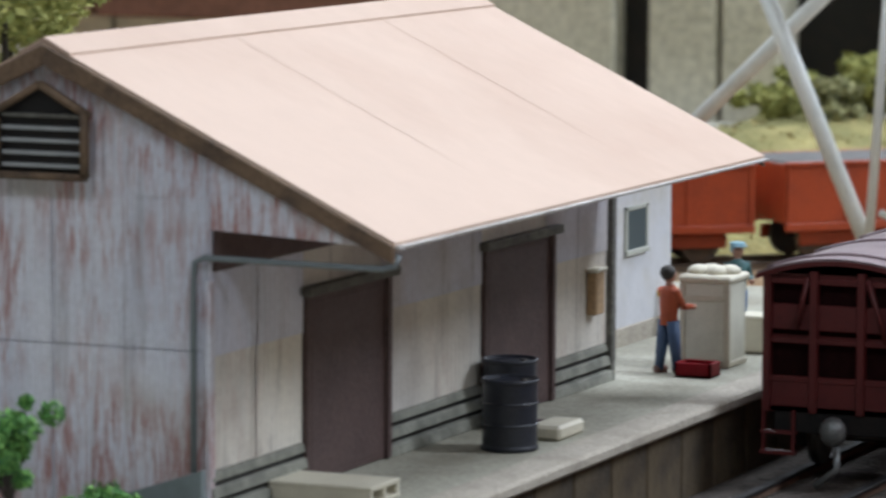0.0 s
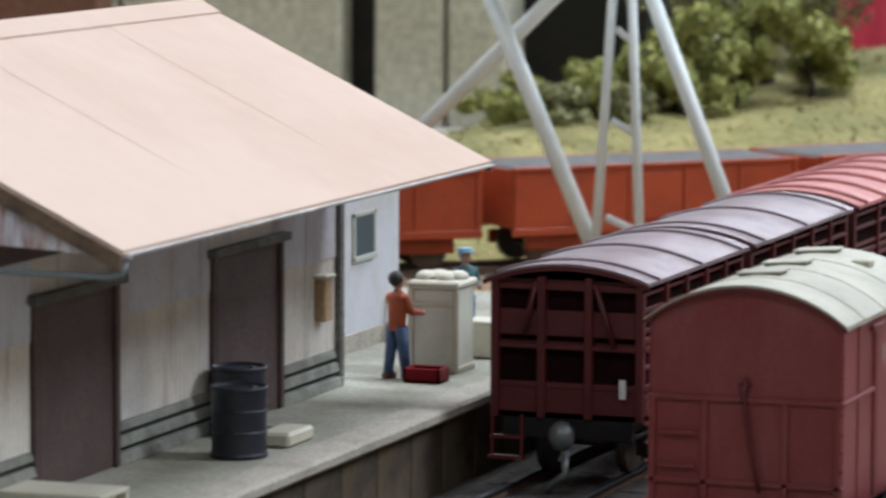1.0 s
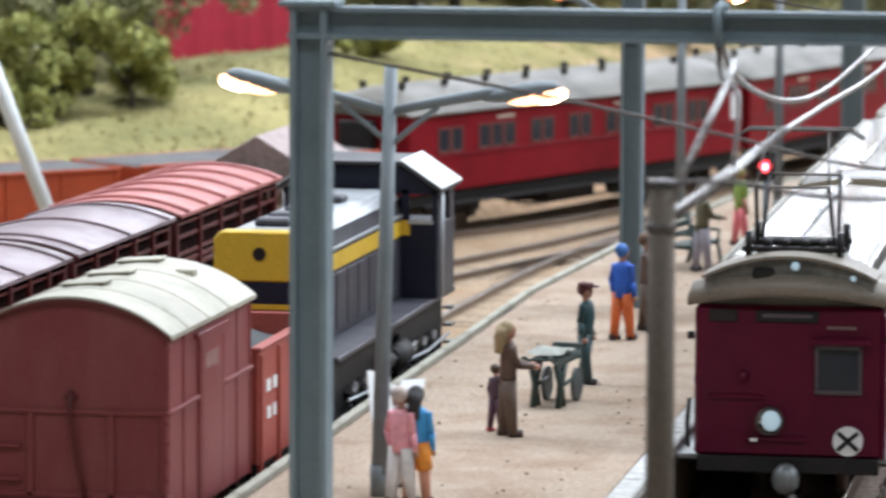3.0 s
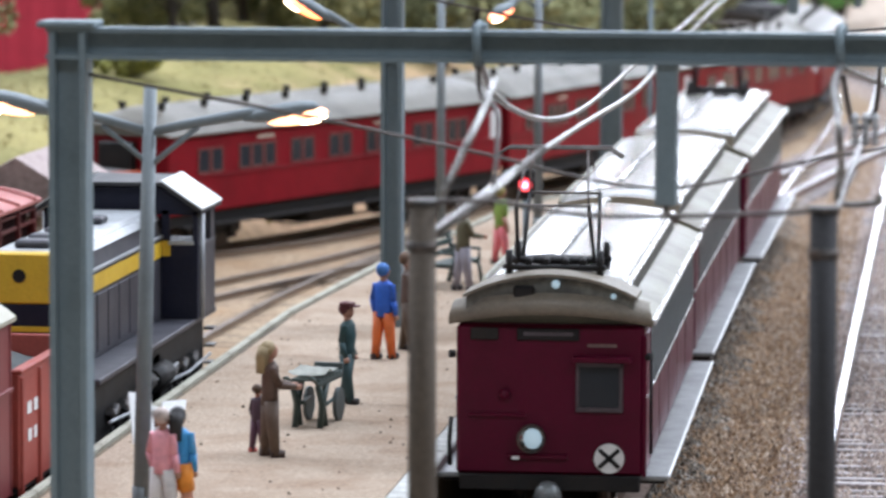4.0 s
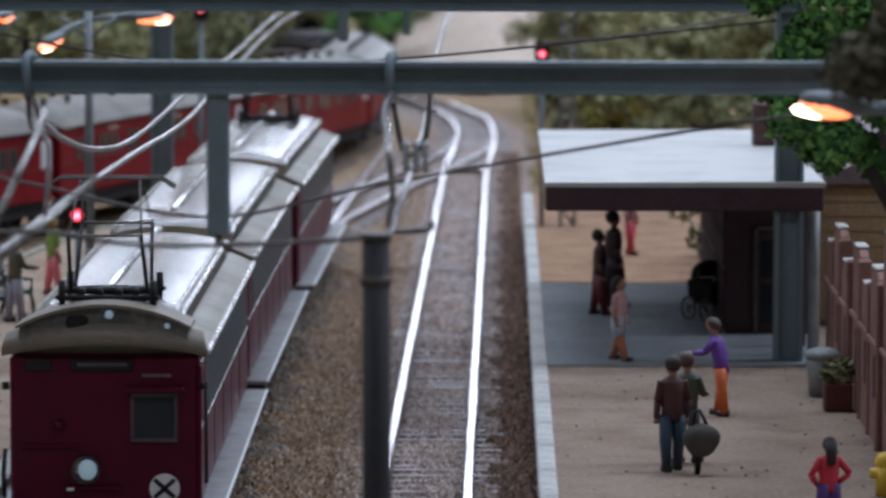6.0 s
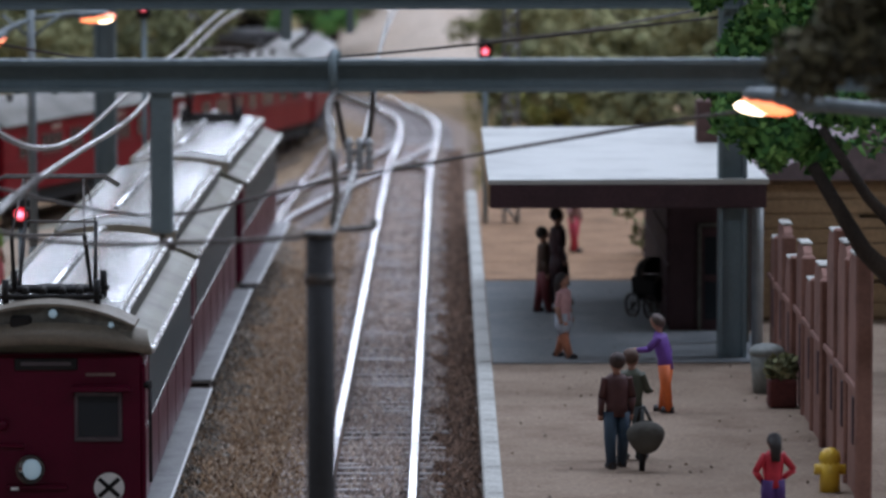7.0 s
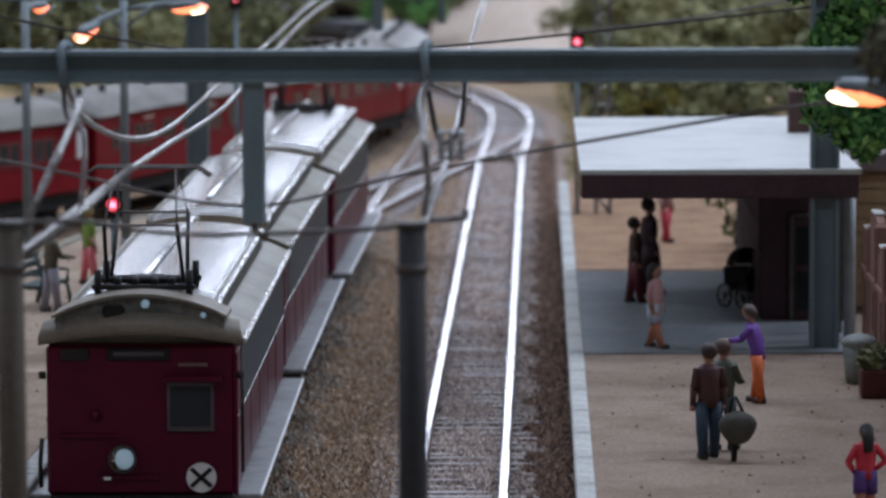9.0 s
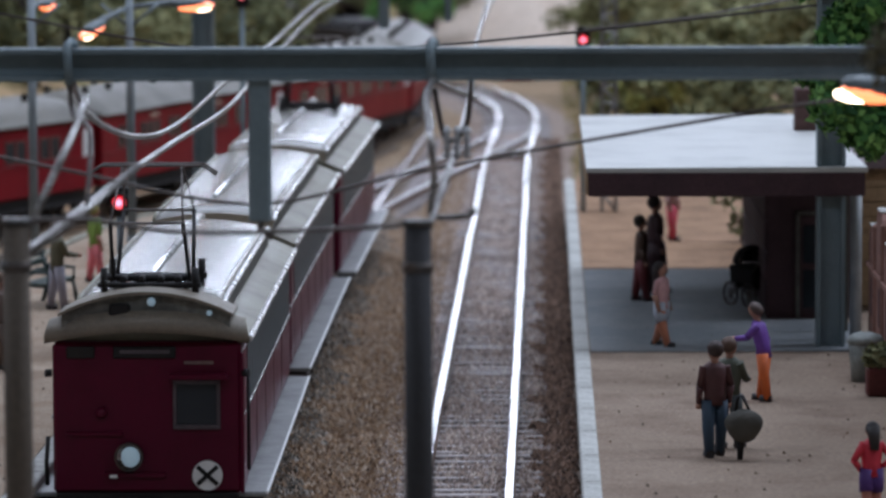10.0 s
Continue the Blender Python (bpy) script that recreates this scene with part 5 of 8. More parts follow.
def suburban_car(m, L, label, front=False, panto=None):
    e = thing("suburban_electric_car", m, label, "train", "electric train")
    w, zb, ze = 3.12, 0.95, 3.46
    h = w / 2
    y0 = 0.0
    part("body", box(-h, h, y0, L, zb, ze, 0.06), M_EM, e, "glossy maroon body")
    low = [(-h - 0.13, ze - 0.02), (-h - 0.13, ze + 0.06)] + [(x, z) for x, z in arc(w + 0.22, ze + 0.06, ze + 0.46, 14)] + [(h + 0.13, ze + 0.06), (h + 0.13, ze - 0.02)]
    roof = part("roof", prism(low, y0 + 0.25 if front else y0 - 0.05, L + 0.05), M_EM_SIDE_ROOF, e, "grey roof with a shiny raised middle")
    ct = [(-1.2, ze + 0.1), (-1.2, ze + 0.6)] + arc(2.46, ze + 0.63, ze + 0.8, 12) + [(1.2, ze + 0.6), (1.2, ze + 0.1)]
    c0, c1 = y0 + (0.9 if front else 0.3), L - 0.95
    bm = bmesh.new()
    stations = [(0.0, 0.13), (0.12, 0.085), (0.3, 0.04), (0.6, 0.01), (1.0, 0.0)]
    rows_ = [(c0 + a, dz) for a, dz in stations] + [(c1 - a, dz) for a, dz in reversed(stations)]
    rings = [[bm.verts.new((x, y, z - (dz if z > ze + 0.5 else 0))) for x, z in ct] for y, dz in rows_]
    for a, b in zip(rings, rings[1:]):
        for j in range(len(ct) - 1):
            bm.faces.new((a[j], a[j + 1], b[j + 1], b[j])).smooth = 1 < j < len(ct) - 3
    bm.faces.new(rings[0]), bm.faces.new(rings[-1][::-1])
    bmesh.ops.recalc_face_normals(bm, faces=bm.faces)
    part("clerestory", bm, M_EM_ROOF, roof, "raised glossy middle of the roof with drooping ends")
    part("clerestory_end", prism([(x * 1.02, z - 0.13 if z > ze + 0.5 else z) for x, z in ct], c0 - 0.07, c0 - 0.004), M_EM_END, roof, "buff end of the raised roof")
    for s in (-1, 1):
        # only the right-hand edge is bright: its highlight is put into the colour
        part("roof_edge", tube([(s * 1.23, c0 + 0.05, ze + 0.5), (s * 1.23, c0 + 0.5, ze + 0.6), (s * 1.23, c1 - 0.5, ze + 0.6), (s * 1.23, c1 - 0.05, ze + 0.5)], 0.05, 8), M_BRIGHT_METAL if s > 0 else M_EM_SIDE_ROOF, roof, "rolled edge of the raised roof, highlight painted on the right")
        # dark strip painting the shadow that falls below the raised roof's edge
        part("clerestory_shade", box(s * 1.205 - 0.006, s * 1.205 + 0.006, c0 + 0.1, c1 - 0.1, ze + 0.2, ze + 0.54, 0), M_TIMBER_GREY, roof, "dark strip for the shade beside the raised roof")
    part("cable_duct", tube([(-0.16, y0 + 2.6, ze + 0.82), (-0.16, L - 1.2, ze + 0.82), (-0.16, L - 0.3, ze + 0.74)], 0.06, 8), M_BRIGHT_METAL, roof, "bright conduit along the roof")
    for s in (-1, 1):
        part("gutter", box(s * (h + 0.13) - 0.035, s * (h + 0.13) + 0.045, y0 + 0.3, L, ze - 0.02, ze + 0.085, 0.02), M_BRIGHT_METAL, e, "bright gutter strip")
        fb = part("footboard", box(s * (h + 0.16) - 0.24, s * (h + 0.16) + 0.24, y0 + 0.15, L - 0.25, 0.86, 0.95, 0.02), M_FOOT, e, "worn grey footboard")
        part("edge_strip", box(s * (h + 0.4) - 0.025, s * (h + 0.4) + 0.025, y0 + 0.15, L - 0.25, 0.9, 0.965, 0.015), M_WHITE, fb, "bright worn edge")
        for k in range(6):
            part("footboard_bracket", box(s * (h + 0.1) - 0.2, s * (h + 0.1) + 0.2, 0.8 + (L - 1.8) * k / 5, 0.88 + (L - 1.8) * k / 5, 0.72, 0.86, 0), M_BLACK, fb)
        part("waist_strip", box(s * h - 0.03, s * h + 0.025, y0 + 0.1, L - 0.1, 2.18, 2.24, 0.01), M_BOARD, e)
        n = int(L / 1.55)
        for k in range(n):
            y = 1.45 + (L - 1.9) * k / n
            wnd = part("window", box(s * (h + 0.004) - 0.015, s * (h + 0.004) + 0.015, y, y + 1.34, 2.26, 3.3, 0), M_WINDOW_GREY, e)
            part("window_frame", boxes([(s * h - 0.03, s * h + 0.022, y - 0.05, y, 2.2, 3.34), (s * h - 0.03, s * h + 0.022, y + 1.34, y + 1.39, 2.2, 3.34), (s * h - 0.03, s * h + 0.022, y + 0.65, y + 0.68, 2.28, 3.28), (s * h - 0.03, s * h + 0.022, y - 0.05, y + 1.39, 3.3, 3.35)]), M_EM, wnd)
            if k % 2 == 0:
                part("side_door", box(s * h - 0.01, s * h + 0.008, y + 0.02, y + 1.3, 1.05, 2.16, 0), M_EM, e)
        part("vestibule_door", box(s * h - 0.02, s * h + 0.02, 0.35, 1.2, 1.0, 3.3, 0.01), M_EM, e)
    for y in (2.6, 5.0, L - 5.0, L - 2.6):
        wheelset(e, y, 0.52)
    for y in (3.8, L - 3.8):
        for s in (-1, 1):
            part("bogie_frame", boxes([(s * 1.05 - 0.1, s * 1.05 + 0.1, y - 1.7, y + 1.7, 0.35, 0.75)], 0.04), M_BLACK, e)
    part("equipment_box", box(-1.3, 1.3, L * 0.38, L * 0.62, 0.2, 0.9, 0.05), M_BLACK, e)
    if not front:
        part("gangway", box(-0.5, 0.5, -0.35, 0.05, 1.0, 3.2, 0.04), M_BLACK, e)
    if front:
        # buff hood over the cab: a deep visor band, a recessed brown arch and a thin rim
        band = arc(3.38, ze - 0.02, ze + 0.2, 14)
        crown = arc(3.26, ze + 0.34, ze + 0.54, 14)
        bm = bmesh.new()
        rows_ = []
        for (bx, bz), (cx_, cz) in zip(band, crown):
            bow = 0.34 * (1 - (bx / 1.69) ** 2)
            rows_.append([bm.verts.new(p) for p in ((bx, 0.3, bz), (bx, 0.02 - bow, bz), (bx, -0.02 - bow, bz + 0.14), (cx_, 0.12 - bow, cz), (cx_, 0.4, cz + 0.02))])
        for a, b in zip(rows_, rows_[1:]):
            for j in range(4):
                bm.faces.new((a[j], a[j + 1], b[j + 1], b[j])).smooth = True
        bmesh.ops.recalc_face_normals(bm, faces=bm.faces)
        hood = part("roof_hood", bm, M_EM_HOOD_SHADED, e, "weathered buff hood over the cab, darkened for its front shade")
        face_ = arc(2.78, ze + 0.46, ze + 0.8, 12)
        part("hood_face", prism([(-1.39, ze + 0.25), (1.39, ze + 0.25)] + face_[::-1], -0.08, 0.5), M_TIMBER_GREY, hood, "dark brown arched end of the roof")
        rim = arc(2.88, ze + 0.5, ze + 0.86, 14)
        part("hood_rim", prism(rim + [(x, z - 0.05) for x, z in reversed(rim)], -0.2, 1.0), M_EM_HOOD_SHADED, hood, "thin buff roof rim, darkened for its front shade")
        part("roof_lamp", ball(0.075, (0.1, -0.16, ze + 0.69), 10), M_HEADLIGHT, hood, "small lit lamp")
        part("roof_lamp", ball(0.05, (1.05, -0.14, ze + 0.5), 8), M_HEADLIGHT, hood)
        part("horn", box(-0.6, -0.25, -0.22, -0.05, ze + 0.44, ze + 0.66, 0.04), M_BLACK, hood)
        # face of the cab
        blind = part("destination_box", box(-0.55, 0.48, -0.05, 0.05, 3.2, 3.4, 0.015), M_BLACK, e, "dark destination blind")
        part("lettering_bar", box(-0.44, 0.38, -0.062, -0.04, 3.28, 3.34, 0), M_CAB_FRAME, blind, "grey unreadable lettering")
        part("number_box", box(-1.32, -0.86, -0.05, 0.05, 3.2, 3.4, 0.015), M_BLACK, e)
        part("lettering_bar", box(0.62, 1.1, -0.012, 0.0, 3.1, 3.15, 0), M_LETTER, e, "faded small cream lettering")
        win = part("cab_window", box(0.48, 1.16, -0.02, 0.05, 2.08, 2.78, 0), M_GLASS, e, "dark cab window")
        part("window_frame", boxes([(0.43, 0.49, -0.05, 0.04, 2.02, 2.84), (1.15, 1.21, -0.05, 0.04, 2.02, 2.84), (0.43, 1.21, -0.05, 0.04, 2.77, 2.84), (0.43, 1.21, -0.06, 0.04, 2.02, 2.1)], 0.01), M_CAB_FRAME, win, "dull mauve-grey frame")
        part("window_visor", prism([(0.36, 2.86), (1.36, 2.86), (1.32, 2.95), (0.4, 2.95)], -0.22, 0.03, 0.01), M_EM, win)
        lamp = part("headlight", tube([(-0.3, 0.0, 1.57), (-0.3, -0.14, 1.57), (-0.3, -0.18, 1.57)], 0.235, 20), M_DARK_STEEL, e, "round headlamp case")
        part("headlight_bowl", ball(0.215, (-0.3, -0.15, 1.57), 16, (1, 0.6, 1)), M_LENS, lamp, "chromed reflector")
        part("headlight_lens", ball(0.165, (-0.27, -0.215, 1.585), 14, (1, 0.6, 1.05)), M_HEADLIGHT, lamp, "pale bluish lens, its reflection given as a faint glow")
        disc = part("marker_disc", tube([(0.99, 0.0, 1.255), (0.99, -0.06, 1.25)], 0.25, 22), M_WHITE, e, "white disc with a black cross")
        for r in (42, -42):
            bm = bmesh.new()
            add_box(bm, -0.225, 0.225, -0.075, -0.05, -0.035, 0.035)
            bmesh.ops.rotate(bm, cent=(0, 0, 0), matrix=Matrix.Rotation(radians(r), 3, "Y"), verts=bm.verts)
            bmesh.ops.translate(bm, vec=(0.99, 0, 1.255), verts=bm.verts)
            part("cross_bar", bm, M_BLACK, disc)
        part("tail_lamp", ball(0.1, (-0.75, -0.05, 2.3), 10), M_EM, e)
        part("cab_rail", box(-1.35, -0.4, -0.07, 0.02, 1.92, 1.98, 0.01), M_EM, e)
        part("cab_rail", box(-0.7, 0.3, -0.07, 0.02, 1.22, 1.3, 0.01), M_EM, e)
        part("small_bracket", box(-0.62, -0.5, -0.1, 0.0, 1.22, 1.27, 0), M_WHITE, e)
        part("buffer_beam", box(-1.5, 1.5, -0.08, 0.1, 0.7, 0.96, 0.02), M_BLACK, e)
        part("corner_pillar", box(h - 0.03, h + 0.04, 0.0, 0.1, 0.95, 3.3, 0.015), M_EM, e)
        part("corner_grab_rail", tube([(h + 0.1, 0.28, 1.3), (h + 0.1, 0.28, 2.9)], 0.03, 5), M_BLACK, e)
        for s in (-1, 1):
            part("grab_hook", tube([(s * (h + 0.02), 0.05, 2.95), (s * (h + 0.12), 0.02, 2.95)], 0.07, 6), M_BLACK, e)
        part("air_hose", tube([(-h - 0.08, 0.0, 1.9), (-h - 0.1, -0.12, 1.5), (-h - 0.1, 0.0, 1.1)], 0.04, 6), M_BLACK, e)
        knuckle_coupler(e, -0.1, 0.6)
    if panto is not None:
        pantograph(e, panto, ze + 0.8)
    return e


# ---- goods shed ----
def goods_shed():
    YG, YE, XW = 53.31, 69.2, -26.4     # gable end, far end, platform-side wall
    XR, ZR, XE, ZE = -29.0, 7.94, -23.49, 5.28
    XB = 2 * XR - XE                    # far eave
    e = thing("goods_shed", Matrix.Identity(4), "corrugated iron goods shed with rust streaks and a pale pink roof", "shed")
    slope = (ZR - ZE) / (XE - XR)

    def zroof(x):
        return ZR - abs(x - XR) * slope
    xs0, xs1, pitch = 2 * XR - XW, XW, 0.16
    # gable wall in vertical corrugations
    def sheet(name, pts, zlo, zhi, axis, parent, label=""):
        bm = bmesh.new()
        lo, hi = [], []
        for i, (a, bump_) in enumerate(pts):
            xy = (a, YG + 0.1 + bump_) if axis == "x" else (XW + bump_, a)
            lo.append(bm.verts.new((*xy, zlo(a) if callable(zlo) else zlo)))
            hi.append(bm.verts.new((*xy, zhi(a) if callable(zhi) else zhi)))
        for i in range(len(pts) - 1):
            f = bm.faces.new((lo[i], lo[i + 1], hi[i + 1], hi[i]))
            f.smooth = True
        return part(name, bm, M_IRON if axis == "x" else (M_IRON_EAVE_SHADE if zlo > 3 else M_IRON_SIDE), parent, label)

    def waves(a, b, amp=0.022):
        n = int((b - a) / pitch * 4)
        return [(a + (b - a) * k / n, amp * math.sin(k * math.pi / 2)) for k in range(n + 1)]
    part("wall_core", boxes([(xs0, xs1 - 0.06, YG + 0.2, YE - 0.25, 0.9, 5.0)]), M_IRON, e)
    part("gable_core", prism([(xs0, 4.9), (xs1 - 0.06, 4.9), (xs1 - 0.06, zroof(xs1) - 0.1), (XR, ZR - 0.12), (xs0, zroof(xs0) - 0.1)], YG + 0.2, YE - 0.25), M_IRON, e)
    for k in range(8):
        a, b = xs0 + (xs1 - xs0) * k / 8, xs0 + (xs1 - xs0) * (k + 1) / 8
        for z0, z1 in ((0.9, 3.55), (3.55, 5.75), (5.75, None)):
            top = (lambda x: zroof(x) - 0.06) if z1 is None else z1 + 0.03
            if z1 is None and zroof(max(abs(a - XR), abs(b - XR)) + XR) < 5.75:
                continue
            if z1 is not None:
                top = lambda x, zz=z1: min(zz + 0.03, zroof(x) - 0.06)
            s = sheet("iron_sheet", [(x, w - 0.012 * ((k + (z1 is None)) % 2)) for x, w in waves(a, b + 0.03)], z0, top, "x", e, "corrugated sheet with rust runs")
    # wall on the platform side, between the doors
    zt = 6.5
    DOORS = ((56.45, 59.3), (63.35, 66.2))
    spans = [(YG, DOORS[0][0]), (DOORS[0][1], DOORS[1][0]), (DOORS[1][1], YE)]
    for a, b in spans:
        n = max(1, round((b - a) / 1.5))
        for k in range(n):
            p0, p1 = a + (b - a) * k / n, a + (b - a) * (k + 1) / n
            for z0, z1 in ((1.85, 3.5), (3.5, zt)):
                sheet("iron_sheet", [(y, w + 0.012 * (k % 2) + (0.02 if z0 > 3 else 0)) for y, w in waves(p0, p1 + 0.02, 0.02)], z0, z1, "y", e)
        # weathered base boards, three courses, each a little proud
        # black strip behind the boards paints the shadow in their gaps
        part("base_gap_shade", box(XW - 0.05, XW + 0.03, a, b, 1.19, 1.8, 0), M_BLACK, e)
        for z0, z1, o in ((1.19, 1.37, 0.17), (1.46, 1.62, 0.12), (1.70, 1.83, 0.075)):
            part("base_board", prism([(XW - 0.03, z0), (XW + o, z0), (XW + o - 0.03, z1), (XW - 0.03, z1 + 0.02)], a, b, 0.015), M_BASE_BOARD, e, "grey weathered base board")
    for a, b in DOORS:
        part("wall_head", box(XW - 0.05, XW + 0.01, a, b, 4.05, zt, 0), M_IRON_SIDE, e)
        d = part("sliding_door", box(XW + 0.0, XW + 0.10, a, b, 1.2, 4.05, 0.02), M_DOOR_BROWN, e, "dark brown sliding door")
        part("door_panel", box(XW + 0.08, XW + 0.108, a + 0.12, b - 0.2, 1.3, 3.95, 0.012), M_DOOR_BROWN, d)
        part("door_jamb", box(XW + 0.02, XW + 0.17, b - 0.02, b + 0.13, 1.2, 4.1, 0.02), M_DOOR_BROWN, d)
        part("door_track", box(XW + 0.05, XW + 0.22, a - 0.15, b + 0.35, 4.05, 4.2, 0.02), M_TIMBER_GREY, e, "grey door rail cover")
    # added dark board that paints the shade below the eave at this end
    part("eave_shade_board", box(XW - 0.02, XW + 0.07, YG + 0.12, 59.4, 4.72, 6.3, 0.02), M_DOOR_BROWN, e, "dark brown board added for the shade under the eave")
    part("corner_trim", box(XW - 0.03, XW + 0.06, YG - 0.04, YG + 0.12, 0.9, 4.6, 0.02), M_IRON, e)
    part("end_post", box(XW - 0.05, XW + 0.14, YE - 0.12, YE + 0.08, 1.19, 4.9, 0.02), M_TIMBER_GREY, e, "weathered corner post")
    # roof: two slabs of painted card, barge boards, ridge and gutter
    t = 0.09
    roof = part("roof", prism([(XR, ZR), (XE, ZE), (XE - 0.02, ZE - t), (XR, ZR - t), (XB, ZE - t), (XB, ZE)], YG - 0.02, YE - 0.05), M_ROOF_PINK, e, "faded pale pink roof sheeting")
    L = math.hypot(XE - XR, ZR - ZE)
    for k, y in enumerate((58.6, 64.2)):
        for s in (1, -1):
            part("roof_seam", prism([(XR + s * 0.05, ZR + 0.0), (XR + s * (abs(XE - XR) - 0.02), ZE + 0.0), (XR + s * (abs(XE - XR) - 0.02), ZE + 0.003), (XR + s * 0.05, ZR + 0.003)], y, y + 0.014), M_ROOF_PINK, roof)
    part("ridge_cap", prism([(XR - 0.42, ZR - 0.42 * slope + 0.0), (XR, ZR + 0.005), (XR + 0.42, ZR - 0.42 * slope), (XR + 0.42, ZR - 0.42 * slope + 0.035), (XR, ZR + 0.06), (XR - 0.42, ZR - 0.42 * slope + 0.035)], YG - 0.03, YE - 0.04), M_ROOF_PINK, roof)
    for s in (1, -1):
        part("barge_board", prism([(XR, ZR - 0.04), (XR + s * abs(XE - XR), ZE - 0.04), (XR + s * abs(XE - XR), ZE - 0.3), (XR, ZR - 0.34)], YG - 0.10, YG + 0.0, 0.015), M_BARGE, e, "weathered brown barge board")
        part("barge_board", prism([(XR, ZR - 0.04), (XR + s * abs(XE - XR), ZE - 0.04), (XR + s * abs(XE - XR), ZE - 0.2), (XR, ZR - 0.24)], YE - 0.1, YE - 0.03, 0.015), M_BARGE, e)
        bm = bmesh.new()
        prof = [(XR + s * (abs(XE - XR) + 0.04 + 0.05 * math.cos(a)), ZE - 0.05 + 0.05 * math.sin(a)) for a in (math.pi * k / 6 + math.pi for k in range(7))]
        add_prism(bm, prof, YG + 0.0, YE - 0.05)
        part("gutter", bm, M_WHITE_EDGE, e, "white half-round gutter")
    # infill under the eave at the gable end
    part("gable_wing", prism([(XW, 5.33), (XE + 0.1, ZE - 0.1), (XW, zroof(XW) - 0.1)], YG + 0.02, YG + 0.1), M_IRON, e, "iron infill under the eave")
    # rain pipe that runs in under the eave and down the corner
    part("rain_pipe", tube([(XE + 0.02, YG + 0.05, 5.1), (XE + 0.0, YG - 0.02, 4.95), (XE - 0.2, YG - 0.02, 4.9), (XW - 0.05, YG - 0.02, 4.93), (XW - 0.2, YG - 0.02, 4.86), (XW - 0.22, YG - 0.02, 4.5), (XW - 0.22, YG - 0.02, 1.0)], 0.046, 8), M_LAMP_POST, e, "grey-green rain pipe")
    # louvred ventilator in the gable
    v = part("gable_vent", prism([(XR - 0.72, 6.05), (XR + 0.68, 6.05), (XR + 0.68, 6.9), (XR - 0.02, 7.28), (XR - 0.72, 6.9)], YG - 0.06, YG + 0.02), M_BLACK, e, "dark louvred ventilator with timber frame")
    for k in range(5):
        part("vent_slat", boxes([(XR - 0.66, XR + 0.62, YG - 0.12, YG - 0.05, 6.12 + k * 0.18, 6.18 + k * 0.18)], 0.01), M_SILVER if k < 4 else M_TIMBER_GREY, v)
    for a, b in (((-0.76, 6.0), (0.72, 6.0)), ((0.70, 6.0), (0.70, 6.95)), ((-0.74, 6.0), (-0.74, 6.95)), ((-0.82, 6.88), (-0.02, 7.33)), ((0.78, 6.88), (-0.02, 7.33))):
        part("vent_frame", tube([(XR + a[0], YG - 0.12, a[1]), (XR + b[0], YG - 0.12, b[1])], 0.075, 4), M_BARGE, v)
    # meter box on the wall
    part("meter_box", box(XW + 0.02, XW + 0.22, 68.1, 68.5, 2.45, 3.2, 0.03), M_TAN, e, "small weathered box on the wall")
    part("meter_lid", box(XW + 0.0, XW + 0.26, 68.05, 68.55, 3.2, 3.27, 0.02), M_CREAM, e)
    return e


goods_shed()

leaning = thing("loading_ramp_board", Matrix.Identity(4), "grey sloping board leaning by the gable corner", "board")
part("board", prism([(-28.4, 1.2), (-26.0, 1.2), (-26.0, 2.05), (-28.4, 1.25)], 52.3, 52.45, 0.01), M_LAMP_POST, leaning)


def shed_annex():
    """Lower pale building standing beyond the shed."""
    X, Y0, Y1 = -27.72, 71.5, 76.1
    e = thing("lamp_room", Matrix.Identity(4), "pale grey iron hut with one small window", "hut")
    part("wall", box(X - 4, X, Y0, Y1, 1.0, 4.6, 0.03), surf("pale_iron", (0.60, 0.60, 0.63), (0.55, 0.52, 0.47), 0.7, size=1.8, fine=0.3, bump=0.04, wear=0.1), e)
    part("base_course", box(X - 4, X + 0.03, Y0 - .02, Y1 + .02, 1.1, 1.55, 0.02), M_LIP, e)
    w = part("window", box(X - 0.02, X + 0.03, 73.6, 74.6, 2.98, 3.72, 0), M_WINDOW_GREY, e)
    part("window_frame", boxes([(X - 0.02, X + 0.05, 73.5, 73.6, 2.92, 3.8), (X - 0.02, X + 0.05, 74.6, 74.7, 2.92, 3.8), (X - 0.02, X + 0.05, 73.5, 74.7, 3.72, 3.8), (X - 0.02, X + 0.08, 73.5, 74.7, 2.88, 2.98)], 0.01), M_GREY_GREEN, w, "pale grey frame")
    part("roof", prism([(X - 4.2, 4.6), (X + 0.2, 4.6), (X + 0.2, 4.72), (X - 2, 5.2), (X - 4.2, 4.72)], Y0 - 0.2, Y1 + 0.2), M_ROOF_PINK, e)
    part("wall_tap", tube([(X, 75.4, 2.0), (X + 0.35, 75.4, 2.05), (X + 0.35, 75.4, 1.85)], 0.09, 6), M_YELLOW, e, "small yellow fitting")


shed_annex()


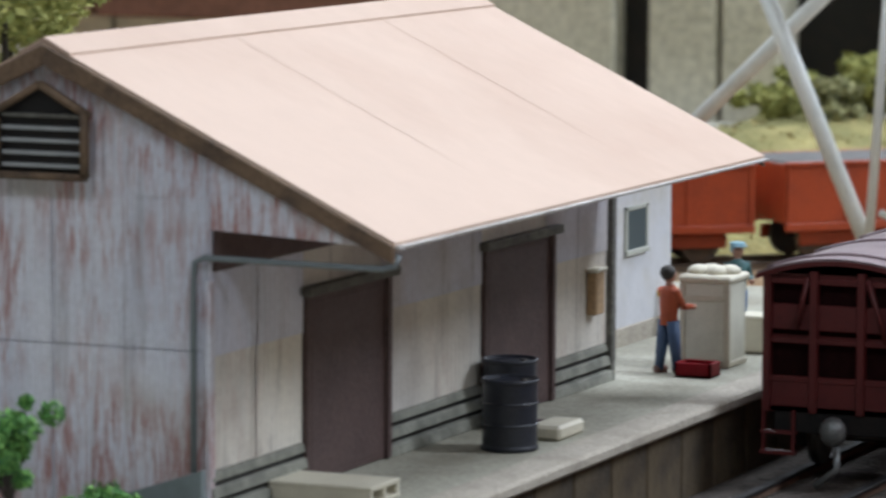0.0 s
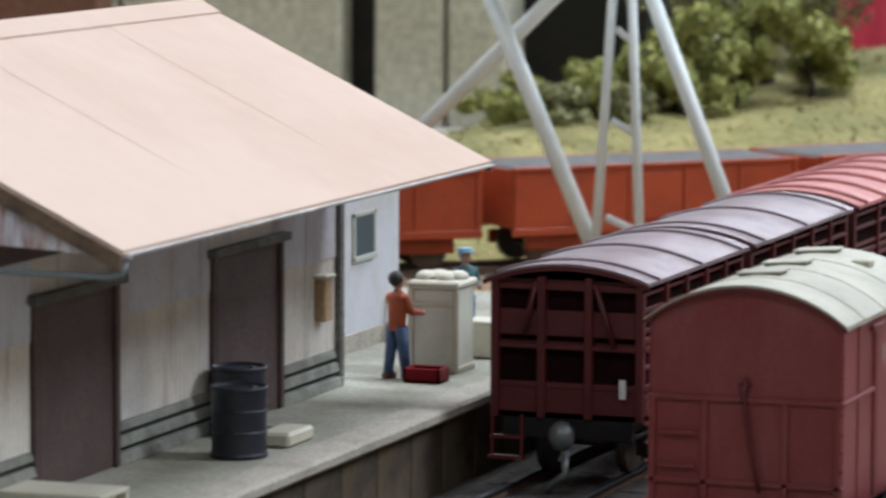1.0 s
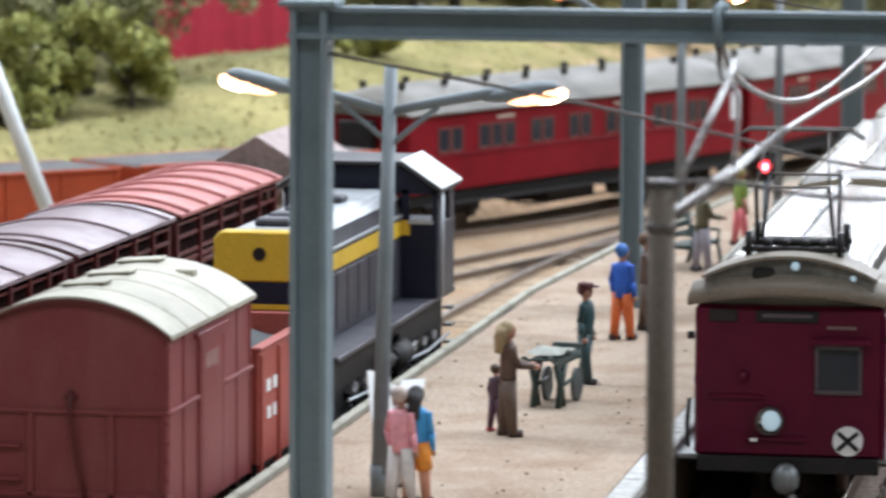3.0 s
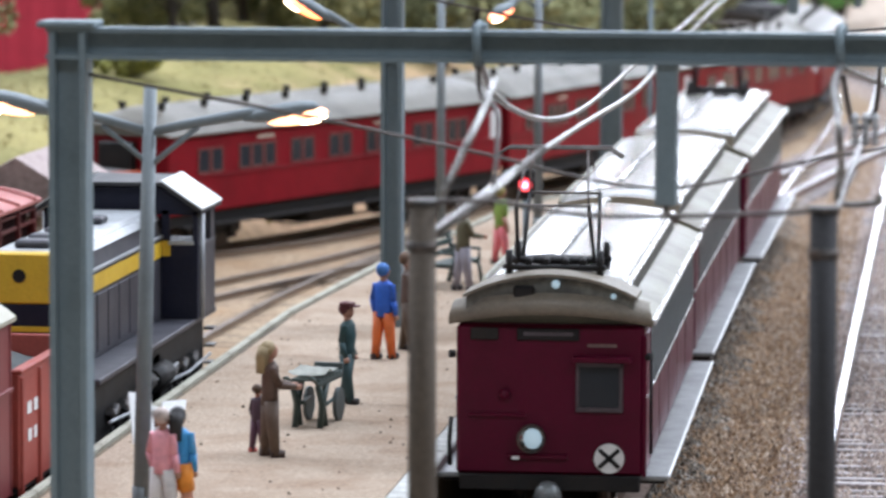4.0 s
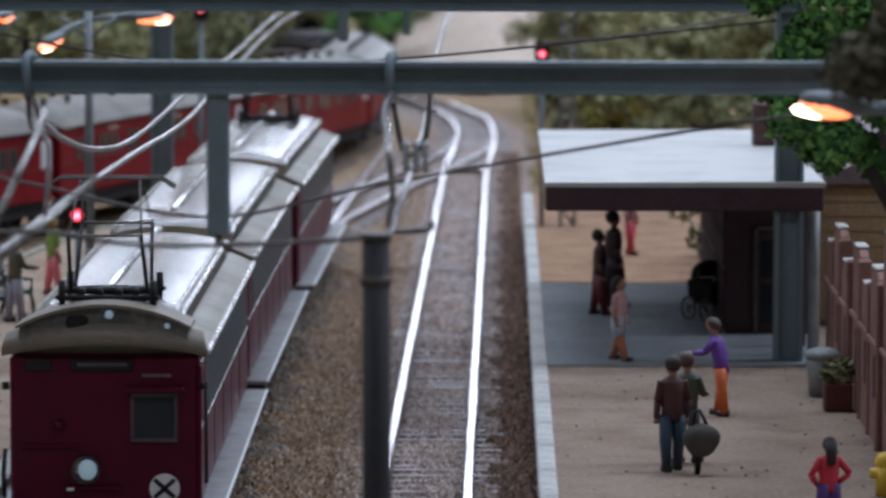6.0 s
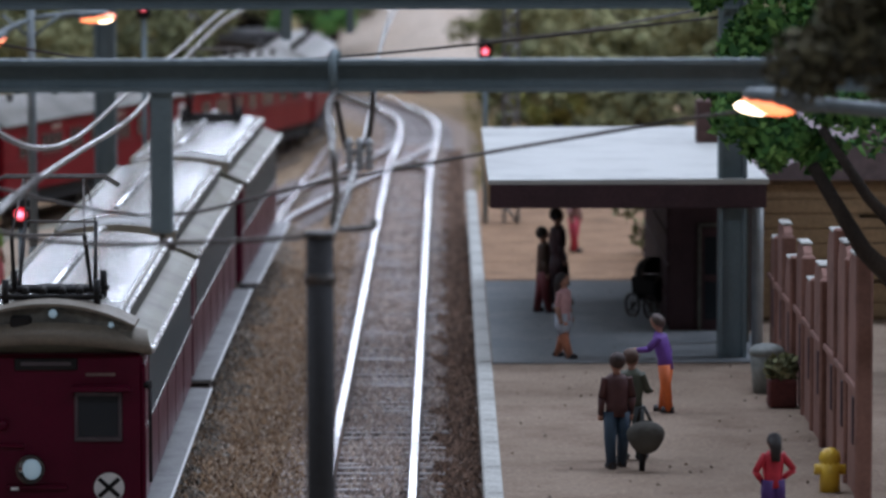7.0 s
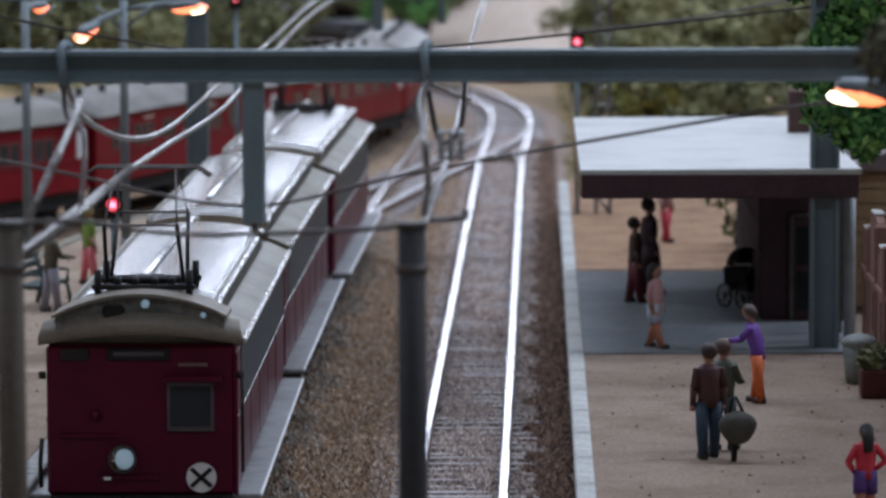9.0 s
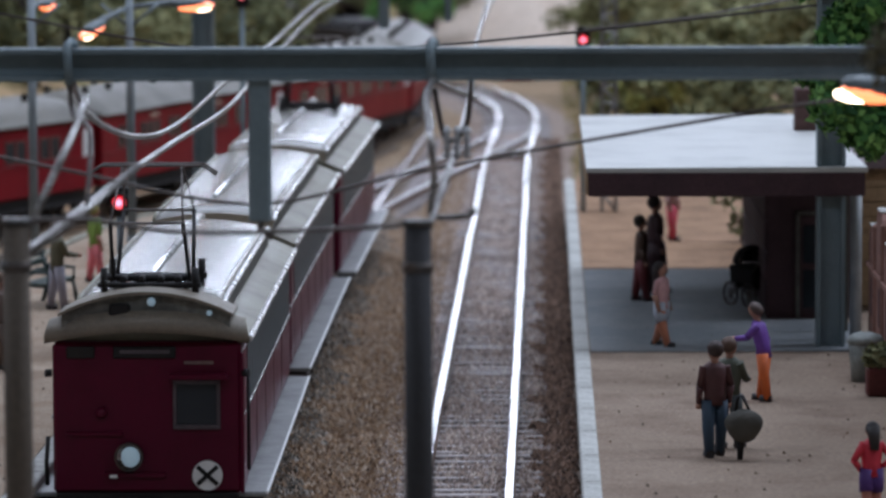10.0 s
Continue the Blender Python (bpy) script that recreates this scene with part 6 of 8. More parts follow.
def drum(m):
    e = thing("steel_drum", m, "dark blue-black steel drum with rolled hoops", "drum", "drums by the shed")
    bm = bmesh.new()
    prof = [(0.44, 0.0), (0.46, 0.02), (0.46, 0.06), (0.44, 0.08), (0.44, 0.1), (0.44, 0.38), (0.44, 0.395), (0.456, 0.405), (0.456, 0.415), (0.44, 0.425), (0.44, 0.44), (0.44, 0.72), (0.44, 0.735), (0.456, 0.745), (0.456, 0.755), (0.44, 0.765), (0.44, 0.78), (0.44, 1.045), (0.44, 1.06), (0.46, 1.08), (0.46, 1.13), (0.42, 1.13), (0.41, 1.08)]
    rings = [[bm.verts.new((r * math.cos(2 * math.pi * k / 24), r * math.sin(2 * math.pi * k / 24), z)) for k in range(24)] for r, z in prof]
    for a, b in zip(rings, rings[1:]):
        for k in range(24):
            bm.faces.new((a[k], a[(k + 1) % 24], b[(k + 1) % 24], b[k])).smooth = True
    bm.faces.new(rings[-1]), bm.faces.new(rings[0][::-1])
    part("barrel", bm, M_DRUM, e)
    part("bung", tube([(0.2, 0.1, 1.07), (0.2, 0.1, 1.12)], 0.06, 8), M_DARK_STEEL, e)
    return e


d1 = drum(at(-24.9, 61.0, 1.2))
copy_thing(d1, at(-25.8, 63.2, 1.2))
crate_base = thing("timber_pallet", at(-25.1, 62.6, 1.2), "brown timber dunnage under the drums", "pallet")
part("slab_block", box(0.1, 0.66, -0.6, 0.5, 0, 0.24, 0.05), M_CREAM, crate_base, "pale concrete block")
part("timber_beam", box(-1.0, 0.3, 0.2, 0.6, 0, 0.16, 0.02), M_MAROON_WOOD, crate_base)

blk = thing("concrete_block", at(-25.37, 55.6, 1.2), "cream hollow block lying on the goods platform", "block")
blk.scale = (1, 1, 0.7)
part("block_base", box(-0.95, 0.72, -0.5, 0.55, 0, 0.08, 0.015), M_CREAM, blk)
part("block_top", box(-0.95, 0.72, -0.5, 0.55, 0.3, 0.4, 0.015), M_CREAM, blk)
for y in (-0.5, -0.02, 0.45):
    part("block_web", box(-0.93, 0.70, y + 0.004, y + 0.096, 0.08, 0.3, 0.0), M_CREAM, blk)
part("block_end", box(-0.948, -0.85, -0.39, 0.44, 0.08, 0.3, 0.0), M_CREAM, blk)


M_CASE = surf("case_pale_cream", (0.68, 0.67, 0.56), (0.56, 0.55, 0.46), 0.5, size=0.9, fine=0.06, wear=0.1)
chest = thing("packing_case", at(-25.33, 71.35, 1.2), "tall cream and grey-green packing case", "crate")
part("case_body", box(-0.5, 0.5, 0, 1.1, 0.06, 1.42, 0.03), M_CASE, chest)
part("case_top", box(-0.57, 0.57, -0.06, 1.16, 1.42, 1.55, 0.04), M_CREAM, chest, "cream lid")
for x in (-0.55, 0.43):
    part("corner_batten", box(x, x + 0.12, -0.05, 0.05, 0, 1.42, 0.015), M_CREAM, chest)
part("case_batten", box(-0.54, 0.54, -0.045, 0.03, 1.12, 1.2, 0.015), M_CREAM, chest)
part("plinth", box(-0.54, 0.54, -0.03, 1.1, 0, 0.1, 0.015), M_CREAM, chest)
for k in range(4):
    part("sack", ball(0.24, (-0.32 + k * 0.2, 0.5 + 0.2 * (k % 2), 1.58), 10, (1, 1.2, 0.5)), M_CREAM, chest, "rounded cream sack on the lid")
chest.scale = (0.88, 0.88, 1.07)
tray = thing("red_tray", at(-25.05, 70.2, 1.2), "small dark red tray on the platform", "tray")
part("tray_body", boxes([(-0.45, 0.45, -0.3, 0.3, 0, 0.06), (-0.45, -0.38, -0.3, 0.3, 0, 0.32), (0.38, 0.45, -0.3, 0.3, 0, 0.32), (-0.45, 0.45, -0.3, -0.23, 0, 0.32), (-0.45, 0.45, 0.23, 0.3, 0, 0.32)], 0.012), M_COACH, tray)
tray.scale = (0.75, 0.9, 0.8)
sm = thing("packing_case_small", at(-25.15, 73.5, 1.2), "small cream box beside the packing case", "crate")
part("box_body", box(-0.5, 0.5, 0, 0.8, 0, 0.75, 0.04), M_CREAM, sm)
part("box_lid", box(-0.54, 0.54, -0.04, 0.84, 0.72, 0.82, 0.02), M_CREAM, sm)
sm.scale = (0.62, 0.8, 0.85)


# ---- rolling stock in place ----
stock_wagon(at(-21.6, 67.66), 6.2, "dark brown livestock wagon with open slatted decks and mauve-grey roof", M_WAGON_ROOF, 3)
stock_wagon(at(-21.6, 74.5), 7.2, "dark brown livestock wagon with slatted sides and worn mauve roof", M_WAGON_ROOF, 3)
stock_wagon(at(-21.6, 82.4), 9.2, "brown livestock wagon with a ribbed red roof", M_RIB_ROOF, 6)
louvre_van(at(-16.37, 59.96))
open_wagon(at(-16.35, 66.1))
diesel(at(-16.35, 72.7))

suburban_car(at(-6.57, 68.86, 0, 0.6), 15.8, "maroon suburban electric carriage with buff hood and raised pantograph", True, 0.75)
suburban_car(at(-6.8, 85.75, 0, 0.1), 18.9, "maroon suburban electric carriage with pale roof")
suburban_car(at(-6.74, 105.7, 0, -0.4), 18.6, "maroon suburban electric carriage with pantograph at its far end", False, 12.6)

# the long red train on the far line
def between(d0, L):
    a, _ = along(T_FAR, d0)
    b, _ = along(T_FAR, d0 + L)
    return Matrix.Translation(a * U) @ pose(0, 0, 0, 0, 0, math.degrees(math.atan2(-(b - a).x, (b - a).y)))


# open wagons behind the yard, coaches along the platform, the engine ahead on the far curve
d = 44.9
for k in range(3):
    mineral_wagon(between(d, 8.2), 8.2, "orange-red bogie open wagon with grey load")
    d += 8.75
for k in range(4):
    coach(between(d, 19.2), 19.2, "red wooden passenger coach with arched grey roof", lamp_panel=True)
    d += 19.85
steam_loco(between(d, 23.4))


# ---- gantries, lamps, wires ----
def h_post(parent, name, x, y, z0, z1, w=0.52, dep=0.5, t=0.09):
    a, b, c, d = x - w / 2, x + w / 2, y - dep / 2, y + dep / 2
    sec = [(a, c), (a + t, c), (a + t, y - t / 2), (b - t, y - t / 2), (b - t, c), (b, c), (b, d), (b - t, d), (b - t, y + t / 2), (a + t, y + t / 2), (a + t, d), (a, d)]
    return part(name, slab(sec, z0, z1), M_GANTRY, parent)


def h_beam(parent, x0, x1, y, z0, z1, dep=0.46, t=0.07):
    c, d = -dep / 2, dep / 2
    sec = [(c, z0), (d, z0), (d, z0 + t), (t / 2, z0 + t), (t / 2, z1 - t), (d, z1 - t), (d, z1), (c, z1), (c, z1 - t), (-t / 2, z1 - t), (-t / 2, z0 + t), (c, z0 + t)]
    bm = prism(sec, 0, x1 - x0)
    bmesh.ops.transform(bm, matrix=Matrix.Translation((x0, y, 0)) @ Matrix.Rotation(-math.pi / 2, 4, "Z"), verts=bm.verts)
    return part("cross_beam", bm, M_GANTRY, parent)


g1 = thing("overhead_gantry", Matrix.Identity(4), "grey-green steel gantry spanning the tracks", "gantry", "overhead gantries")
h_post(g1, "post", -12.1, 57, 1.0, 8.9)
h_post(g1, "post", 6.9, 57, 1.0, 8.9)
h_beam(g1, -12.4, 7.2, 57, 8.42, 8.86)
part("post_cap", box(-12.5, -11.7, 56.65, 57.35, 8.86, 8.95, 0.02), M_GANTRY, g1)
part("dropper", box(-4.02, -3.72, 56.85, 57.15, 6.5, 8.45, 0.03), M_GANTRY, g1, "hanging drop bracket")
part("dropper_tip", tube([(-3.87, 57, 6.55), (-3.87, 57, 6.4), (-3.7, 57, 6.28)], 0.05, 6), M_WIRE_DARK, g1)
for x in (-6.42, -1.52):
    part("hook_clamp", tube([(x, 56.7, 8.38), (x - 0.03, 56.7, 8.9), (x, 57.0, 8.95), (x + 0.02, 57.3, 8.9)], 0.06, 6), M_GANTRY, g1)
g2 = thing("overhead_gantry", Matrix.Identity(4), "grey-green steel gantry by the waiting room", "gantry", "overhead gantries")
h_post(g2, "post", -11.83, 88.5, 1.0, 8.85, 0.45, 0.5)
h_post(g2, "post", 6.0, 88.5, 1.0, 8.85, 0.6, 0.5)
h_beam(g2, -12.1, 6.3, 88.5, 8.45, 8.85)
g3 = thing("overhead_gantry", Matrix.Identity(4), "far grey gantry over the track junction", "gantry", "overhead gantries")
h_post(g3, "post", -9.9, 122, -0.5, 8.9, 0.62, 0.5)
M_LATTICE = surf("weathered_galvanised", (0.36, 0.36, 0.35), (0.15, 0.145, 0.14), 0.5, 0.3, size=0.35, fine=0.06, lo=0.4, hi=0.65)
for dx, dy in ((-0.2, -0.2), (0.2, -0.2), (-0.2, 0.2), (0.2, 0.2)):
    part("mast_angle", box(1.85 + dx - 0.05, 1.85 + dx + 0.05, 122 + dy - 0.05, 122 + dy + 0.05, 1.0, 8.9, 0.01), M_LATTICE, g3, "pale galvanised corner angle")
for k in range(15):
    z0, z1 = 1.1 + 0.52 * k, 1.62 + 0.52 * k
    for yy in (121.78, 122.22):
        part("lacing_bar", tube([(1.66, yy, z0 if k % 2 else z1), (2.04, yy, z1 if k % 2 else z0)], 0.045, 4), M_LATTICE, g3)
    part("lacing_plate", box(1.62, 2.08, 121.76, 122.24, z1 - 0.03, z1 + 0.03, 0.0), M_LATTICE, g3)
h_beam(g3, -10.1, 2.1, 122, 8.5, 8.9)
part("dropper", box(-4.8, -4.5, 121.9, 122.1, 6.4, 8.5, 0.02), M_GANTRY, g3)
part("dropper", box(-2.9, -2.7, 121.9, 122.1, 6.6, 8.5, 0.02), M_GANTRY, g3)


def lamp_head(parent, hub, tip, hot):
    """A swan-neck arm that swells into a long lamp head, lit below."""
    hub, tip = Vector(hub), Vector(tip)
    d = tip - hub
    n = d.normalized()
    far = 0.55 if d.length < 3 else 1 - 1.15 / d.length
    step_ = (1 - far) / 0.45
    a = part("lamp_arm", tube([hub, hub + d * 0.25 + Vector((0, 0, 0.04)), hub + d * 0.6 + Vector((0, 0, 0.06)), hub + d * (1 - 0.25 * step_)], 0.07, 8, 0.10), M_LAMP_POST, parent)
    bm = bmesh.new()
    pts = [hub + d * (1 - (1 - s) * step_) for s in (0.55, 0.62, 0.7, 0.8, 0.9, 0.97, 1.0)]
    rad = (0.06, 0.13, 0.17, 0.19, 0.18, 0.13, 0.04)
    side = n.cross(Vector((0, 0, 1))).normalized()
    up = side.cross(n)
    rings = [[bm.verts.new(p + side * r * math.cos(q) + up * r * 0.75 * math.sin(q)) for q in (2 * math.pi * k / 12 for k in range(12))] for p, r in zip(pts, rad)]
    for x, y in zip(rings, rings[1:]):
        for k in range(12):
            bm.faces.new((x[k], x[(k + 1) % 12], y[(k + 1) % 12], y[k])).smooth = True
    bm.faces.new(rings[0][::-1]), bm.faces.new(rings[-1])
    bmesh.ops.recalc_face_normals(bm, faces=bm.faces)
    head = part("lamp_head", bm, M_LAMP_POST, parent, "tapered grey lamp head")
    bm = ball(1, (0, 0, 0), 12, (0.18, 0.48 if d.length < 3 else 0.36, 0.13))
    rot = (n.to_track_quat("Y", "Z")).to_matrix().to_4x4()
    bmesh.ops.transform(bm, matrix=Matrix.Translation(hub + d * (1 - 0.14 * step_) - up * 0.09) @ rot, verts=bm.verts)
    part("lamp_glow", bm, M_LAMP_HOT if hot else M_LAMP_ORANGE, head, "glowing orange lens")
    bm = ball(1, (0, 0, 0), 10, (0.12, 0.26, 0.08))
    bmesh.ops.transform(bm, matrix=Matrix.Translation(hub + d * (1 - 0.07 * step_) - up * 0.155) @ rot, verts=bm.verts)
    part("bulb", bm, M_BULB, head, "white-hot bulb")


def street_lamp(x, y, z0, z1, tips, label, hot=True, lean=0.0):
    e = thing("platform_lamp", Matrix.Identity(4), label, "lamp", "platform lamps")
    part("lamp_post", tube([(x + lean, y, z0), (x, y, z1)], 0.13, 10, 0.10), M_LAMP_POST, e)
    part("base_collar", tube([(x + lean, y, z0), (x + lean, y, z0 + 0.5)], 0.135, 10), M_LAMP_POST, e)
    for (tx, ty, tz) in tips:
        hub = (x + lean * 0.1, y, z1 - 0.7)
        lamp_head(e, hub, (tx, ty, tz), hot)
        s = 1 if tx > x else -1
        part("brace", tube([(x, y, z1 - 1.2), (x + s * 0.75, y, z1 - 0.6)], 0.045, 6), M_LAMP_POST, e)
    return e


street_lamp(-12.1, 62.8, 1.08, 7.7, ((-14.66, 62.8, 7.55), (-9.5, 62.8, 7.42)), "twin-armed grey platform lamp, both heads lit", True, -0.17)
street_lamp(-10.75, 109, 1.08, 8.2, ((-11.75, 107.5, 6.95), (-8.8, 109.5, 7.62)), "tall twin-armed platform lamp with glowing orange heads", False)
street_lamp(-13.3, 109.0, -0.4, 8.2, ((-13.05, 111, 7.6), ), "single-armed yard lamp with a lit orange head", False)
e = thing("platform_lamp", Matrix.Identity(4), "grey platform lamp with one orange-lit head near the fence", "lamp", "platform lamps")
part("lamp_post", tube([(8.6, 54, 1.05), (8.6, 54, 7.9)], 0.13, 10, 0.10), M_LAMP_POST, e)
lamp_head(e, (8.6, 54, 7.83), (3.79, 54, 8.54), False)
e = thing("platform_lamp", Matrix.Identity(4), "swan-neck lamp fixed to a gantry post, its orange head lit", "lamp", "platform lamps")
part("clamp", box(-12.14, -11.52, 88.15, 88.85, 6.85, 7.1, 0.03), M_LAMP_POST, e)
lamp_head(e, (-12.0, 88.3, 7.0), (-13.95, 88.3, 8.1), False)


# ---- wooden anchor masts and overhead wires ----
def mast(x, y, z1, label, wood):
    e = thing("wooden_mast", Matrix.Identity(4), label, "mast", "anchor masts")
    part("pole", tube([(x, y, -0.5), (x + 0.01, y, 3.5), (x, y, z1)], 0.19, 14, 0.17), wood, e)
    part("steel_band", tube([(x, y, z1 - 0.62), (x, y, z1 - 0.5)], 0.195, 14), M_DARK_STEEL, e)
    part("steel_band", tube([(x, y, z1 - 0.06), (x, y, z1 + 0.02)], 0.19, 14), M_DARK_STEEL, e)
    return e


mast(-6.45, 51, 7.05, "dark weathered wooden mast that anchors the wires", M_POLE)
mast(-1.55, 51, 7.03, "wooden mast beside the running rails, near-black for its shaded side", M_POLE_SHADED)


def wire(name, pts, r, material, label, smooth_it=True):
    P = spline(pts, 8) if smooth_it else pts
    return tagged(part(name, tube(P, r, 7), material), label, "wire", "overhead wires")


wire("contact_wire", [(-6.4, 51.2, 6.6), (-5.98, 58, 6.93), (-5.85, 66, 6.95), (-5.8, 76, 6.85), (-6.35, 92, 6.55), (-6.9, 130, 6.65), (-6.4, 165, 6.7), (-7.5, 200, 6.8)], 0.05, M_WIRE, "bright contact wire over the electric train's track")
wire("messenger_wire", [(-6.41, 57, 8.42), (-6.5, 60, 7.75), (-6.35, 65, 7.12), (-6.3, 72, 6.86), (-6.6, 88, 6.79), (-6.7, 105, 6.85), (-6.9, 130, 6.99), (-6.4, 165, 7.5), (-7.5, 200, 7.6)], 0.045, M_WIRE, "sagging silver messenger wire")
wire("contact_wire", [(-1.5, 51.2, 6.7), (-1.2, 60, 7.52), (-1.43, 80, 7.06), (-1.65, 100, 6.89), (-1.62, 130, 6.89), (-1.2, 165, 6.9), (-2, 195, 6.9)], 0.045, M_WIRE, "bright contact wire over the clear track")
wire("messenger_wire", [(-1.5, 57, 8.4), (-1.05, 62, 7.9), (-1.3, 75, 7.3), (-1.6, 100, 7.1), (-1.6, 130, 7.3), (-1.2, 165, 7.5)], 0.035, M_WIRE, "thin messenger wire over the clear track")
wire("cross_cable", [(-11.85, 57.0, 8.21), (-8.63, 57, 7.63), (-6.49, 57, 7.2), (-4.0, 57, 6.74), (-1.72, 57, 7.18), (1.84, 57, 7.81), (4.2, 56, 8.22), (8.5, 54, 8.6)], 0.025, M_WIRE_DARK, "dark cable slung across the tracks")
wire("cross_cable", [(-6.4, 51, 7.04), (-5.53, 51, 7.05), (-4.7, 51, 6.92), (-3.74, 51, 6.89), (-2.22, 51, 6.95), (-1.6, 51, 7.0)], 0.03, M_WIRE_DARK, "thin dark cable between the two masts")
wire("strut_bar", [(-6.4, 51.2, 6.75), (-5.85, 52.5, 8.1), (-5.9, 54, 8.35)], 0.05, M_WIRE, "pale steel strut from the mast to the gantry", False)
wire("strut_bar", [(-6.3, 51.2, 6.6), (-5.78, 51.8, 7.0), (-5.1, 52.6, 7.6)], 0.045, M_WIRE, "pale steel strut at the mast head", False)
wire("hanger_rod", [(-6.41, 56.7, 8.45), (-6.35, 56.5, 8.0), (-5.85, 54, 7.9), (-5.8, 53, 6.98)], 0.035, M_WIRE_DARK, "dark bent hanger rod under the gantry")
wire("registration_arm", [(-1.5, 56.7, 8.45), (-1.56, 55, 8.3), (-1.45, 53, 7.95), (-1.4, 53, 7.35), (-1.42, 53, 6.93), (-0.95, 53, 6.93), (-0.93, 53, 7.02)], 0.045, M_WIRE, "bent grey registration arm over the clear track")
wire("registration_arm", [(-1.5, 57, 8.3), (-1.34, 57, 7.62), (-1.07, 57, 7.8), (-1.0, 57, 8.45)], 0.04, M_WIRE_DARK, "dark wire loop hanging from the gantry")
for k in range(3):
    ins = thing("insulator", at(-1.28 + 0.13 * k, 55, 7.5), "small ribbed grey insulator on the registration arm", "insulator", "insulators")
    bm = tube([(0, 0, 0), (0, 0, 0.42)], 0.035, 8)
    for z in (0.05, 0.15, 0.25, 0.35):
        add_tube(bm, [(0, 0, z - 0.02), (0, 0, z + 0.02)], 0.06, 8)
    part("body", bm, M_SILVER, ins)
wire("cross_cable", [(1.1, 118, 6.55), (3.5, 104, 7.4), (6.0, 89, 8.55)], 0.03, M_WIRE_DARK, "dark cable rising to the near gantry post")
wire("cross_cable", [(-11.8, 88.5, 8.2), (-6.5, 88.5, 7.3), (-1.6, 88.5, 7.5), (6.0, 88.5, 8.3)], 0.028, M_WIRE_DARK, "thin dark span wire at the second gantry")


def signal(x, y, z0, z, label, r=0.2, side=0.0):
    e = thing("colour_light_signal", Matrix.Identity(4), label, "signal", "signals")
    part("signal_post", tube([(x, y + 0.15, z0), (x, y + 0.15, z)], 0.07, 8), M_GANTRY, e)
    part("signal_head", box(x - 0.2 + side, x + 0.2 + side, y, y + 0.25, z - 0.3, z + 0.35, 0.04), M_BLACK, e, "black signal case")
    part("signal_lens", ball(r, (x + side, y - 0.02, z), 12, (1, 0.5, 1)), M_SIGNAL_RED, e, "glowing red lens")
    part("signal_bulb", ball(r * 0.5, (x + side, y - 0.06 - r * 0.25, z), 10, (1, 0.6, 1)), M_SIGNAL_CORE, e, "hot pink core of the lamp")
    bm = bmesh.new()
    for k in range(7):
        a = math.pi * k / 6
        b = math.pi * (k + 1) / 6
        if k < 6:
            q = [bm.verts.new((x + side + 0.24 * math.cos(p), yy, z + 0.24 * math.sin(p))) for p in (a, b) for yy in (y + 0.02, y - 0.25)]
            bm.faces.new((q[0], q[1], q[3], q[2]))
    bmesh.ops.solidify(bm, geom=bm.faces[:], thickness=0.03)
    part("signal_hood", bm, M_BLACK, e)
    return e


signal(-9.35, 92, 1.08, 3.85, "black signal glowing red at the platform end", 0.15)
signal(1.1, 121.6, 1.0, 6.08, "hooded signal showing red by the far mast", 0.12)
signal(-8.75, 121.6, -0.5, 7.35, "small red signal high on a post", 0.1)


# ---- station on the east platform ----
st = thing("waiting_room", Matrix.Identity(4), "dark maroon timber waiting room with a pale flat canopy", "station building")
can = part("canopy", prism([(0.86, 4.78), (6.75, 4.78), (6.75, 4.9), (0.86, 4.88)], 88.1, 105.8, 0.01), M_CANOPY, st, "white painted canopy roof")
part("fascia", box(0.9, 6.7, 88.12, 88.24, 4.28, 4.79, 0.02), M_MAROON_WOOD, st, "dark maroon fascia board")
part("fascia", box(0.9, 6.7, 105.6, 105.72, 4.28, 4.79, 0.02), M_MAROON_WOOD, st)
part("fascia", box(0.86, 0.95, 88.24, 105.6, 4.3, 4.78, 0.02), M_TAN, st, "brown side board")
part("front_wall", box(4.95, 6.8, 93.6, 93.75, 1.08, 4.78, 0.02), M_MAROON_WOOD, st)
part("side_wall", box(4.95, 5.1, 93.75, 104.5, 1.08, 4.78, 0.02), M_MAROON_WOOD, st)
part("side_wall", box(6.68, 6.8, 93.75, 104.35, 1.08, 4.78, 0.02), M_MAROON_WOOD, st)
part("back_wall", box(5.1, 6.8, 104.35, 104.5, 1.08, 4.78, 0.02), M_MAROON_WOOD, st)
dr = part("door", box(5.65, 6.25, 93.52, 93.62, 1.1, 3.4, 0.02), M_MAROON_WOOD, st, "panelled door with pale glazing bars")
for z in (1.35, 2.35):
    part("door_pane", box(5.74, 6.16, 93.49, 93.53, z, z + 0.85, 0.0), M_GLASS, dr)
part("door_frame", boxes([(5.58, 5.66, 93.48, 93.6, 1.1, 3.5), (6.24, 6.32, 93.48, 93.6, 1.1, 3.5)], 0.01), M_TIMBER_GREY, dr)
part("door_frame", box(5.58, 6.32, 93.48, 93.6, 3.42, 3.5, 0.01), M_TIMBER_GREY, dr)
wn = part("window", box(6.4, 6.66, 93.52, 93.62, 2.1, 3.5, 0.0), M_GLASS, st)
for k in range(2):
    part("glazing_bar", tube([(6.4 + 0.13 * k, 93.5, 2.08), (6.4 + 0.13 * k, 93.5, 3.52)], 0.02, 5), M_TIMBER_GREY, wn)
for k in range(5):
    part("weather_board", box(4.9, 5.0, 93.7, 104.5, 1.2 + 0.7 * k, 1.85 + 0.7 * k, 0.02), M_MAROON_WOOD, st)
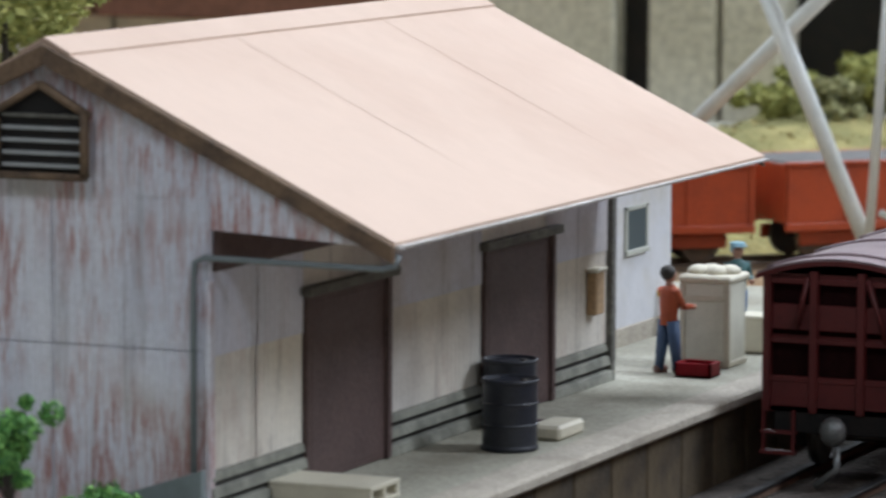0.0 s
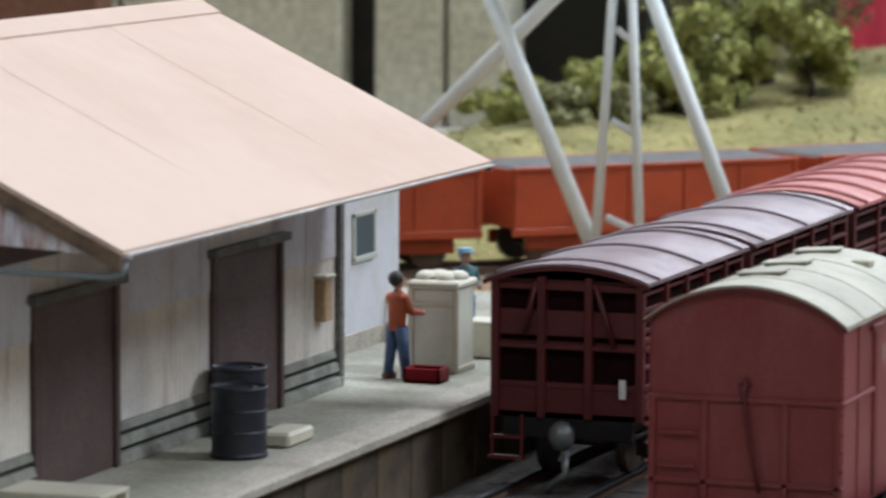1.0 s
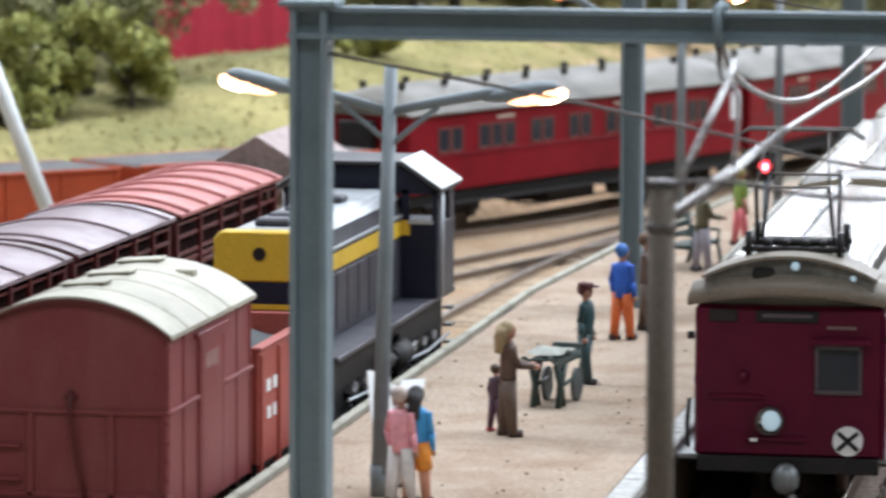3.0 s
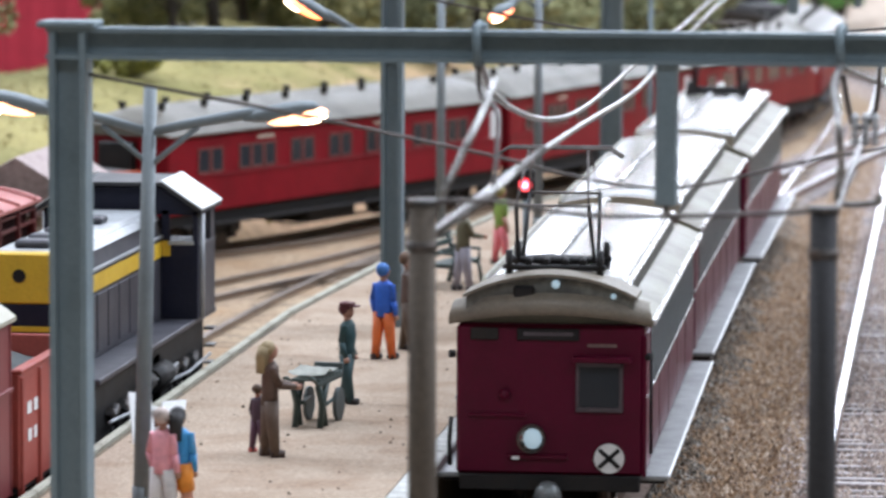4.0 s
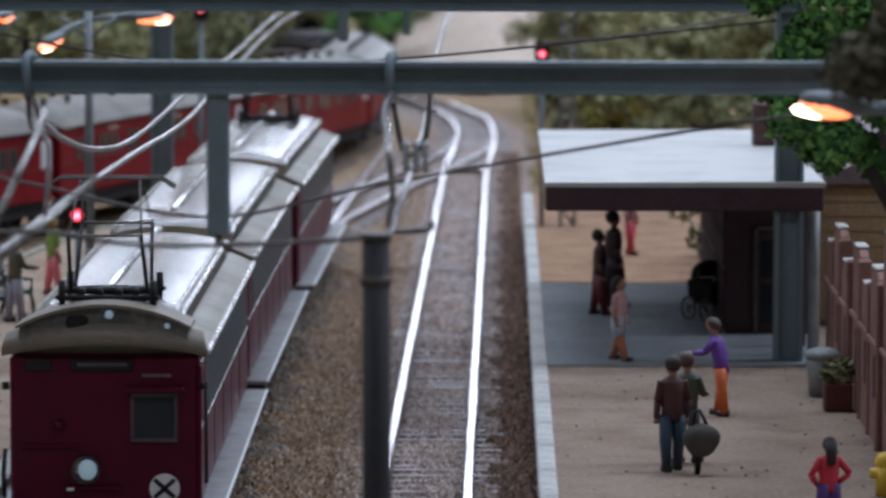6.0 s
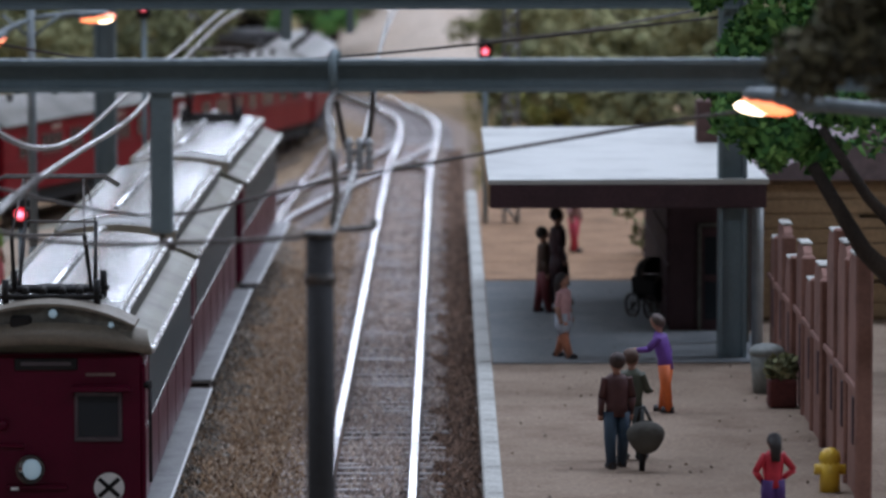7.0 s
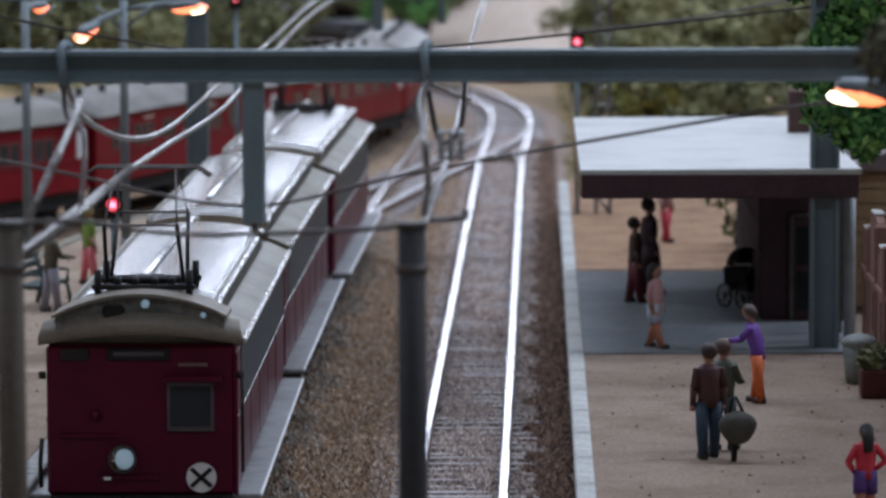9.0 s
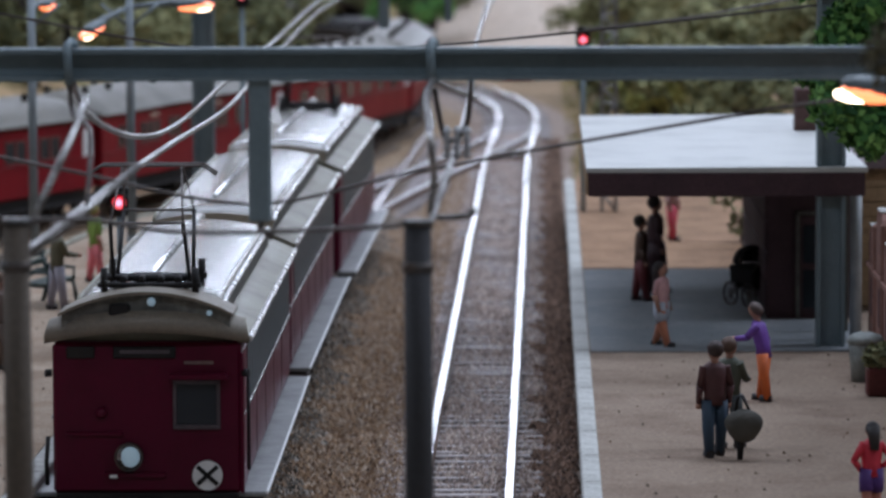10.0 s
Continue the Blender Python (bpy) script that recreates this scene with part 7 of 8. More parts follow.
for k in range(9):
    for s in (-1, 1):
        part("trellis_bar", tube([(6.38 - 0.14 * s, 91.2, 1.3 + 0.36 * k), (6.38 + 0.14 * s, 91.2, 1.66 + 0.36 * k)], 0.025, 4), M_TIMBER_GREY, st)
for x in (6.22, 6.54):
    part("trellis_post", box(x - 0.03, x + 0.03, 91.14, 91.26, 1.08, 4.78, 0.01), M_TIMBER_GREY, st)
part("canopy_column", tube([(6.62, 89.6, 1.1), (6.62, 89.6, 4.8)], 0.13, 10), M_SILVER, st, "pale grey canopy column")
for k in range(3):
    part("canopy_bracket", prism([(5.0, 4.75), (4.3, 4.75), (4.95, 4.1)], 94.2 + 4.6 * k, 94.3 + 4.6 * k), M_MAROON_WOOD, st)
part("chimney", box(5.9, 6.5, 99.5, 100.2, 4.85, 5.9, 0.03), surf("chimney_brick", (0.13, 0.07, 0.06), (0.09, 0.05, 0.045), 0.85, size=0.5), st, "dark brick chimney")

office = thing("station_house", Matrix.Identity(4), "tan walled station house behind the fence", "house")
part("wall", box(7.1, 20, 96, 112, 1.05, 4.3, 0.04), M_TAN, office)
part("roof", prism([(6.9, 4.3), (20.4, 4.3), (13.8, 7.2)], 95.6, 112.4), surf("mauve_slate", (0.26, 0.20, 0.21), (0.2, 0.155, 0.165), 0.7, size=1.2), office, "mauve-grey pitched roof")
for k in range(9):
    part("weather_board", prism([(7.08, 1.15 + 0.34 * k), (20, 1.15 + 0.34 * k), (20, 1.46 + 0.34 * k), (7.08, 1.46 + 0.34 * k)], 95.93 + 0.012 * (k % 2), 96.0), M_TAN, office)
for k in range(3):
    w_ = part("window", box(9.5 + 3.2 * k, 10.7 + 3.2 * k, 95.96, 96.05, 2.0, 3.4, 0.0), M_GLASS, office)
    part("window_frame", boxes([(9.4 + 3.2 * k, 10.8 + 3.2 * k, 95.93, 96.03, 3.4, 3.5), (9.4 + 3.2 * k, 10.8 + 3.2 * k, 95.93, 96.03, 1.9, 2.0)], 0.01), M_WHITE, w_)

fence = thing("panel_fence", Matrix.Identity(4), "tall pinkish-tan panel fence with shaped tops", "fence")
for k in range(9):
    y = 68.2 + 2.2 * k
    hgt = 5.05 if k < 3 else (4.25 if k % 2 else 3.75)
    x = 6.72 + 0.02 * (k % 3)
    bm = bmesh.new()
    prof = [(0.03, 1.05), (2.1, 1.05), (2.1, hgt - 0.45), (1.85, hgt - 0.12), (1.5, hgt), (0.7, hgt), (0.35, hgt - 0.12), (0.03, hgt - 0.45)]
    fs = add_prism(bm, prof, 0, 0.16)
    bmesh.ops.transform(bm, matrix=Matrix.Translation((x + 0.16, y, 0)) @ Matrix.Rotation(math.pi / 2, 4, "Z"), verts=bm.verts)
    pnl = part("fence_panel", bm, M_FENCE, fence)
    part("panel_cap", box(x - 0.03, x + 0.2, y + 0.66, y + 1.54, hgt - 0.005, hgt + 0.05, 0.02), M_COPING, pnl, "worn whitish cap")
    part("panel_rail", box(x - 0.07, x - 0.0, y + 0.1, y + 2.05, 2.85, 2.97, 0.02), M_FENCE, pnl)
    part("panel_slot", box(x - 0.03, x + 0.01, y + 0.9, y + 1.15, 1.9, 2.7, 0.02), M_MAROON_WOOD, pnl, "dark slot")
    part("fence_post", box(x - 0.08, x + 0.2, y - 0.1, y + 0.1, 1.05, hgt + 0.15 - 0.3 * (k % 2), 0.04), M_FENCE, fence)

M_BIN = surf("bin_grey", (0.26, 0.28, 0.26), (0.19, 0.205, 0.19), 0.6, size=0.5)
urn = thing("litter_bin", at(6.3, 82.6, 1.08), "grey-green rounded litter bin by the fence", "bin")
bm = tube([(0, 0, 0), (0, 0, 0.5), (0, 0, 0.95)], 0.34, 16, 0.42)
urn.scale = (0.8, 0.8, 0.85)
part("bin_body", bm, M_BIN, urn)
part("bin_lid", ball(0.46, (0, 0, 0.95), 14, (1, 1, 0.45)), M_BIN, urn)
hyd = thing("fire_hydrant", at(6.35, 69.4, 1.08), "small yellow hydrant at the foot of the fence", "hydrant")
bm = tube([(0, 0, 0), (0, 0, 0.55)], 0.17, 12)
add_tube(bm, [(-0.26, 0, 0.38), (0.26, 0, 0.38)], 0.09, 8)
part("barrel", bm, M_YELLOW, hyd)
part("cap", ball(0.19, (0, 0, 0.56), 10), M_YELLOW, hyd)


# ---- leaves, bushes and trees ----
def leaves(n, clumps, size, seed):
    """Many small leaf blades scattered about clump centres; returns vertex and face arrays."""
    rng = np.random.default_rng(seed)
    c = np.array(clumps)
    k = rng.integers(0, len(c), n)
    dirs = rng.normal(size=(n, 3))
    dirs /= np.linalg.norm(dirs, axis=1)[:, None]
    pos = c[k, :3] + dirs * (c[k, 3] * rng.uniform(0.35, 1.08, n) ** 0.5)[:, None]
    a = rng.normal(size=(n, 3))
    a /= np.linalg.norm(a, axis=1)[:, None]
    b = np.cross(a, dirs + 0.3 * rng.normal(size=(n, 3)))
    b /= np.linalg.norm(b, axis=1)[:, None] + 1e-6
    s = size * rng.uniform(0.5, 1.4, n)[:, None]
    V = np.stack([pos - a * s, pos + b * s * 0.55, pos + a * s, pos - b * s * 0.55], 1).reshape(-1, 3)
    return V * U, np.arange(4 * n).reshape(-1, 4)


def tree(name, x, y, z, hgt, rad, mat, n, seed, label, trunk=True, leaf=0.2, group="trees", category="tree"):
    rng = random.Random(seed)
    e = thing(name, at(x, y, z), label, category, group)
    clumps = []
    bm = bmesh.new()
    top = hgt * 0.62 if trunk else hgt * 0.3
    bend = [(0, 0, -0.3), (rng.uniform(-0.2, 0.2) * rad * .3, rng.uniform(-.2, .2) * rad * .3, top * 0.5), (rng.uniform(-0.3, 0.3) * rad * .5, rng.uniform(-0.3, 0.3) * rad * .5, top)]
    add_tube(bm, bend, 0.045 * hgt, 8, 0, 0.02 * hgt)
    for k in range(9):
        a = rng.uniform(0, 6.283)
        q = rng.uniform(0.35, 1.0) * rad
        zc = hgt * (rng.uniform(0.45, 0.95) if trunk else rng.uniform(0.25, 0.9))
        q *= math.sqrt(max(0.15, 1 - ((zc / hgt - 0.62) / 0.45) ** 2))
        p = (q * math.cos(a), q * math.sin(a), zc)
        s = Vector(bend[1]).lerp(Vector(bend[2]), rng.random())
        add_tube(bm, [s, s.lerp(Vector(p), 0.5) + Vector((0, 0, 0.05 * hgt)), p], 0.016 * hgt, 5, 0, 0.006 * hgt)
        for j in range(3):
            clumps.append((p[0] + rng.gauss(0, 0.22) * rad, p[1] + rng.gauss(0, 0.22) * rad, min(hgt, p[2] + rng.gauss(0, 0.08) * hgt), rad * rng.uniform(0.16, 0.36)))
    part("trunk", bm, M_BARK, e)
    V, Fc = leaves(n, clumps, leaf, seed)
    me = bpy.data.meshes.new("crown")
    me.from_pydata(V.tolist(), [], Fc.tolist())
    me.materials.append(mat)
    o = new("crown", me)
    o.parent = e
    return e


rng = random.Random(5)
MATS = [M_LEAF_OLIVE, M_LEAF_OLIVE, M_LEAF_DARK, M_LEAF_YELLOW, M_LEAF_GREEN]
KINDS = {M_LEAF_OLIVE: "dusty olive-green", M_LEAF_DARK: "dark green", M_LEAF_YELLOW: "yellow-green", M_LEAF_GREEN: "bright green"}
# on the western hill
for k, (x, y, hh, r, m_) in enumerate((
        (-36.6, 127, 5.5, 2.3, 0), (-35.6, 122, 2.9, 1.7, 3), (-34.6, 129, 6.5, 2.5, 0), (-37.2, 133, 7.5, 2.6, 0), (-35.6, 137, 8, 2.8, 2), (-34.0, 134, 6.5, 2.4, 2), (-32.2, 125, 2.6, 1.7, 3), (-38.0, 138, 9, 1.8, 0), (-34.2, 123, 3.4, 1.6, 3),
        (-36.5, 141, 9, 3.0, 0), (-37.2, 120, 1.3, 0.9, 3), (-27.5, 139, 1.4, 1.1, 3),
        (-30.6, 153, 4.5, 1.9, 0), (-29.4, 158, 5, 2.0, 2), (-28.2, 151, 4.0, 1.8, 0), (-27.4, 160, 5, 2.1, 3), (-29, 166, 8, 3.6, 0), (-25, 168, 8, 3.4, 2), (-21.5, 168, 8.5, 3.4, 0), (-18.5, 172, 8.5, 3.2, 2), (-16, 172, 7.5, 3.0, 0), (-14.0, 178, 8, 3.0, 2), (-12.8, 176, 5, 2.2, 2), (-11.5, 184, 6, 2.4, 0), (-19.5, 160, 5, 2.4, 2), (-15.0, 162, 3.5, 1.9, 0), (-23.5, 156, 4.5, 2.2, 0))):
    z = hill_left(x, y)
    tree("gum_tree", x, y, z, hh, r, MATS[m_], 3200, 100 + k, KINDS[MATS[m_]] + " tree with an open crown on the hill", k % 5 == 0, leaf=0.15)
# a thick belt along the brow of the hill
brow = random.Random(9)
for k in range(17):
    b = math.radians(-11.3 + 0.40 * k)
    y = next((q for q in range(124, 176) if (11.5 - hill_left(q * math.tan(b), q)) / q < 0.047), 168)
    x = y * math.tan(b)
    m_ = (2, 0, 2, 2, 3)[k % 5]
    tree("gum_tree", x, y + 1.0, hill_left(x, y + 1.0), brow.uniform(4.0, 6.5), brow.uniform(1.6, 2.3), MATS[m_], 2600, 400 + k, KINDS[MATS[m_]] + " tree in the belt along the hill's brow", k % 4 == 0, leaf=0.16)
# low bushes on the slope above the yard
for k in range(8):
    b = math.radians(-18.7 + 0.44 * k)
    y = next((q for q in range(104, 150) if (11.5 - hill_left(q * math.tan(b), q)) / q < 0.0815 - 0.0006 * k - 0.002 * (k % 2)), 118)
    x = y * math.tan(b)
    m_ = (3, 3, 0, 3, 0)[k % 5]
    tree("hill_bush", x, y, hill_left(x, y) - 0.1, brow.uniform(0.8, 1.2) + 0.1 * k, brow.uniform(0.8, 1.2), MATS[m_], 1800, 440 + k, KINDS[MATS[m_]] + " bush low on the dry hillside", False, 0.11, "bushes", "bush")
# behind the curve and the station
for k, (x, y, hh, r, m_) in enumerate((
        (-24, 236, 10, 4.2, 2), (-18, 238, 9, 4.0, 0), (-12, 237, 8, 3.4, 2), (-7, 240, 7, 3.0, 0), (7, 240, 7, 3.0, 0), (11, 232, 8, 4.0, 2), (4.6, 205, 6.0, 2.8, 0), (6.0, 182, 6.5, 3.0, 0), (8.5, 172, 7, 3.2, 2), (4.4, 164, 3.4, 1.8, 3),
        (11.5, 164, 7.5, 3.2, 0), (7.2, 156, 6.0, 2.6, 0), (10.2, 150, 7, 3.0, 0), (14, 150, 8, 3.4, 2), (12.2, 143, 7, 2.6, 0), (4.4, 190, 3.6, 2.0, 2), (2.6, 199, 2.6, 1.6, 2), (5.2, 148, 4.5, 1.9, 0), (8.6, 144, 5.5, 2.4, 2), (3.4, 174, 2.2, 1.3, 2),
        (6.4, 164, 5.5, 2.4, 0), (15.5, 160, 9, 3.6, 0), (11, 176, 9, 3.6, 0), (7.5, 196, 8, 3.4, 2), (-7.6, 229, 6.5, 2.2, 4), (-10.4, 231, 7, 2.4, 2), (-6.2, 233, 6.5, 1.7, 4), (-14.2, 230, 7, 2.6, 4), (-17.5, 229, 7, 2.6, 2), (3.2, 226, 5, 1.5, 4), (5.6, 222, 6, 2.2, 2))):
    z = hill_back(x, y)
    tree("gum_tree", x, y, max(z, -0.5), hh, r, MATS[m_], 3000, 140 + k, KINDS[MATS[m_]] + " tree on the bank behind the line", k % 3 == 0, leaf=0.17)
shade = thing("shade_tree", at(8.3, 68.5, 1.0), "bright green leafy tree leaning over the fence", "tree", "trees")
bm = bmesh.new()
add_tube(bm, [(0.2, 0.4, 0), (-0.1, 0.2, 2.2), (-1.0, -1.4, 3.7), (-1.78, -2.7, 4.45), (-2.6, -2.9, 5.8)], 0.26, 9, 0, 0.1)
add_tube(bm, [(-0.1, 0.2, 2.2), (0.2, -0.2, 4.6), (-0.2, -0.6, 7.2), (-0.6, -0.8, 8.4), (-1.0, -0.6, 10.6)], 0.2, 8, 0, 0.05)
add_tube(bm, [(-1.0, -1.4, 3.7), (-1.25, -2.6, 4.8), (-1.75, -3.2, 5.3), (-2.5, -3.3, 6.4)], 0.15, 8, 0, 0.07)
add_tube(bm, [(0.2, -0.2, 4.6), (1.1, -1.4, 6.0), (1.2, -2.0, 7.4)], 0.13, 7, 0, 0.04)
part("trunk", bm, M_BARK, shade)
rng = random.Random(77)
clumps = []
for cx, cy, cz, cr in ((-2.9, -2.4, 6.2, 0.55), (-3.4, -2.2, 7.0, 0.5), (-2.2, -2.4, 6.0, 0.5), (-2.7, -2.6, 6.5, 0.7), (-1.9, -2.5, 6.8, 0.8), (-3.0, -2.0, 7.5, 0.75), (-1.4, -1.6, 7.8, 1.0), (-0.4, -1.0, 8.4, 1.1), (0.6, -2.0, 7.6, 1.0), (-2.2, -0.8, 8.6, 0.9), (1.2, -0.6, 8.8, 1.2), (-0.4, -2.8, 7.0, 0.7), (-1.0, -2.0, 10.2, 1.4), (-3.0, -0.5, 10.4, 1.3), (1.2, 0.8, 10.8, 1.6), (-1.4, 1.2, 11.2, 1.5), (-4.0, -1.8, 10.3, 1.1), (-3.5, -2.4, 8.5, 0.6), (-2.6, -2.6, 7.9, 0.8), (-1.8, -2.4, 8.0, 0.8)):
    for j in range(3):
        clumps.append((cx - 0.45 + rng.gauss(0, 0.4) * cr, cy + rng.gauss(0, 0.4) * cr, cz + rng.gauss(0, 0.3) * cr, cr * rng.uniform(0.4, 0.75)))
V, Fc = leaves(26000, clumps, 0.105, 201)
me = bpy.data.meshes.new("crown")
me.from_pydata(V.tolist(), [], Fc.tolist())
me.materials.append(M_LEAF_GREEN)
o = new("crown", me)
o.parent = shade
near_tree = thing("shade_tree", at(8.15, 47.5, 1.08), "overhanging tree with dull brown-olive leaves at the platform's front", "tree", "trees")
bm = bmesh.new()
add_tube(bm, [(0, 0, -0.1), (-0.1, 0.1, 3.0), (-0.6, 0, 5.6), (-1.7, -0.2, 7.6), (-3.2, -0.5, 8.5)], 0.3, 9, 0, 0.06)
add_tube(bm, [(-0.6, 0, 5.6), (0.2, 0.4, 7.6), (-0.4, 0.3, 9.4)], 0.18, 8, 0, 0.05)
part("trunk", bm, M_BARK, near_tree)
clumps = [(cx + rng.gauss(0, 0.18), cy + rng.gauss(0, 0.18), cz + rng.gauss(0, 0.14), rng.uniform(0.25, 0.45)) for cx, cy, cz in ((-4.0, -0.6, 8.3), (-3.5, -0.5, 8.6), (-3.0, -0.5, 8.3), (-2.5, -0.4, 8.7), (-2.0, -0.2, 8.3), (-1.2, 0, 8.8), (-0.4, 0.3, 9.3), (-3.2, -0.4, 9.1), (-2.2, -0.2, 9.4)) for j in range(3)]
V, Fc = leaves(9000, clumps, 0.085, 207)
me = bpy.data.meshes.new("crown")
me.from_pydata(V.tolist(), [], Fc.tolist())
me.materials.append(M_LEAF_BROWN)
o = new("crown", me)
o.parent = near_tree
tree("shade_tree", 10.6, 86, 1.0, 10.5, 2.9, M_LEAF_GREEN, 6000, 202, "bright green tree beside the waiting room", leaf=0.15)
tree("garden_shrub", -28.05, 50.5, 1.19, 1.95, 0.6, M_LEAF_GREEN, 7000, 203, "dark green shrub at the shed's gable end", False, 0.045, "shrubs", "shrub")
tree("garden_shrub", -26.9, 51.2, 1.19, 0.75, 0.5, M_LEAF_GREEN, 2500, 204, "low green shrub at the shed's gable end", False, 0.045, "shrubs", "shrub")
tree("garden_shrub", 5.3, 112, 1.08, 2.0, 0.7, M_LEAF_DARK, 900, 206, "straggly dark shrub behind the waiting room", False, 0.09, "shrubs", "shrub")
tree("gum_tree", -44.5, 80, -0.5, 8.2, 3.2, M_LEAF_YELLOW, 6000, 205, "yellow-green tree behind the goods shed", leaf=0.14)
pot = thing("planter", at(6.42, 80.4, 1.08), "maroon planter box with a leafy green plant", "planter")
part("box", box(-0.32, 0.32, -0.32, 0.32, 0, 0.66, 0.05), surf("planter_maroon", (0.13, 0.03, 0.026), (0.09, 0.022, 0.02), 0.7, size=0.5), pot)
V, Fc = leaves(500, [(0, 0, 0.8, 0.34), (0.15, 0.1, 0.95, 0.25), (-0.15, -0.1, 0.9, 0.25)], 0.1, 7)
me = bpy.data.meshes.new("plant")
me.from_pydata(V.tolist(), [], Fc.tolist())
me.materials.append(M_LEAF_DARK)
o = new("plant", me)
o.parent = pot
pot.scale = (0.85, 0.85, 0.85)


# ---- model figures: each one plain painted casting ----
PAINT = {}


def paint(c):
    if c not in PAINT:
        PAINT[c] = surf("figure_paint", c, scaled(c, 0.75), 0.6, size=0.3, fine=0.05, bump=0.05, wear=0.15)
    return PAINT[c]


SKIN = (0.42, 0.22, 0.15)


def figurine(x, y, z, hgt, face, legs, top, hair, label, arms="down", skirt=False, shoes=(0.03, 0.025, 0.025), stride=0.12, hat=None, coat=False, sleeve=None, shorts=None, long_hair=False, stoop=0.0):
    k = hgt / 2.0
    bm = bmesh.new()
    # 0 shoes, 1 legs, 2 top, 3 skin, 4 hair
    for s in (-1, 1):
        yy = stride * s
        add_tube(bm, [(s * 0.13, yy - 0.16, 0.05), (s * 0.13, yy + 0.08, 0.06)], 0.08, 6, 0)
        add_tube(bm, [(s * 0.13, yy, 0.04), (s * 0.13, yy * 0.4, 0.5), (s * 0.11, 0, 0.98)], 0.085, 8, 3 if skirt else 1, 0.135)
    if skirt or coat:
        add_tube(bm, [(0, 0, 0.42 if coat else 0.62), (0, 0, 0.8), (0, 0, 1.05)], 0.27, 10, 2 if coat else 1, 0.2)
    rings = add_tube(bm, [(0, 0, 0.9), (0, 0, 1.1), (0, -0.02, 1.35), (0, -0.01, 1.55), (0, 0, 1.64)], 0.21, 10, 2, 0.21)
    for i, (w_, d_) in enumerate(((1.0, 0.75), (0.95, 0.7), (1.12, 0.75), (1.15, 0.65), (0.45, 0.45))):
        c = sum((v.co for v in rings[i]), Vector()) / 10
        for v in rings[i]:
            q = v.co - c
            v.co = c + Vector((q.x * w_, q.y * d_, q.z))
    add_tube(bm, [(0, 0, 1.6), (0, -0.01, 1.72)], 0.07, 6, 3)
    for s in (-1, 1):
        sh = Vector((s * 0.205, 0, 1.53))
        if arms == "hips":
            el, ha = sh + Vector((s * 0.22, 0.08, -0.28)), Vector((s * 0.2, -0.1, 1.02))
        elif arms == "front":
            el, ha = sh + Vector((s * 0.05, -0.12, -0.27)), Vector((s * 0.16, -0.42, 1.22))
        elif arms == "out" and s > 0:
            el, ha = sh + Vector((s * 0.2, -0.18, -0.2)), Vector((s * 0.42, -0.42, 1.3))
        else:
            el, ha = sh + Vector((s * 0.07, 0.03, -0.3)), sh + Vector((s * 0.06, -0.06, -0.6))
        add_tube(bm, [sh - (el - sh) * 0.12, sh, el], 0.085, 7, 2, 0.068)
        add_tube(bm, [el, ha], 0.068, 7, 3 if sleeve == "short" else 2, 0.055)
        add_tube(bm, [ha, ha + (ha - el).normalized() * 0.1], 0.055, 6, 3)
    for r, c, sq, mi in ((0.135, (0, -0.01, 1.83), (0.9, 1, 1.15), 3), (0.15, (0, 0.035, 1.875), (0.98, 0.98, 1.0), 4)):
        q = bmesh.ops.create_uvsphere(bm, u_segments=10, v_segments=8, radius=r)
        bmesh.ops.scale(bm, vec=sq, verts=q["verts"])
        bmesh.ops.translate(bm, vec=c, verts=q["verts"])
        for f in {f for v in q["verts"] for f in v.link_faces}:
            f.material_index, f.smooth = mi, True
    if shorts:
        for s in (-1, 1):
            add_tube(bm, [(s * 0.13, stride * s * 0.35, 0.6), (s * 0.115, 0, 0.8), (s * 0.1, 0, 1.06)], 0.15, 8, 5, 0.16)
    if long_hair:
        add_tube(bm, [(0, 0.06, 1.9), (0, 0.13, 1.72), (0, 0.14, 1.45)], 0.15, 8, 4, 0.10)
    if hat:
        add_tube(bm, [(0, 0, 1.93), (0, 0, 2.0)], 0.16, 10, 4)
        add_tube(bm, [(0, -0.1, 1.92), (0, -0.1, 1.945)], 0.17, 10, 4)
    for v in bm.verts:
        if v.co.z > 0.95:
            v.co.y -= stoop * (v.co.z - 0.95) ** 1.3
    bmesh.ops.scale(bm, vec=(k, k, k), verts=bm.verts)
    ob = part("figurine", bm, [paint(shoes), paint(legs), paint(top), paint(SKIN), paint(hair), paint(shorts or legs)])
    ob.matrix_basis = at(x, y, z, face)
    return tagged(ob, label, "figurine", "model figures")


P1 = 1.085
ORANGE, BLACK, BROWN = (0.75, 0.16, 0.03), (0.02, 0.018, 0.018), (0.10, 0.06, 0.035)
figurine(-11.79, 62.1, P1, 1.8, 150, (0.75, 0.72, 0.7), (0.90, 0.40, 0.46), (0.6, 0.5, 0.45), "painted model figure in a pink top and white trousers")
figurine(-12.2, 63.6, P1, 1.6, 200, (0.7, 0.7, 0.7), (0.8, 0.8, 0.8), (0.6, 0.6, 0.58), "painted model figure in white holding a white sheet", "front")
figurine(-11.57, 62.2, P1, 1.8, 170, (0.62, 0.30, 0.2), (0.06, 0.36, 0.75), BLACK, "painted model figure in a blue top and orange shorts", shorts=(0.85, 0.30, 0.03), long_hair=True)
figurine(-11.35, 69.4, P1, 1.95, 112, (0.115, 0.075, 0.05), (0.10, 0.06, 0.042), (0.33, 0.25, 0.13), "painted model figure in brown with a fair headscarf", "front", shoes=(0.06, 0.035, 0.025), stride=0.07, long_hair=True)
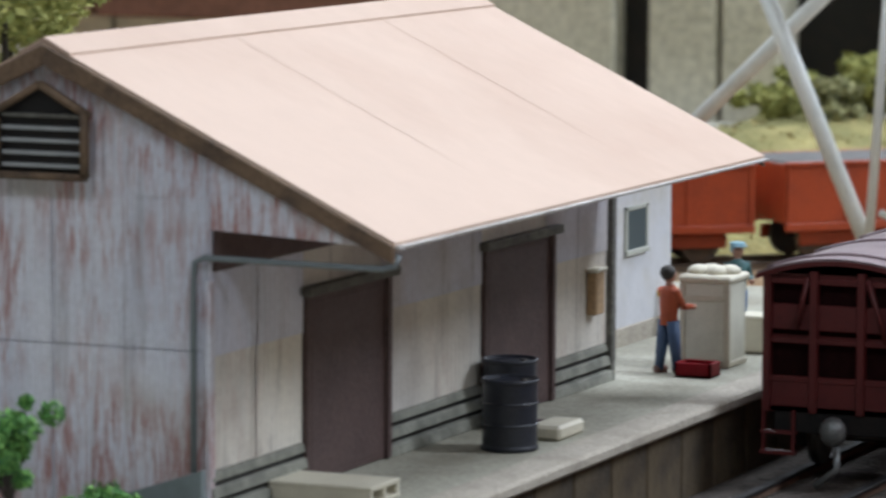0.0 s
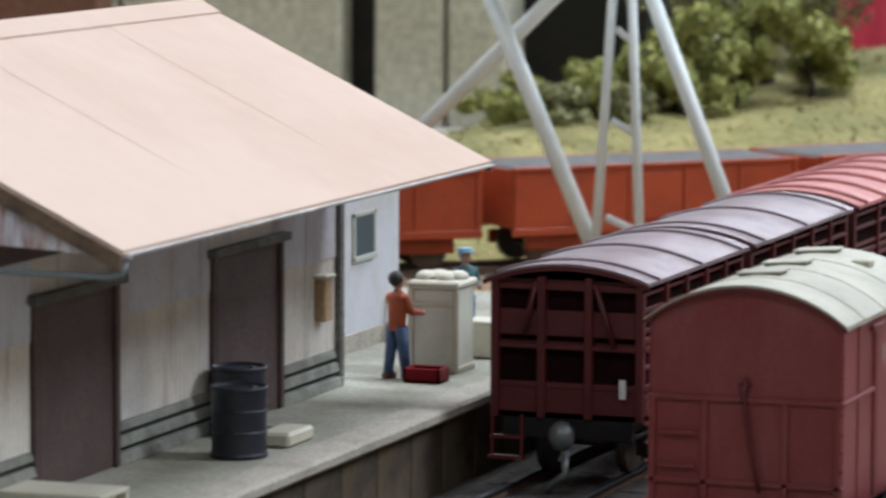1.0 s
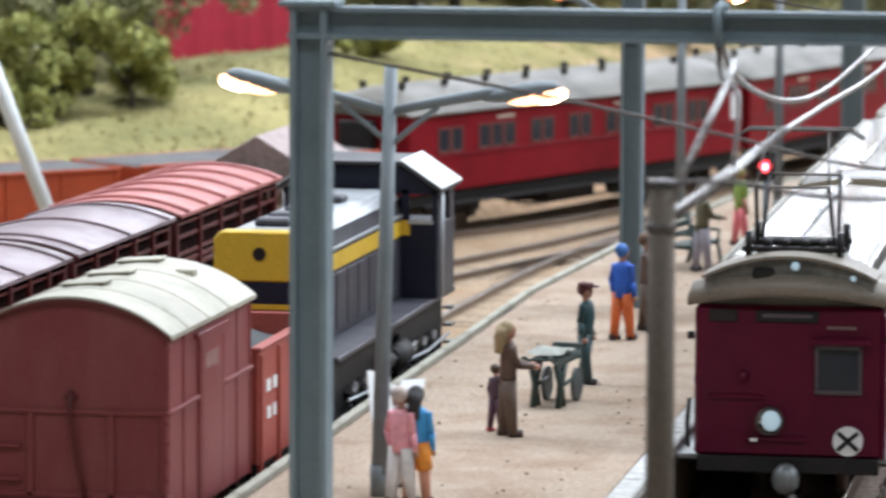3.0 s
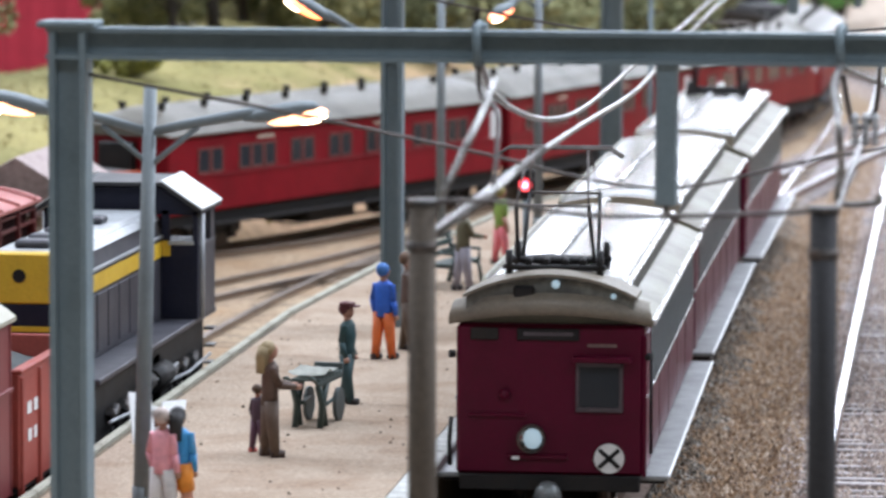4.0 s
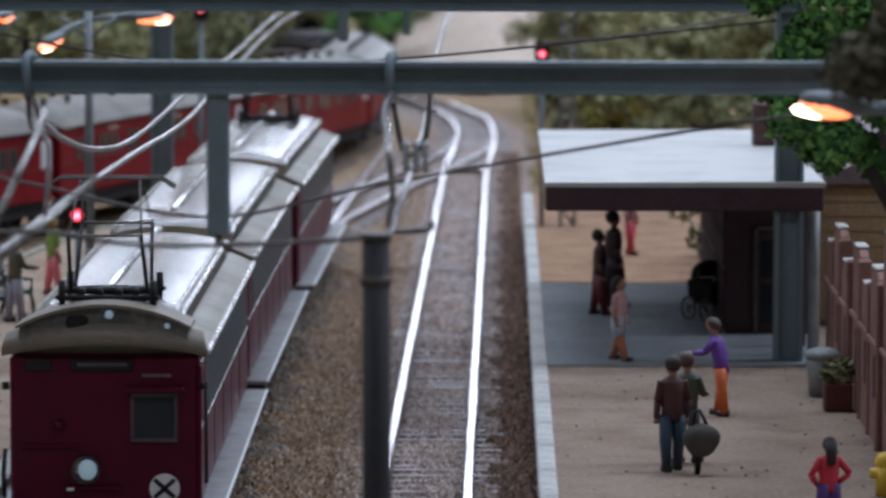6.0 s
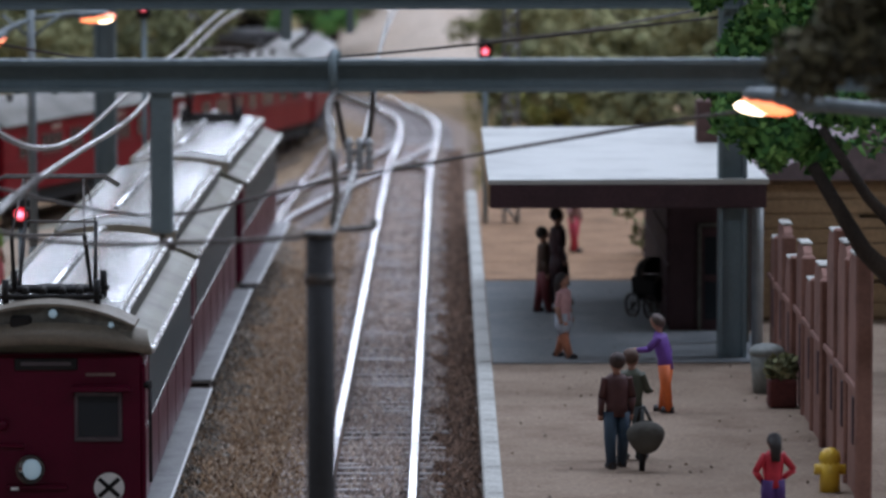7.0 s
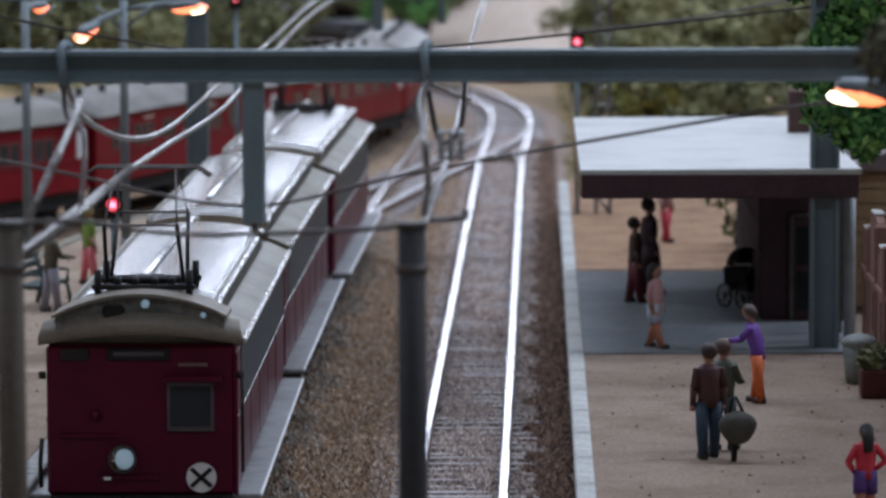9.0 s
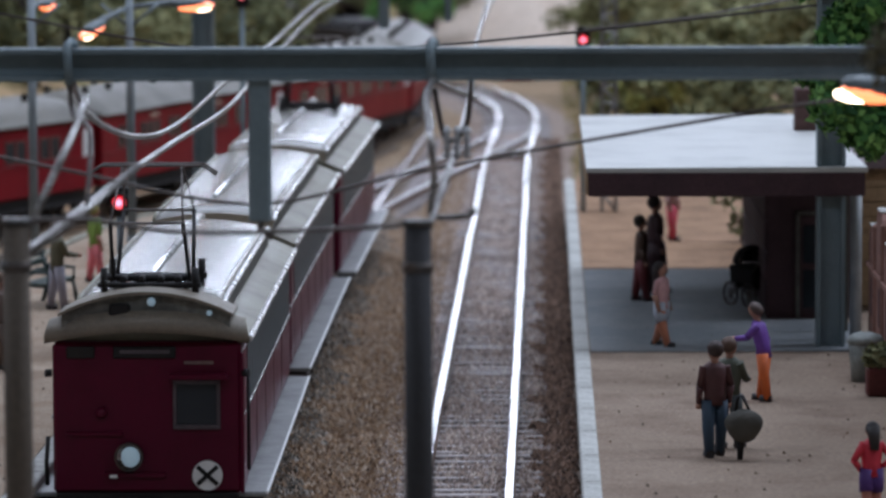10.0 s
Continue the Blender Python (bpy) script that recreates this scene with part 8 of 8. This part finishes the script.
figurine(-11.64, 69.9, P1, 1.15, 140, (0.10, 0.04, 0.07), (0.07, 0.04, 0.06), BROWN, "small painted model figure in dark purple", shoes=(0.5, 0.1, 0.08))
figurine(-11.02, 76.2, P1, 1.87, 80, (0.022, 0.06, 0.065), (0.022, 0.065, 0.07), (0.09, 0.012, 0.015), "painted model figure in a dark green uniform and red cap", hat=True)
figurine(-11.24, 82.8, P1, 1.92, 150, ORANGE, (0.03, 0.13, 0.60), (0.05, 0.17, 0.48), "painted model figure in a blue hooded jacket and orange trousers")
figurine(-10.95, 84.3, P1, 2.0, 90, BROWN, (0.14, 0.09, 0.07), (0.16, 0.09, 0.05), "painted model figure in brown standing by the post", "front")
figurine(-11.16, 95.7, P1, 2.05, 120, (0.35, 0.33, 0.38), (0.13, 0.12, 0.07), (0.10, 0.07, 0.05), "painted model figure in grey trousers and olive jacket", "front")
figurine(-10.95, 101.9, P1, 1.9, 120, (0.8, 0.2, 0.22), (0.25, 0.38, 0.07), (0.35, 0.3, 0.08), "painted model figure in pink shorts and green top", sleeve="short")
figurine(2.92, 72.2, P1, 2.0, 195, (0.03, 0.06, 0.10), (0.085, 0.03, 0.03), (0.05, 0.03, 0.025), "painted model figure in a maroon jacket carrying a bag")
figurine(3.22, 73.2, P1, 1.95, 150, (0.05, 0.06, 0.06), (0.09, 0.10, 0.07), (0.12, 0.07, 0.05), "painted model figure in drab green", "front")
figurine(4.15, 79.6, P1, 1.86, 250, ORANGE, (0.16, 0.06, 0.36), (0.09, 0.06, 0.05), "painted model figure stooping in a purple top and orange trousers", "out", stoop=0.22)
figurine(2.45, 88.4, P1, 1.8, 60, (0.62, 0.24, 0.13), (0.72, 0.42, 0.42), (0.03, 0.02, 0.02), "painted model figure striding in a pink top, with long dark hair", sleeve="short", stride=0.24, shorts=(0.55, 0.6, 0.68), long_hair=True)
figurine(2.22, 97.4, P1, 2.0, 100, (0.17, 0.025, 0.03), (0.10, 0.055, 0.035), (0.04, 0.03, 0.02), "painted model figure in brown and dark red")
figurine(2.6, 99.2, P1, 2.3, 110, (0.05, 0.02, 0.025), (0.06, 0.025, 0.03), (0.03, 0.02, 0.02), "painted model figure in a long dark coat", coat=True)
figurine(3.41, 112.7, P1, 1.95, 60, (0.62, 0.06, 0.10), (0.30, 0.16, 0.14), (0.08, 0.05, 0.04), "painted model figure in red-pink trousers")
figurine(5.08, 65.2, P1, 1.55, 200, (0.50, 0.20, 0.14), (0.62, 0.03, 0.055), (0.03, 0.025, 0.025), "painted model figure in red top and purple shorts", "hips", shorts=(0.10, 0.04, 0.22), long_hair=True)
figurine(-25.68, 70.4, 1.2, 1.92, 150, (0.045, 0.085, 0.17), (0.38, 0.07, 0.02), (0.03, 0.025, 0.02), "painted model figure in blue overalls and orange shirt", "front", shoes=(0.16, 0.07, 0.05))
figurine(-26.2, 75.6, 1.2, 1.82, 40, (0.05, 0.12, 0.25), (0.05, 0.13, 0.13), (0.25, 0.42, 0.5), "painted model figure in teal with a pale blue hat", "front", hat=True)

bag = thing("travel_bag", at(3.4, 71.75, P1), "olive-grey soft holdall held against the legs of a model figure", "bag")
bm = ball(1, (0, 0, 0), 16, (0.32, 0.2, 0.31))
for v in bm.verts:
    v.co.x *= 1.0 + 0.12 * math.sin(v.co.z * 9)
    v.co.z = 0.58 + (v.co.z * 0.9 if v.co.z < 0 else v.co.z)
part("bag_body", bm, surf("bag_canvas", (0.085, 0.08, 0.066), None, 0.8, size=0.3), bag)
part("bag_strap", tube([(-0.14, 0, 0.84), (-0.1, 0.02, 1.08), (-0.03, 0.02, 1.12), (0.1, 0, 0.84)], 0.03, 5), M_BLACK, bag)
part("bag_tail", tube([(-0.05, 0.05, 0.35), (-0.06, 0.08, 0.0)], 0.07, 6, 0.05), M_BLACK, bag, "trailing dark strap")


M_GREY_GREEN_DARK = surf("bench_panel", (0.10, 0.125, 0.12), (0.065, 0.08, 0.077), 0.6, size=0.5, fine=0.06)


def bench(m, label):
    e = thing("platform_bench", m, label, "bench", "benches")
    green = surf("bench_green", (0.035, 0.06, 0.05), (0.025, 0.04, 0.035), 0.5, size=0.4)
    for k in range(4):
        part("seat_slat", box(-0.95, 0.95, -0.32 + 0.17 * k, -0.18 + 0.17 * k, 0.52, 0.58, 0.015), green, e)
    for k in range(3):
        part("back_slat", box(-0.95, 0.95, 0.34 + 0.05 * k, 0.39 + 0.05 * k, 0.68 + 0.2 * k, 0.82 + 0.2 * k, 0.015), green, e)
    for s in (-0.8, 0.8):
        part("bench_end", tube([(s, -0.4, 0), (s, -0.3, 0.5), (s, 0.3, 0.52), (s, 0.5, 1.2)], 0.055, 6), green, e)
        part("bench_leg", tube([(s, 0.3, 0.52), (s, 0.45, 0)], 0.055, 6), green, e)
        part("arm_rest", tube([(s, -0.3, 0.5), (s, -0.34, 0.8), (s, 0.38, 0.85)], 0.04, 6), green, e)
    return e


M_BARROW = surf("barrow_green", (0.03, 0.055, 0.045), (0.05, 0.075, 0.065), 0.5, size=0.4, fine=0.05)
barrow = thing("luggage_barrow", at(-11.17, 73.5, P1, 83), "dark green luggage barrow with a pale sheet on its slatted top", "barrow")
for y in (-0.23, 0.23):
    part("side_rail", box(-0.8, 0.8, y - 0.035, y + 0.035, 0.74, 0.84, 0.015), M_BARROW, barrow)
    part("handle", tube([(-0.8, y, 0.8), (-1.1, y, 0.94), (-1.3, y, 0.96)], 0.035, 6), M_BARROW, barrow)
    part("front_leg", tube([(-0.75, y, 0.76), (-0.5, y, 0.4), (-0.62, y, 0.0)], 0.06, 6), M_BARROW, barrow)
    part("back_leg", tube([(-0.2, y, 0.76), (-0.45, y, 0.4), (-0.3, y, 0.0)], 0.06, 6), M_BARROW, barrow)
    part("brace", tube([(-0.5, y, 0.36), (0.35, y, 0.42)], 0.035, 6), M_BARROW, barrow)
    part("wheel", tube([(0.45, y * 1.2 - 0.035, 0.3), (0.45, y * 1.2 + 0.035, 0.3)], 0.3, 20), M_GREY_GREEN_DARK, barrow, "solid grey disc wheel")
for k in range(7):
    part("slat", box(-0.74 + 0.22 * k, -0.58 + 0.22 * k, -0.27, 0.27, 0.84, 0.88, 0.01), M_BARROW, barrow)
part("end_board", box(0.76, 0.82, -0.27, 0.27, 0.84, 1.0, 0.015), M_GREY_GREEN_DARK, barrow)
bench(at(-11.5, 96.8, P1, 75), "dark green platform bench farther along")
sheet_ = thing("newspaper", at(-11.19, 73.35, P1 + 0.885, 83), "crumpled pale grey-green sheet on the luggage barrow", "newspaper")
bm = bmesh.new()
g = [[bm.verts.new((-0.55 + 0.17 * i, -0.34 + 0.113 * q, 0.05 + 0.1 * abs(noise.noise((i * 0.7, q * 0.6, 4))) + 0.03 * (q in (0, 6)))) for q in range(7)] for i in range(8)]
for i in range(7):
    for q in range(6):
        bm.faces.new((g[i][q], g[i + 1][q], g[i + 1][q + 1], g[i][q + 1]))
bmesh.ops.solidify(bm, geom=bm.faces[:], thickness=0.045)
part("paper", bm, M_GREY_GREEN, sheet_)
sheet2 = thing("newspaper", at(-12.12, 63.25, P1 + 1.06, 8), "open white newspaper held up by a model figure", "newspaper")
for s_, tilt, lean in ((-1, 30, 30), (1, -20, 46)):
    bm = bmesh.new()
    add_box(bm, min(0, 0.38 * s_), max(0, 0.38 * s_), -0.012, 0.012, 0.0, 0.86)
    bmesh.ops.rotate(bm, cent=(0, 0, 0), matrix=Matrix.Rotation(radians(tilt), 3, "Z") @ Matrix.Rotation(radians(-lean), 3, "X") @ Matrix.Rotation(radians(-9 * s_), 3, "Y"), verts=bm.verts)
    part("page", bm, M_WHITE, sheet2)

pram = thing("baby_carriage", at(4.75, 96.4, P1, 35), "black baby carriage with a round folding hood", "pram")
part("carriage_body", prism([(-0.32, 0.55), (-0.2, 0.4), (0.2, 0.4), (0.32, 0.55), (0.36, 0.95), (-0.36, 0.95)], -0.45, 0.45, 0.05), M_BLACK, pram)
bm = ball(0.42, (0, 0, 0), 16, (0.92, 1, 1))
bmesh.ops.delete(bm, geom=[v for v in bm.verts if v.co.z < -0.05 or v.co.y < -0.22], context="VERTS")
bmesh.ops.solidify(bm, geom=bm.faces[:], thickness=0.03)
bmesh.ops.translate(bm, vec=(0, 0.1, 0.98), verts=bm.verts)
part("hood", bm, M_BLACK, pram, "black folding hood")
for a in (0.25, 0.75, 1.2):
    part("hood_rib", tube([(0.39 * math.cos(q), 0.1 - 0.2 + 0.42 * math.sin(a) * math.sin(q) * 0.9, 0.98 + 0.42 * math.cos(a) * math.sin(q)) for q in (math.pi * k / 8 for k in range(9))], 0.02, 5), M_DARK_STEEL, pram)
for s in (-0.36, 0.36):
    for yy in (-0.34, 0.34):
        bm = bmesh.new()
        add_tube(bm, [(s, yy + 0.26 * math.cos(q), 0.28 + 0.26 * math.sin(q)) for q in (2 * math.pi * k / 16 for k in range(17))], 0.03, 6)
        for q in range(4):
            a = math.pi * q / 4
            add_tube(bm, [(s, yy + 0.25 * math.cos(a), 0.28 + 0.25 * math.sin(a)), (s, yy - 0.25 * math.cos(a), 0.28 - 0.25 * math.sin(a))], 0.014, 4)
        part("wheel", bm, M_DARK_STEEL, pram, "thin spoked wheel")
    part("spring", tube([(s, -0.34, 0.28), (s * 0.9, 0, 0.44), (s, 0.34, 0.28)], 0.025, 5), M_DARK_STEEL, pram)
part("handle", tube([(-0.3, -0.42, 0.85), (-0.3, -0.8, 1.2), (0.3, -0.8, 1.2), (0.3, -0.42, 0.85)], 0.03, 5), M_DARK_STEEL, pram)


# ---- white tower in the yard ----
tw = thing("yard_light_tower", Matrix.Identity(4), "white steel tower with splayed legs and a ladder", "tower")
TY = 95
for name, a, b, r in (("leg", (-33.45, TY, 9.4), (-29.05, TY, -0.5), 0.2), ("leg", (-29.28, TY, 9.4), (-25.4, TY, -0.5), 0.18),
                      ("brace", (-35.9, TY + 1.6, 2.3), (-28.7, TY + 1.6, 9.3), 0.2), ("leg", (-35.9, TY + 1.6, 2.5), (-35.9, TY + 1.6, -0.5), 0.19)):
    part(name, tube([a, b], r, 12), M_TOWER, tw)
for x0, x1 in ((-29.0, -29.63), (-28.78, -28.37)):
    part("ladder_stile", tube([(x0, TY - 0.4, 9.4), (x1, TY - 0.4, -0.5)], 0.12, 8), M_TOWER, tw)
for z in (1.6, 3.9, 6.05, 8.4):
    part("ladder_rung", tube([(-29.35 + 0.05 * z, TY - 0.4, z + 0.15), (-28.5 - 0.03 * z, TY - 0.4, z - 0.15)], 0.09, 8), M_TOWER, tw)
part("top_platform", box(-34.2, -27.6, TY - 1.2, TY + 2.4, 9.3, 9.7, 0.08), M_TOWER, tw)

hut = thing("yard_hut", Matrix.Identity(4), "small hut with a faded pink pitched roof", "hut")
part("wall", box(-22.8, -19.4, 93.2, 97.5, -0.5, 2.9, 0.03), M_CREAM, hut)
part("roof", prism([(-23.1, 2.9), (-19.0, 2.9), (-19.0, 3.02), (-21.0, 4.25), (-23.1, 3.02)], 92.9, 97.8, 0.02), surf("hut_roof_pink", (0.44, 0.35, 0.325), (0.36, 0.28, 0.265), 0.8, size=1.0), hut, "faded pink-grey roof")

# ---- behind the layout ----
M_MILL = surf("mill_cream", (0.82, 0.79, 0.67), (0.66, 0.63, 0.52), 0.8, size=6, fine=0.3)
wall = thing("cream_mill", Matrix.Identity(4), "tall cream panelled mill building at the back of the yard", "building")
for k, (x0, x1) in enumerate(((-84, -69.2), (-69, -58.4), (-58.2, -50.2), (-49.0, -46.6), (-46.4, -44.4))):
    part("wall_panel", box(x0, x1, 132, 140, -0.5, 22, 0.1), M_MILL, wall)
counter = thing("timber_counter", Matrix.Identity(4), "long reddish-brown timber panelling above the back wall", "panelling")
for x0, x1 in ((-84, -69.2), (-69, -58.4)):
    part("panel", box(x0, x1, 130.5, 131.8, 3.7, 22, 0.1), surf("reddish_timber", (0.26, 0.12, 0.08), (0.19, 0.09, 0.06), 0.6, size=5, fine=0.3), counter)
# black blocks fill both openings in place of the shade inside them
part("gap_shade", box(-50.2, -49.0, 133, 139, -0.5, 22, 0.0), M_BLACK, wall, "black fill for the shade in the gap between the panels")
part("bay_shade", box(-44.4, -40.2, 134, 140, 0.4, 22, 0.0), M_BLACK, wall, "black fill for the shade in the loading bay")
part("loading_dock", box(-84, -40, 129.5, 132, -0.5, 0.7, 0.05), M_CONCRETE, wall)

stand = thing("display_stand", Matrix.Identity(4), "red draped exhibition stand beyond the layout", "stand")
RED_CLOTH = surf("red_cloth", (0.42, 0.012, 0.03), (0.33, 0.01, 0.025), 0.8, size=8, fine=0.5)
part("stand_frame", box(-82.5, -69, 332, 350, -95, 29, 0.5), M_MAROON_WOOD, stand)
for k in range(14):
    part("drape", tube([(-82.2 + 1.0 * k, 331.2, -95), (-82.2 + 1.0 * k, 331.2 + 0.15 * (k % 3), 30)], 1.3, 16), RED_CLOTH, stand, "hanging fold of red cloth")
part("drape_rail", box(-83.2, -68.3, 329.8, 331.8, 29.6, 31, 0.2), RED_CLOTH, stand)

bricks = thing("brick_stack", at(-1.5, 222.5, hill_back(-1.5, 222.5) if hill_back(-1.5, 222.5) > -0.5 else -0.5), "low stack of orange-red bricks beyond the curve", "bricks")
first_course = None
for row in range(3):
    for col in range(4 - row % 2):
        m_ = at(-0.75 + 0.4 * col + 0.2 * (row % 2), 0, 0.22 * row)
        if first_course is None:
            first_course = part("brick", box(0, 0.38, 0, 0.5, 0, 0.2, 0.02), surf("brick_orange", (0.42, 0.12, 0.06), (0.30, 0.085, 0.045), 0.8, size=0.4, rand=0.3), bricks)
            first_course.matrix_basis = m_
        else:
            again("brick", first_course, bricks, m_)


# ---- tracks, with every sleeper ----
track("track_east", T_RIGHT, "polished rails on brown sleepers in ballast", start=8)
track("track_suburban", T_SUBURBAN, "polished rails under the electric train", start=50)
track("track_van", T_VAN, "dull siding track under the van and diesel", M_BALLAST_TAN, 6, siding=True)
# bed, sleepers and rails are blackened here for the wagons' shade
track("track_stock", [p for p in T_STOCK if p.y < 96], "siding track under the livestock wagons", M_BALLAST_SHADED, 6, siding=True, rail=M_BLACK)
track("track_yard_exit", [p for p in T_STOCK if p.y > 94.5], "dusty siding track that leads out of the yard", M_BALLAST_TAN, 0.4, siding=True)
track("track_far", T_FAR, "track of the far line along the hill", M_BALLAST_TAN, 40, siding=True)
track("track_crossover", T_CROSS, "crossover rails between the two lines", bed=None, rail=M_RAIL_WORN)


def bed_height(x, y):
    on_rail = np.abs(np.abs(x + 1.45) - 0.8) < 0.16
    patch = 0.045 * np.sin(x * 1.9 + y * 0.8) * np.sin(y * 0.53 - x) + 0.012
    return np.where(on_rail, -0.6, np.where(x < -4.1, -0.46 - 0.2 * (x + 4.1), -0.275 + patch - 0.1 * (np.abs(x + 1.45) > 1.9)))


def ragged(y, k):
    """An uneven edge along the line."""
    return 0.10 * np.sin(y * 1.3 + k) + 0.07 * np.sin(y * 3.1 + 2 * k) + 0.05 * np.sin(y * 7.7 - k)


def track_bed(x, y):
    return np.where(x > -0.12 + ragged(y, 1), -0.8, bed_height(x, y))


def oily_bed(x, y):
    return np.where(x > -4.75 + 2.2 * ragged(y * 0.6, 4), -0.8, bed_height(x, y) + 0.012)


def wall_bed(x, y):
    return np.where(x < -0.22 + ragged(y, 1), -0.8, -0.265 + 0.06 * np.sin(y * 2.3 + 5 * x) * np.sin(y * 0.9) + 0.12 * (x > 0.35))


chips("ballast_chips", 34000, (-3.2, 0.2, 62, 176), track_bed, 0.072, M_CHIPS, 3, "loose mauve-grey ballast chips along the running rails")
chips("ballast_chips_tan", 30000, (-5.25, -2.75, 62, 172), bed_height, 0.085, M_CHIPS_TAN, 11, "loose tan ballast chips between the tracks")
chips("ballast_chips_grey", 12000, (-5.3, -4.2, 62, 160), oily_bed, 0.085, M_CHIPS_GREY, 12, "oily grey ballast chips beside the electric train")
chips("ballast_chips_dark", 19000, (-0.5, 0.6, 58, 172), wall_bed, 0.065, M_CHIPS_DARK, 4, "dark red-brown ballast along the platform wall")
chips("gravel_specks", 170, (-14.0, -8.9, 60, 118), lambda x, y: x * 0 + 1.088, 0.05, M_SPECK, 5, "brown specks of grit on the island platform")
chips("gravel_specks", 170, (1.1, 6.6, 64, 134), lambda x, y: x * 0 + 1.088, 0.05, M_SPECK, 6, "brown specks of grit on the station platform")
tuft_rng = random.Random(31)
tufts = []
while len(tufts) < 5200:
    tx, ty = tuft_rng.uniform(-46, -13), tuft_rng.uniform(98, 168)
    if far_side(tx, ty) > 3.2:
        tufts.append((tx, ty, hill_left(tx, ty) - 0.03, tuft_rng.uniform(0.08, 0.22)))
while len(tufts) < 7400:
    tx, ty = tuft_rng.uniform(0.9, 6.5), tuft_rng.uniform(137, 222)
    tufts.append((tx, ty, max(hill_back(tx, ty), -0.5) + 0.02, tuft_rng.uniform(0.08, 0.26)))
V, Fc = leaves(44000, tufts, 0.075, 32)
me = bpy.data.meshes.new("grass_tufts")
me.from_pydata(V.tolist(), [], Fc.tolist())
me.materials.append(M_TUFT)
tagged(new("grass_tufts", me), "dry yellow-green grass tufts on the hillside and banks", "grass", kind="stuff")
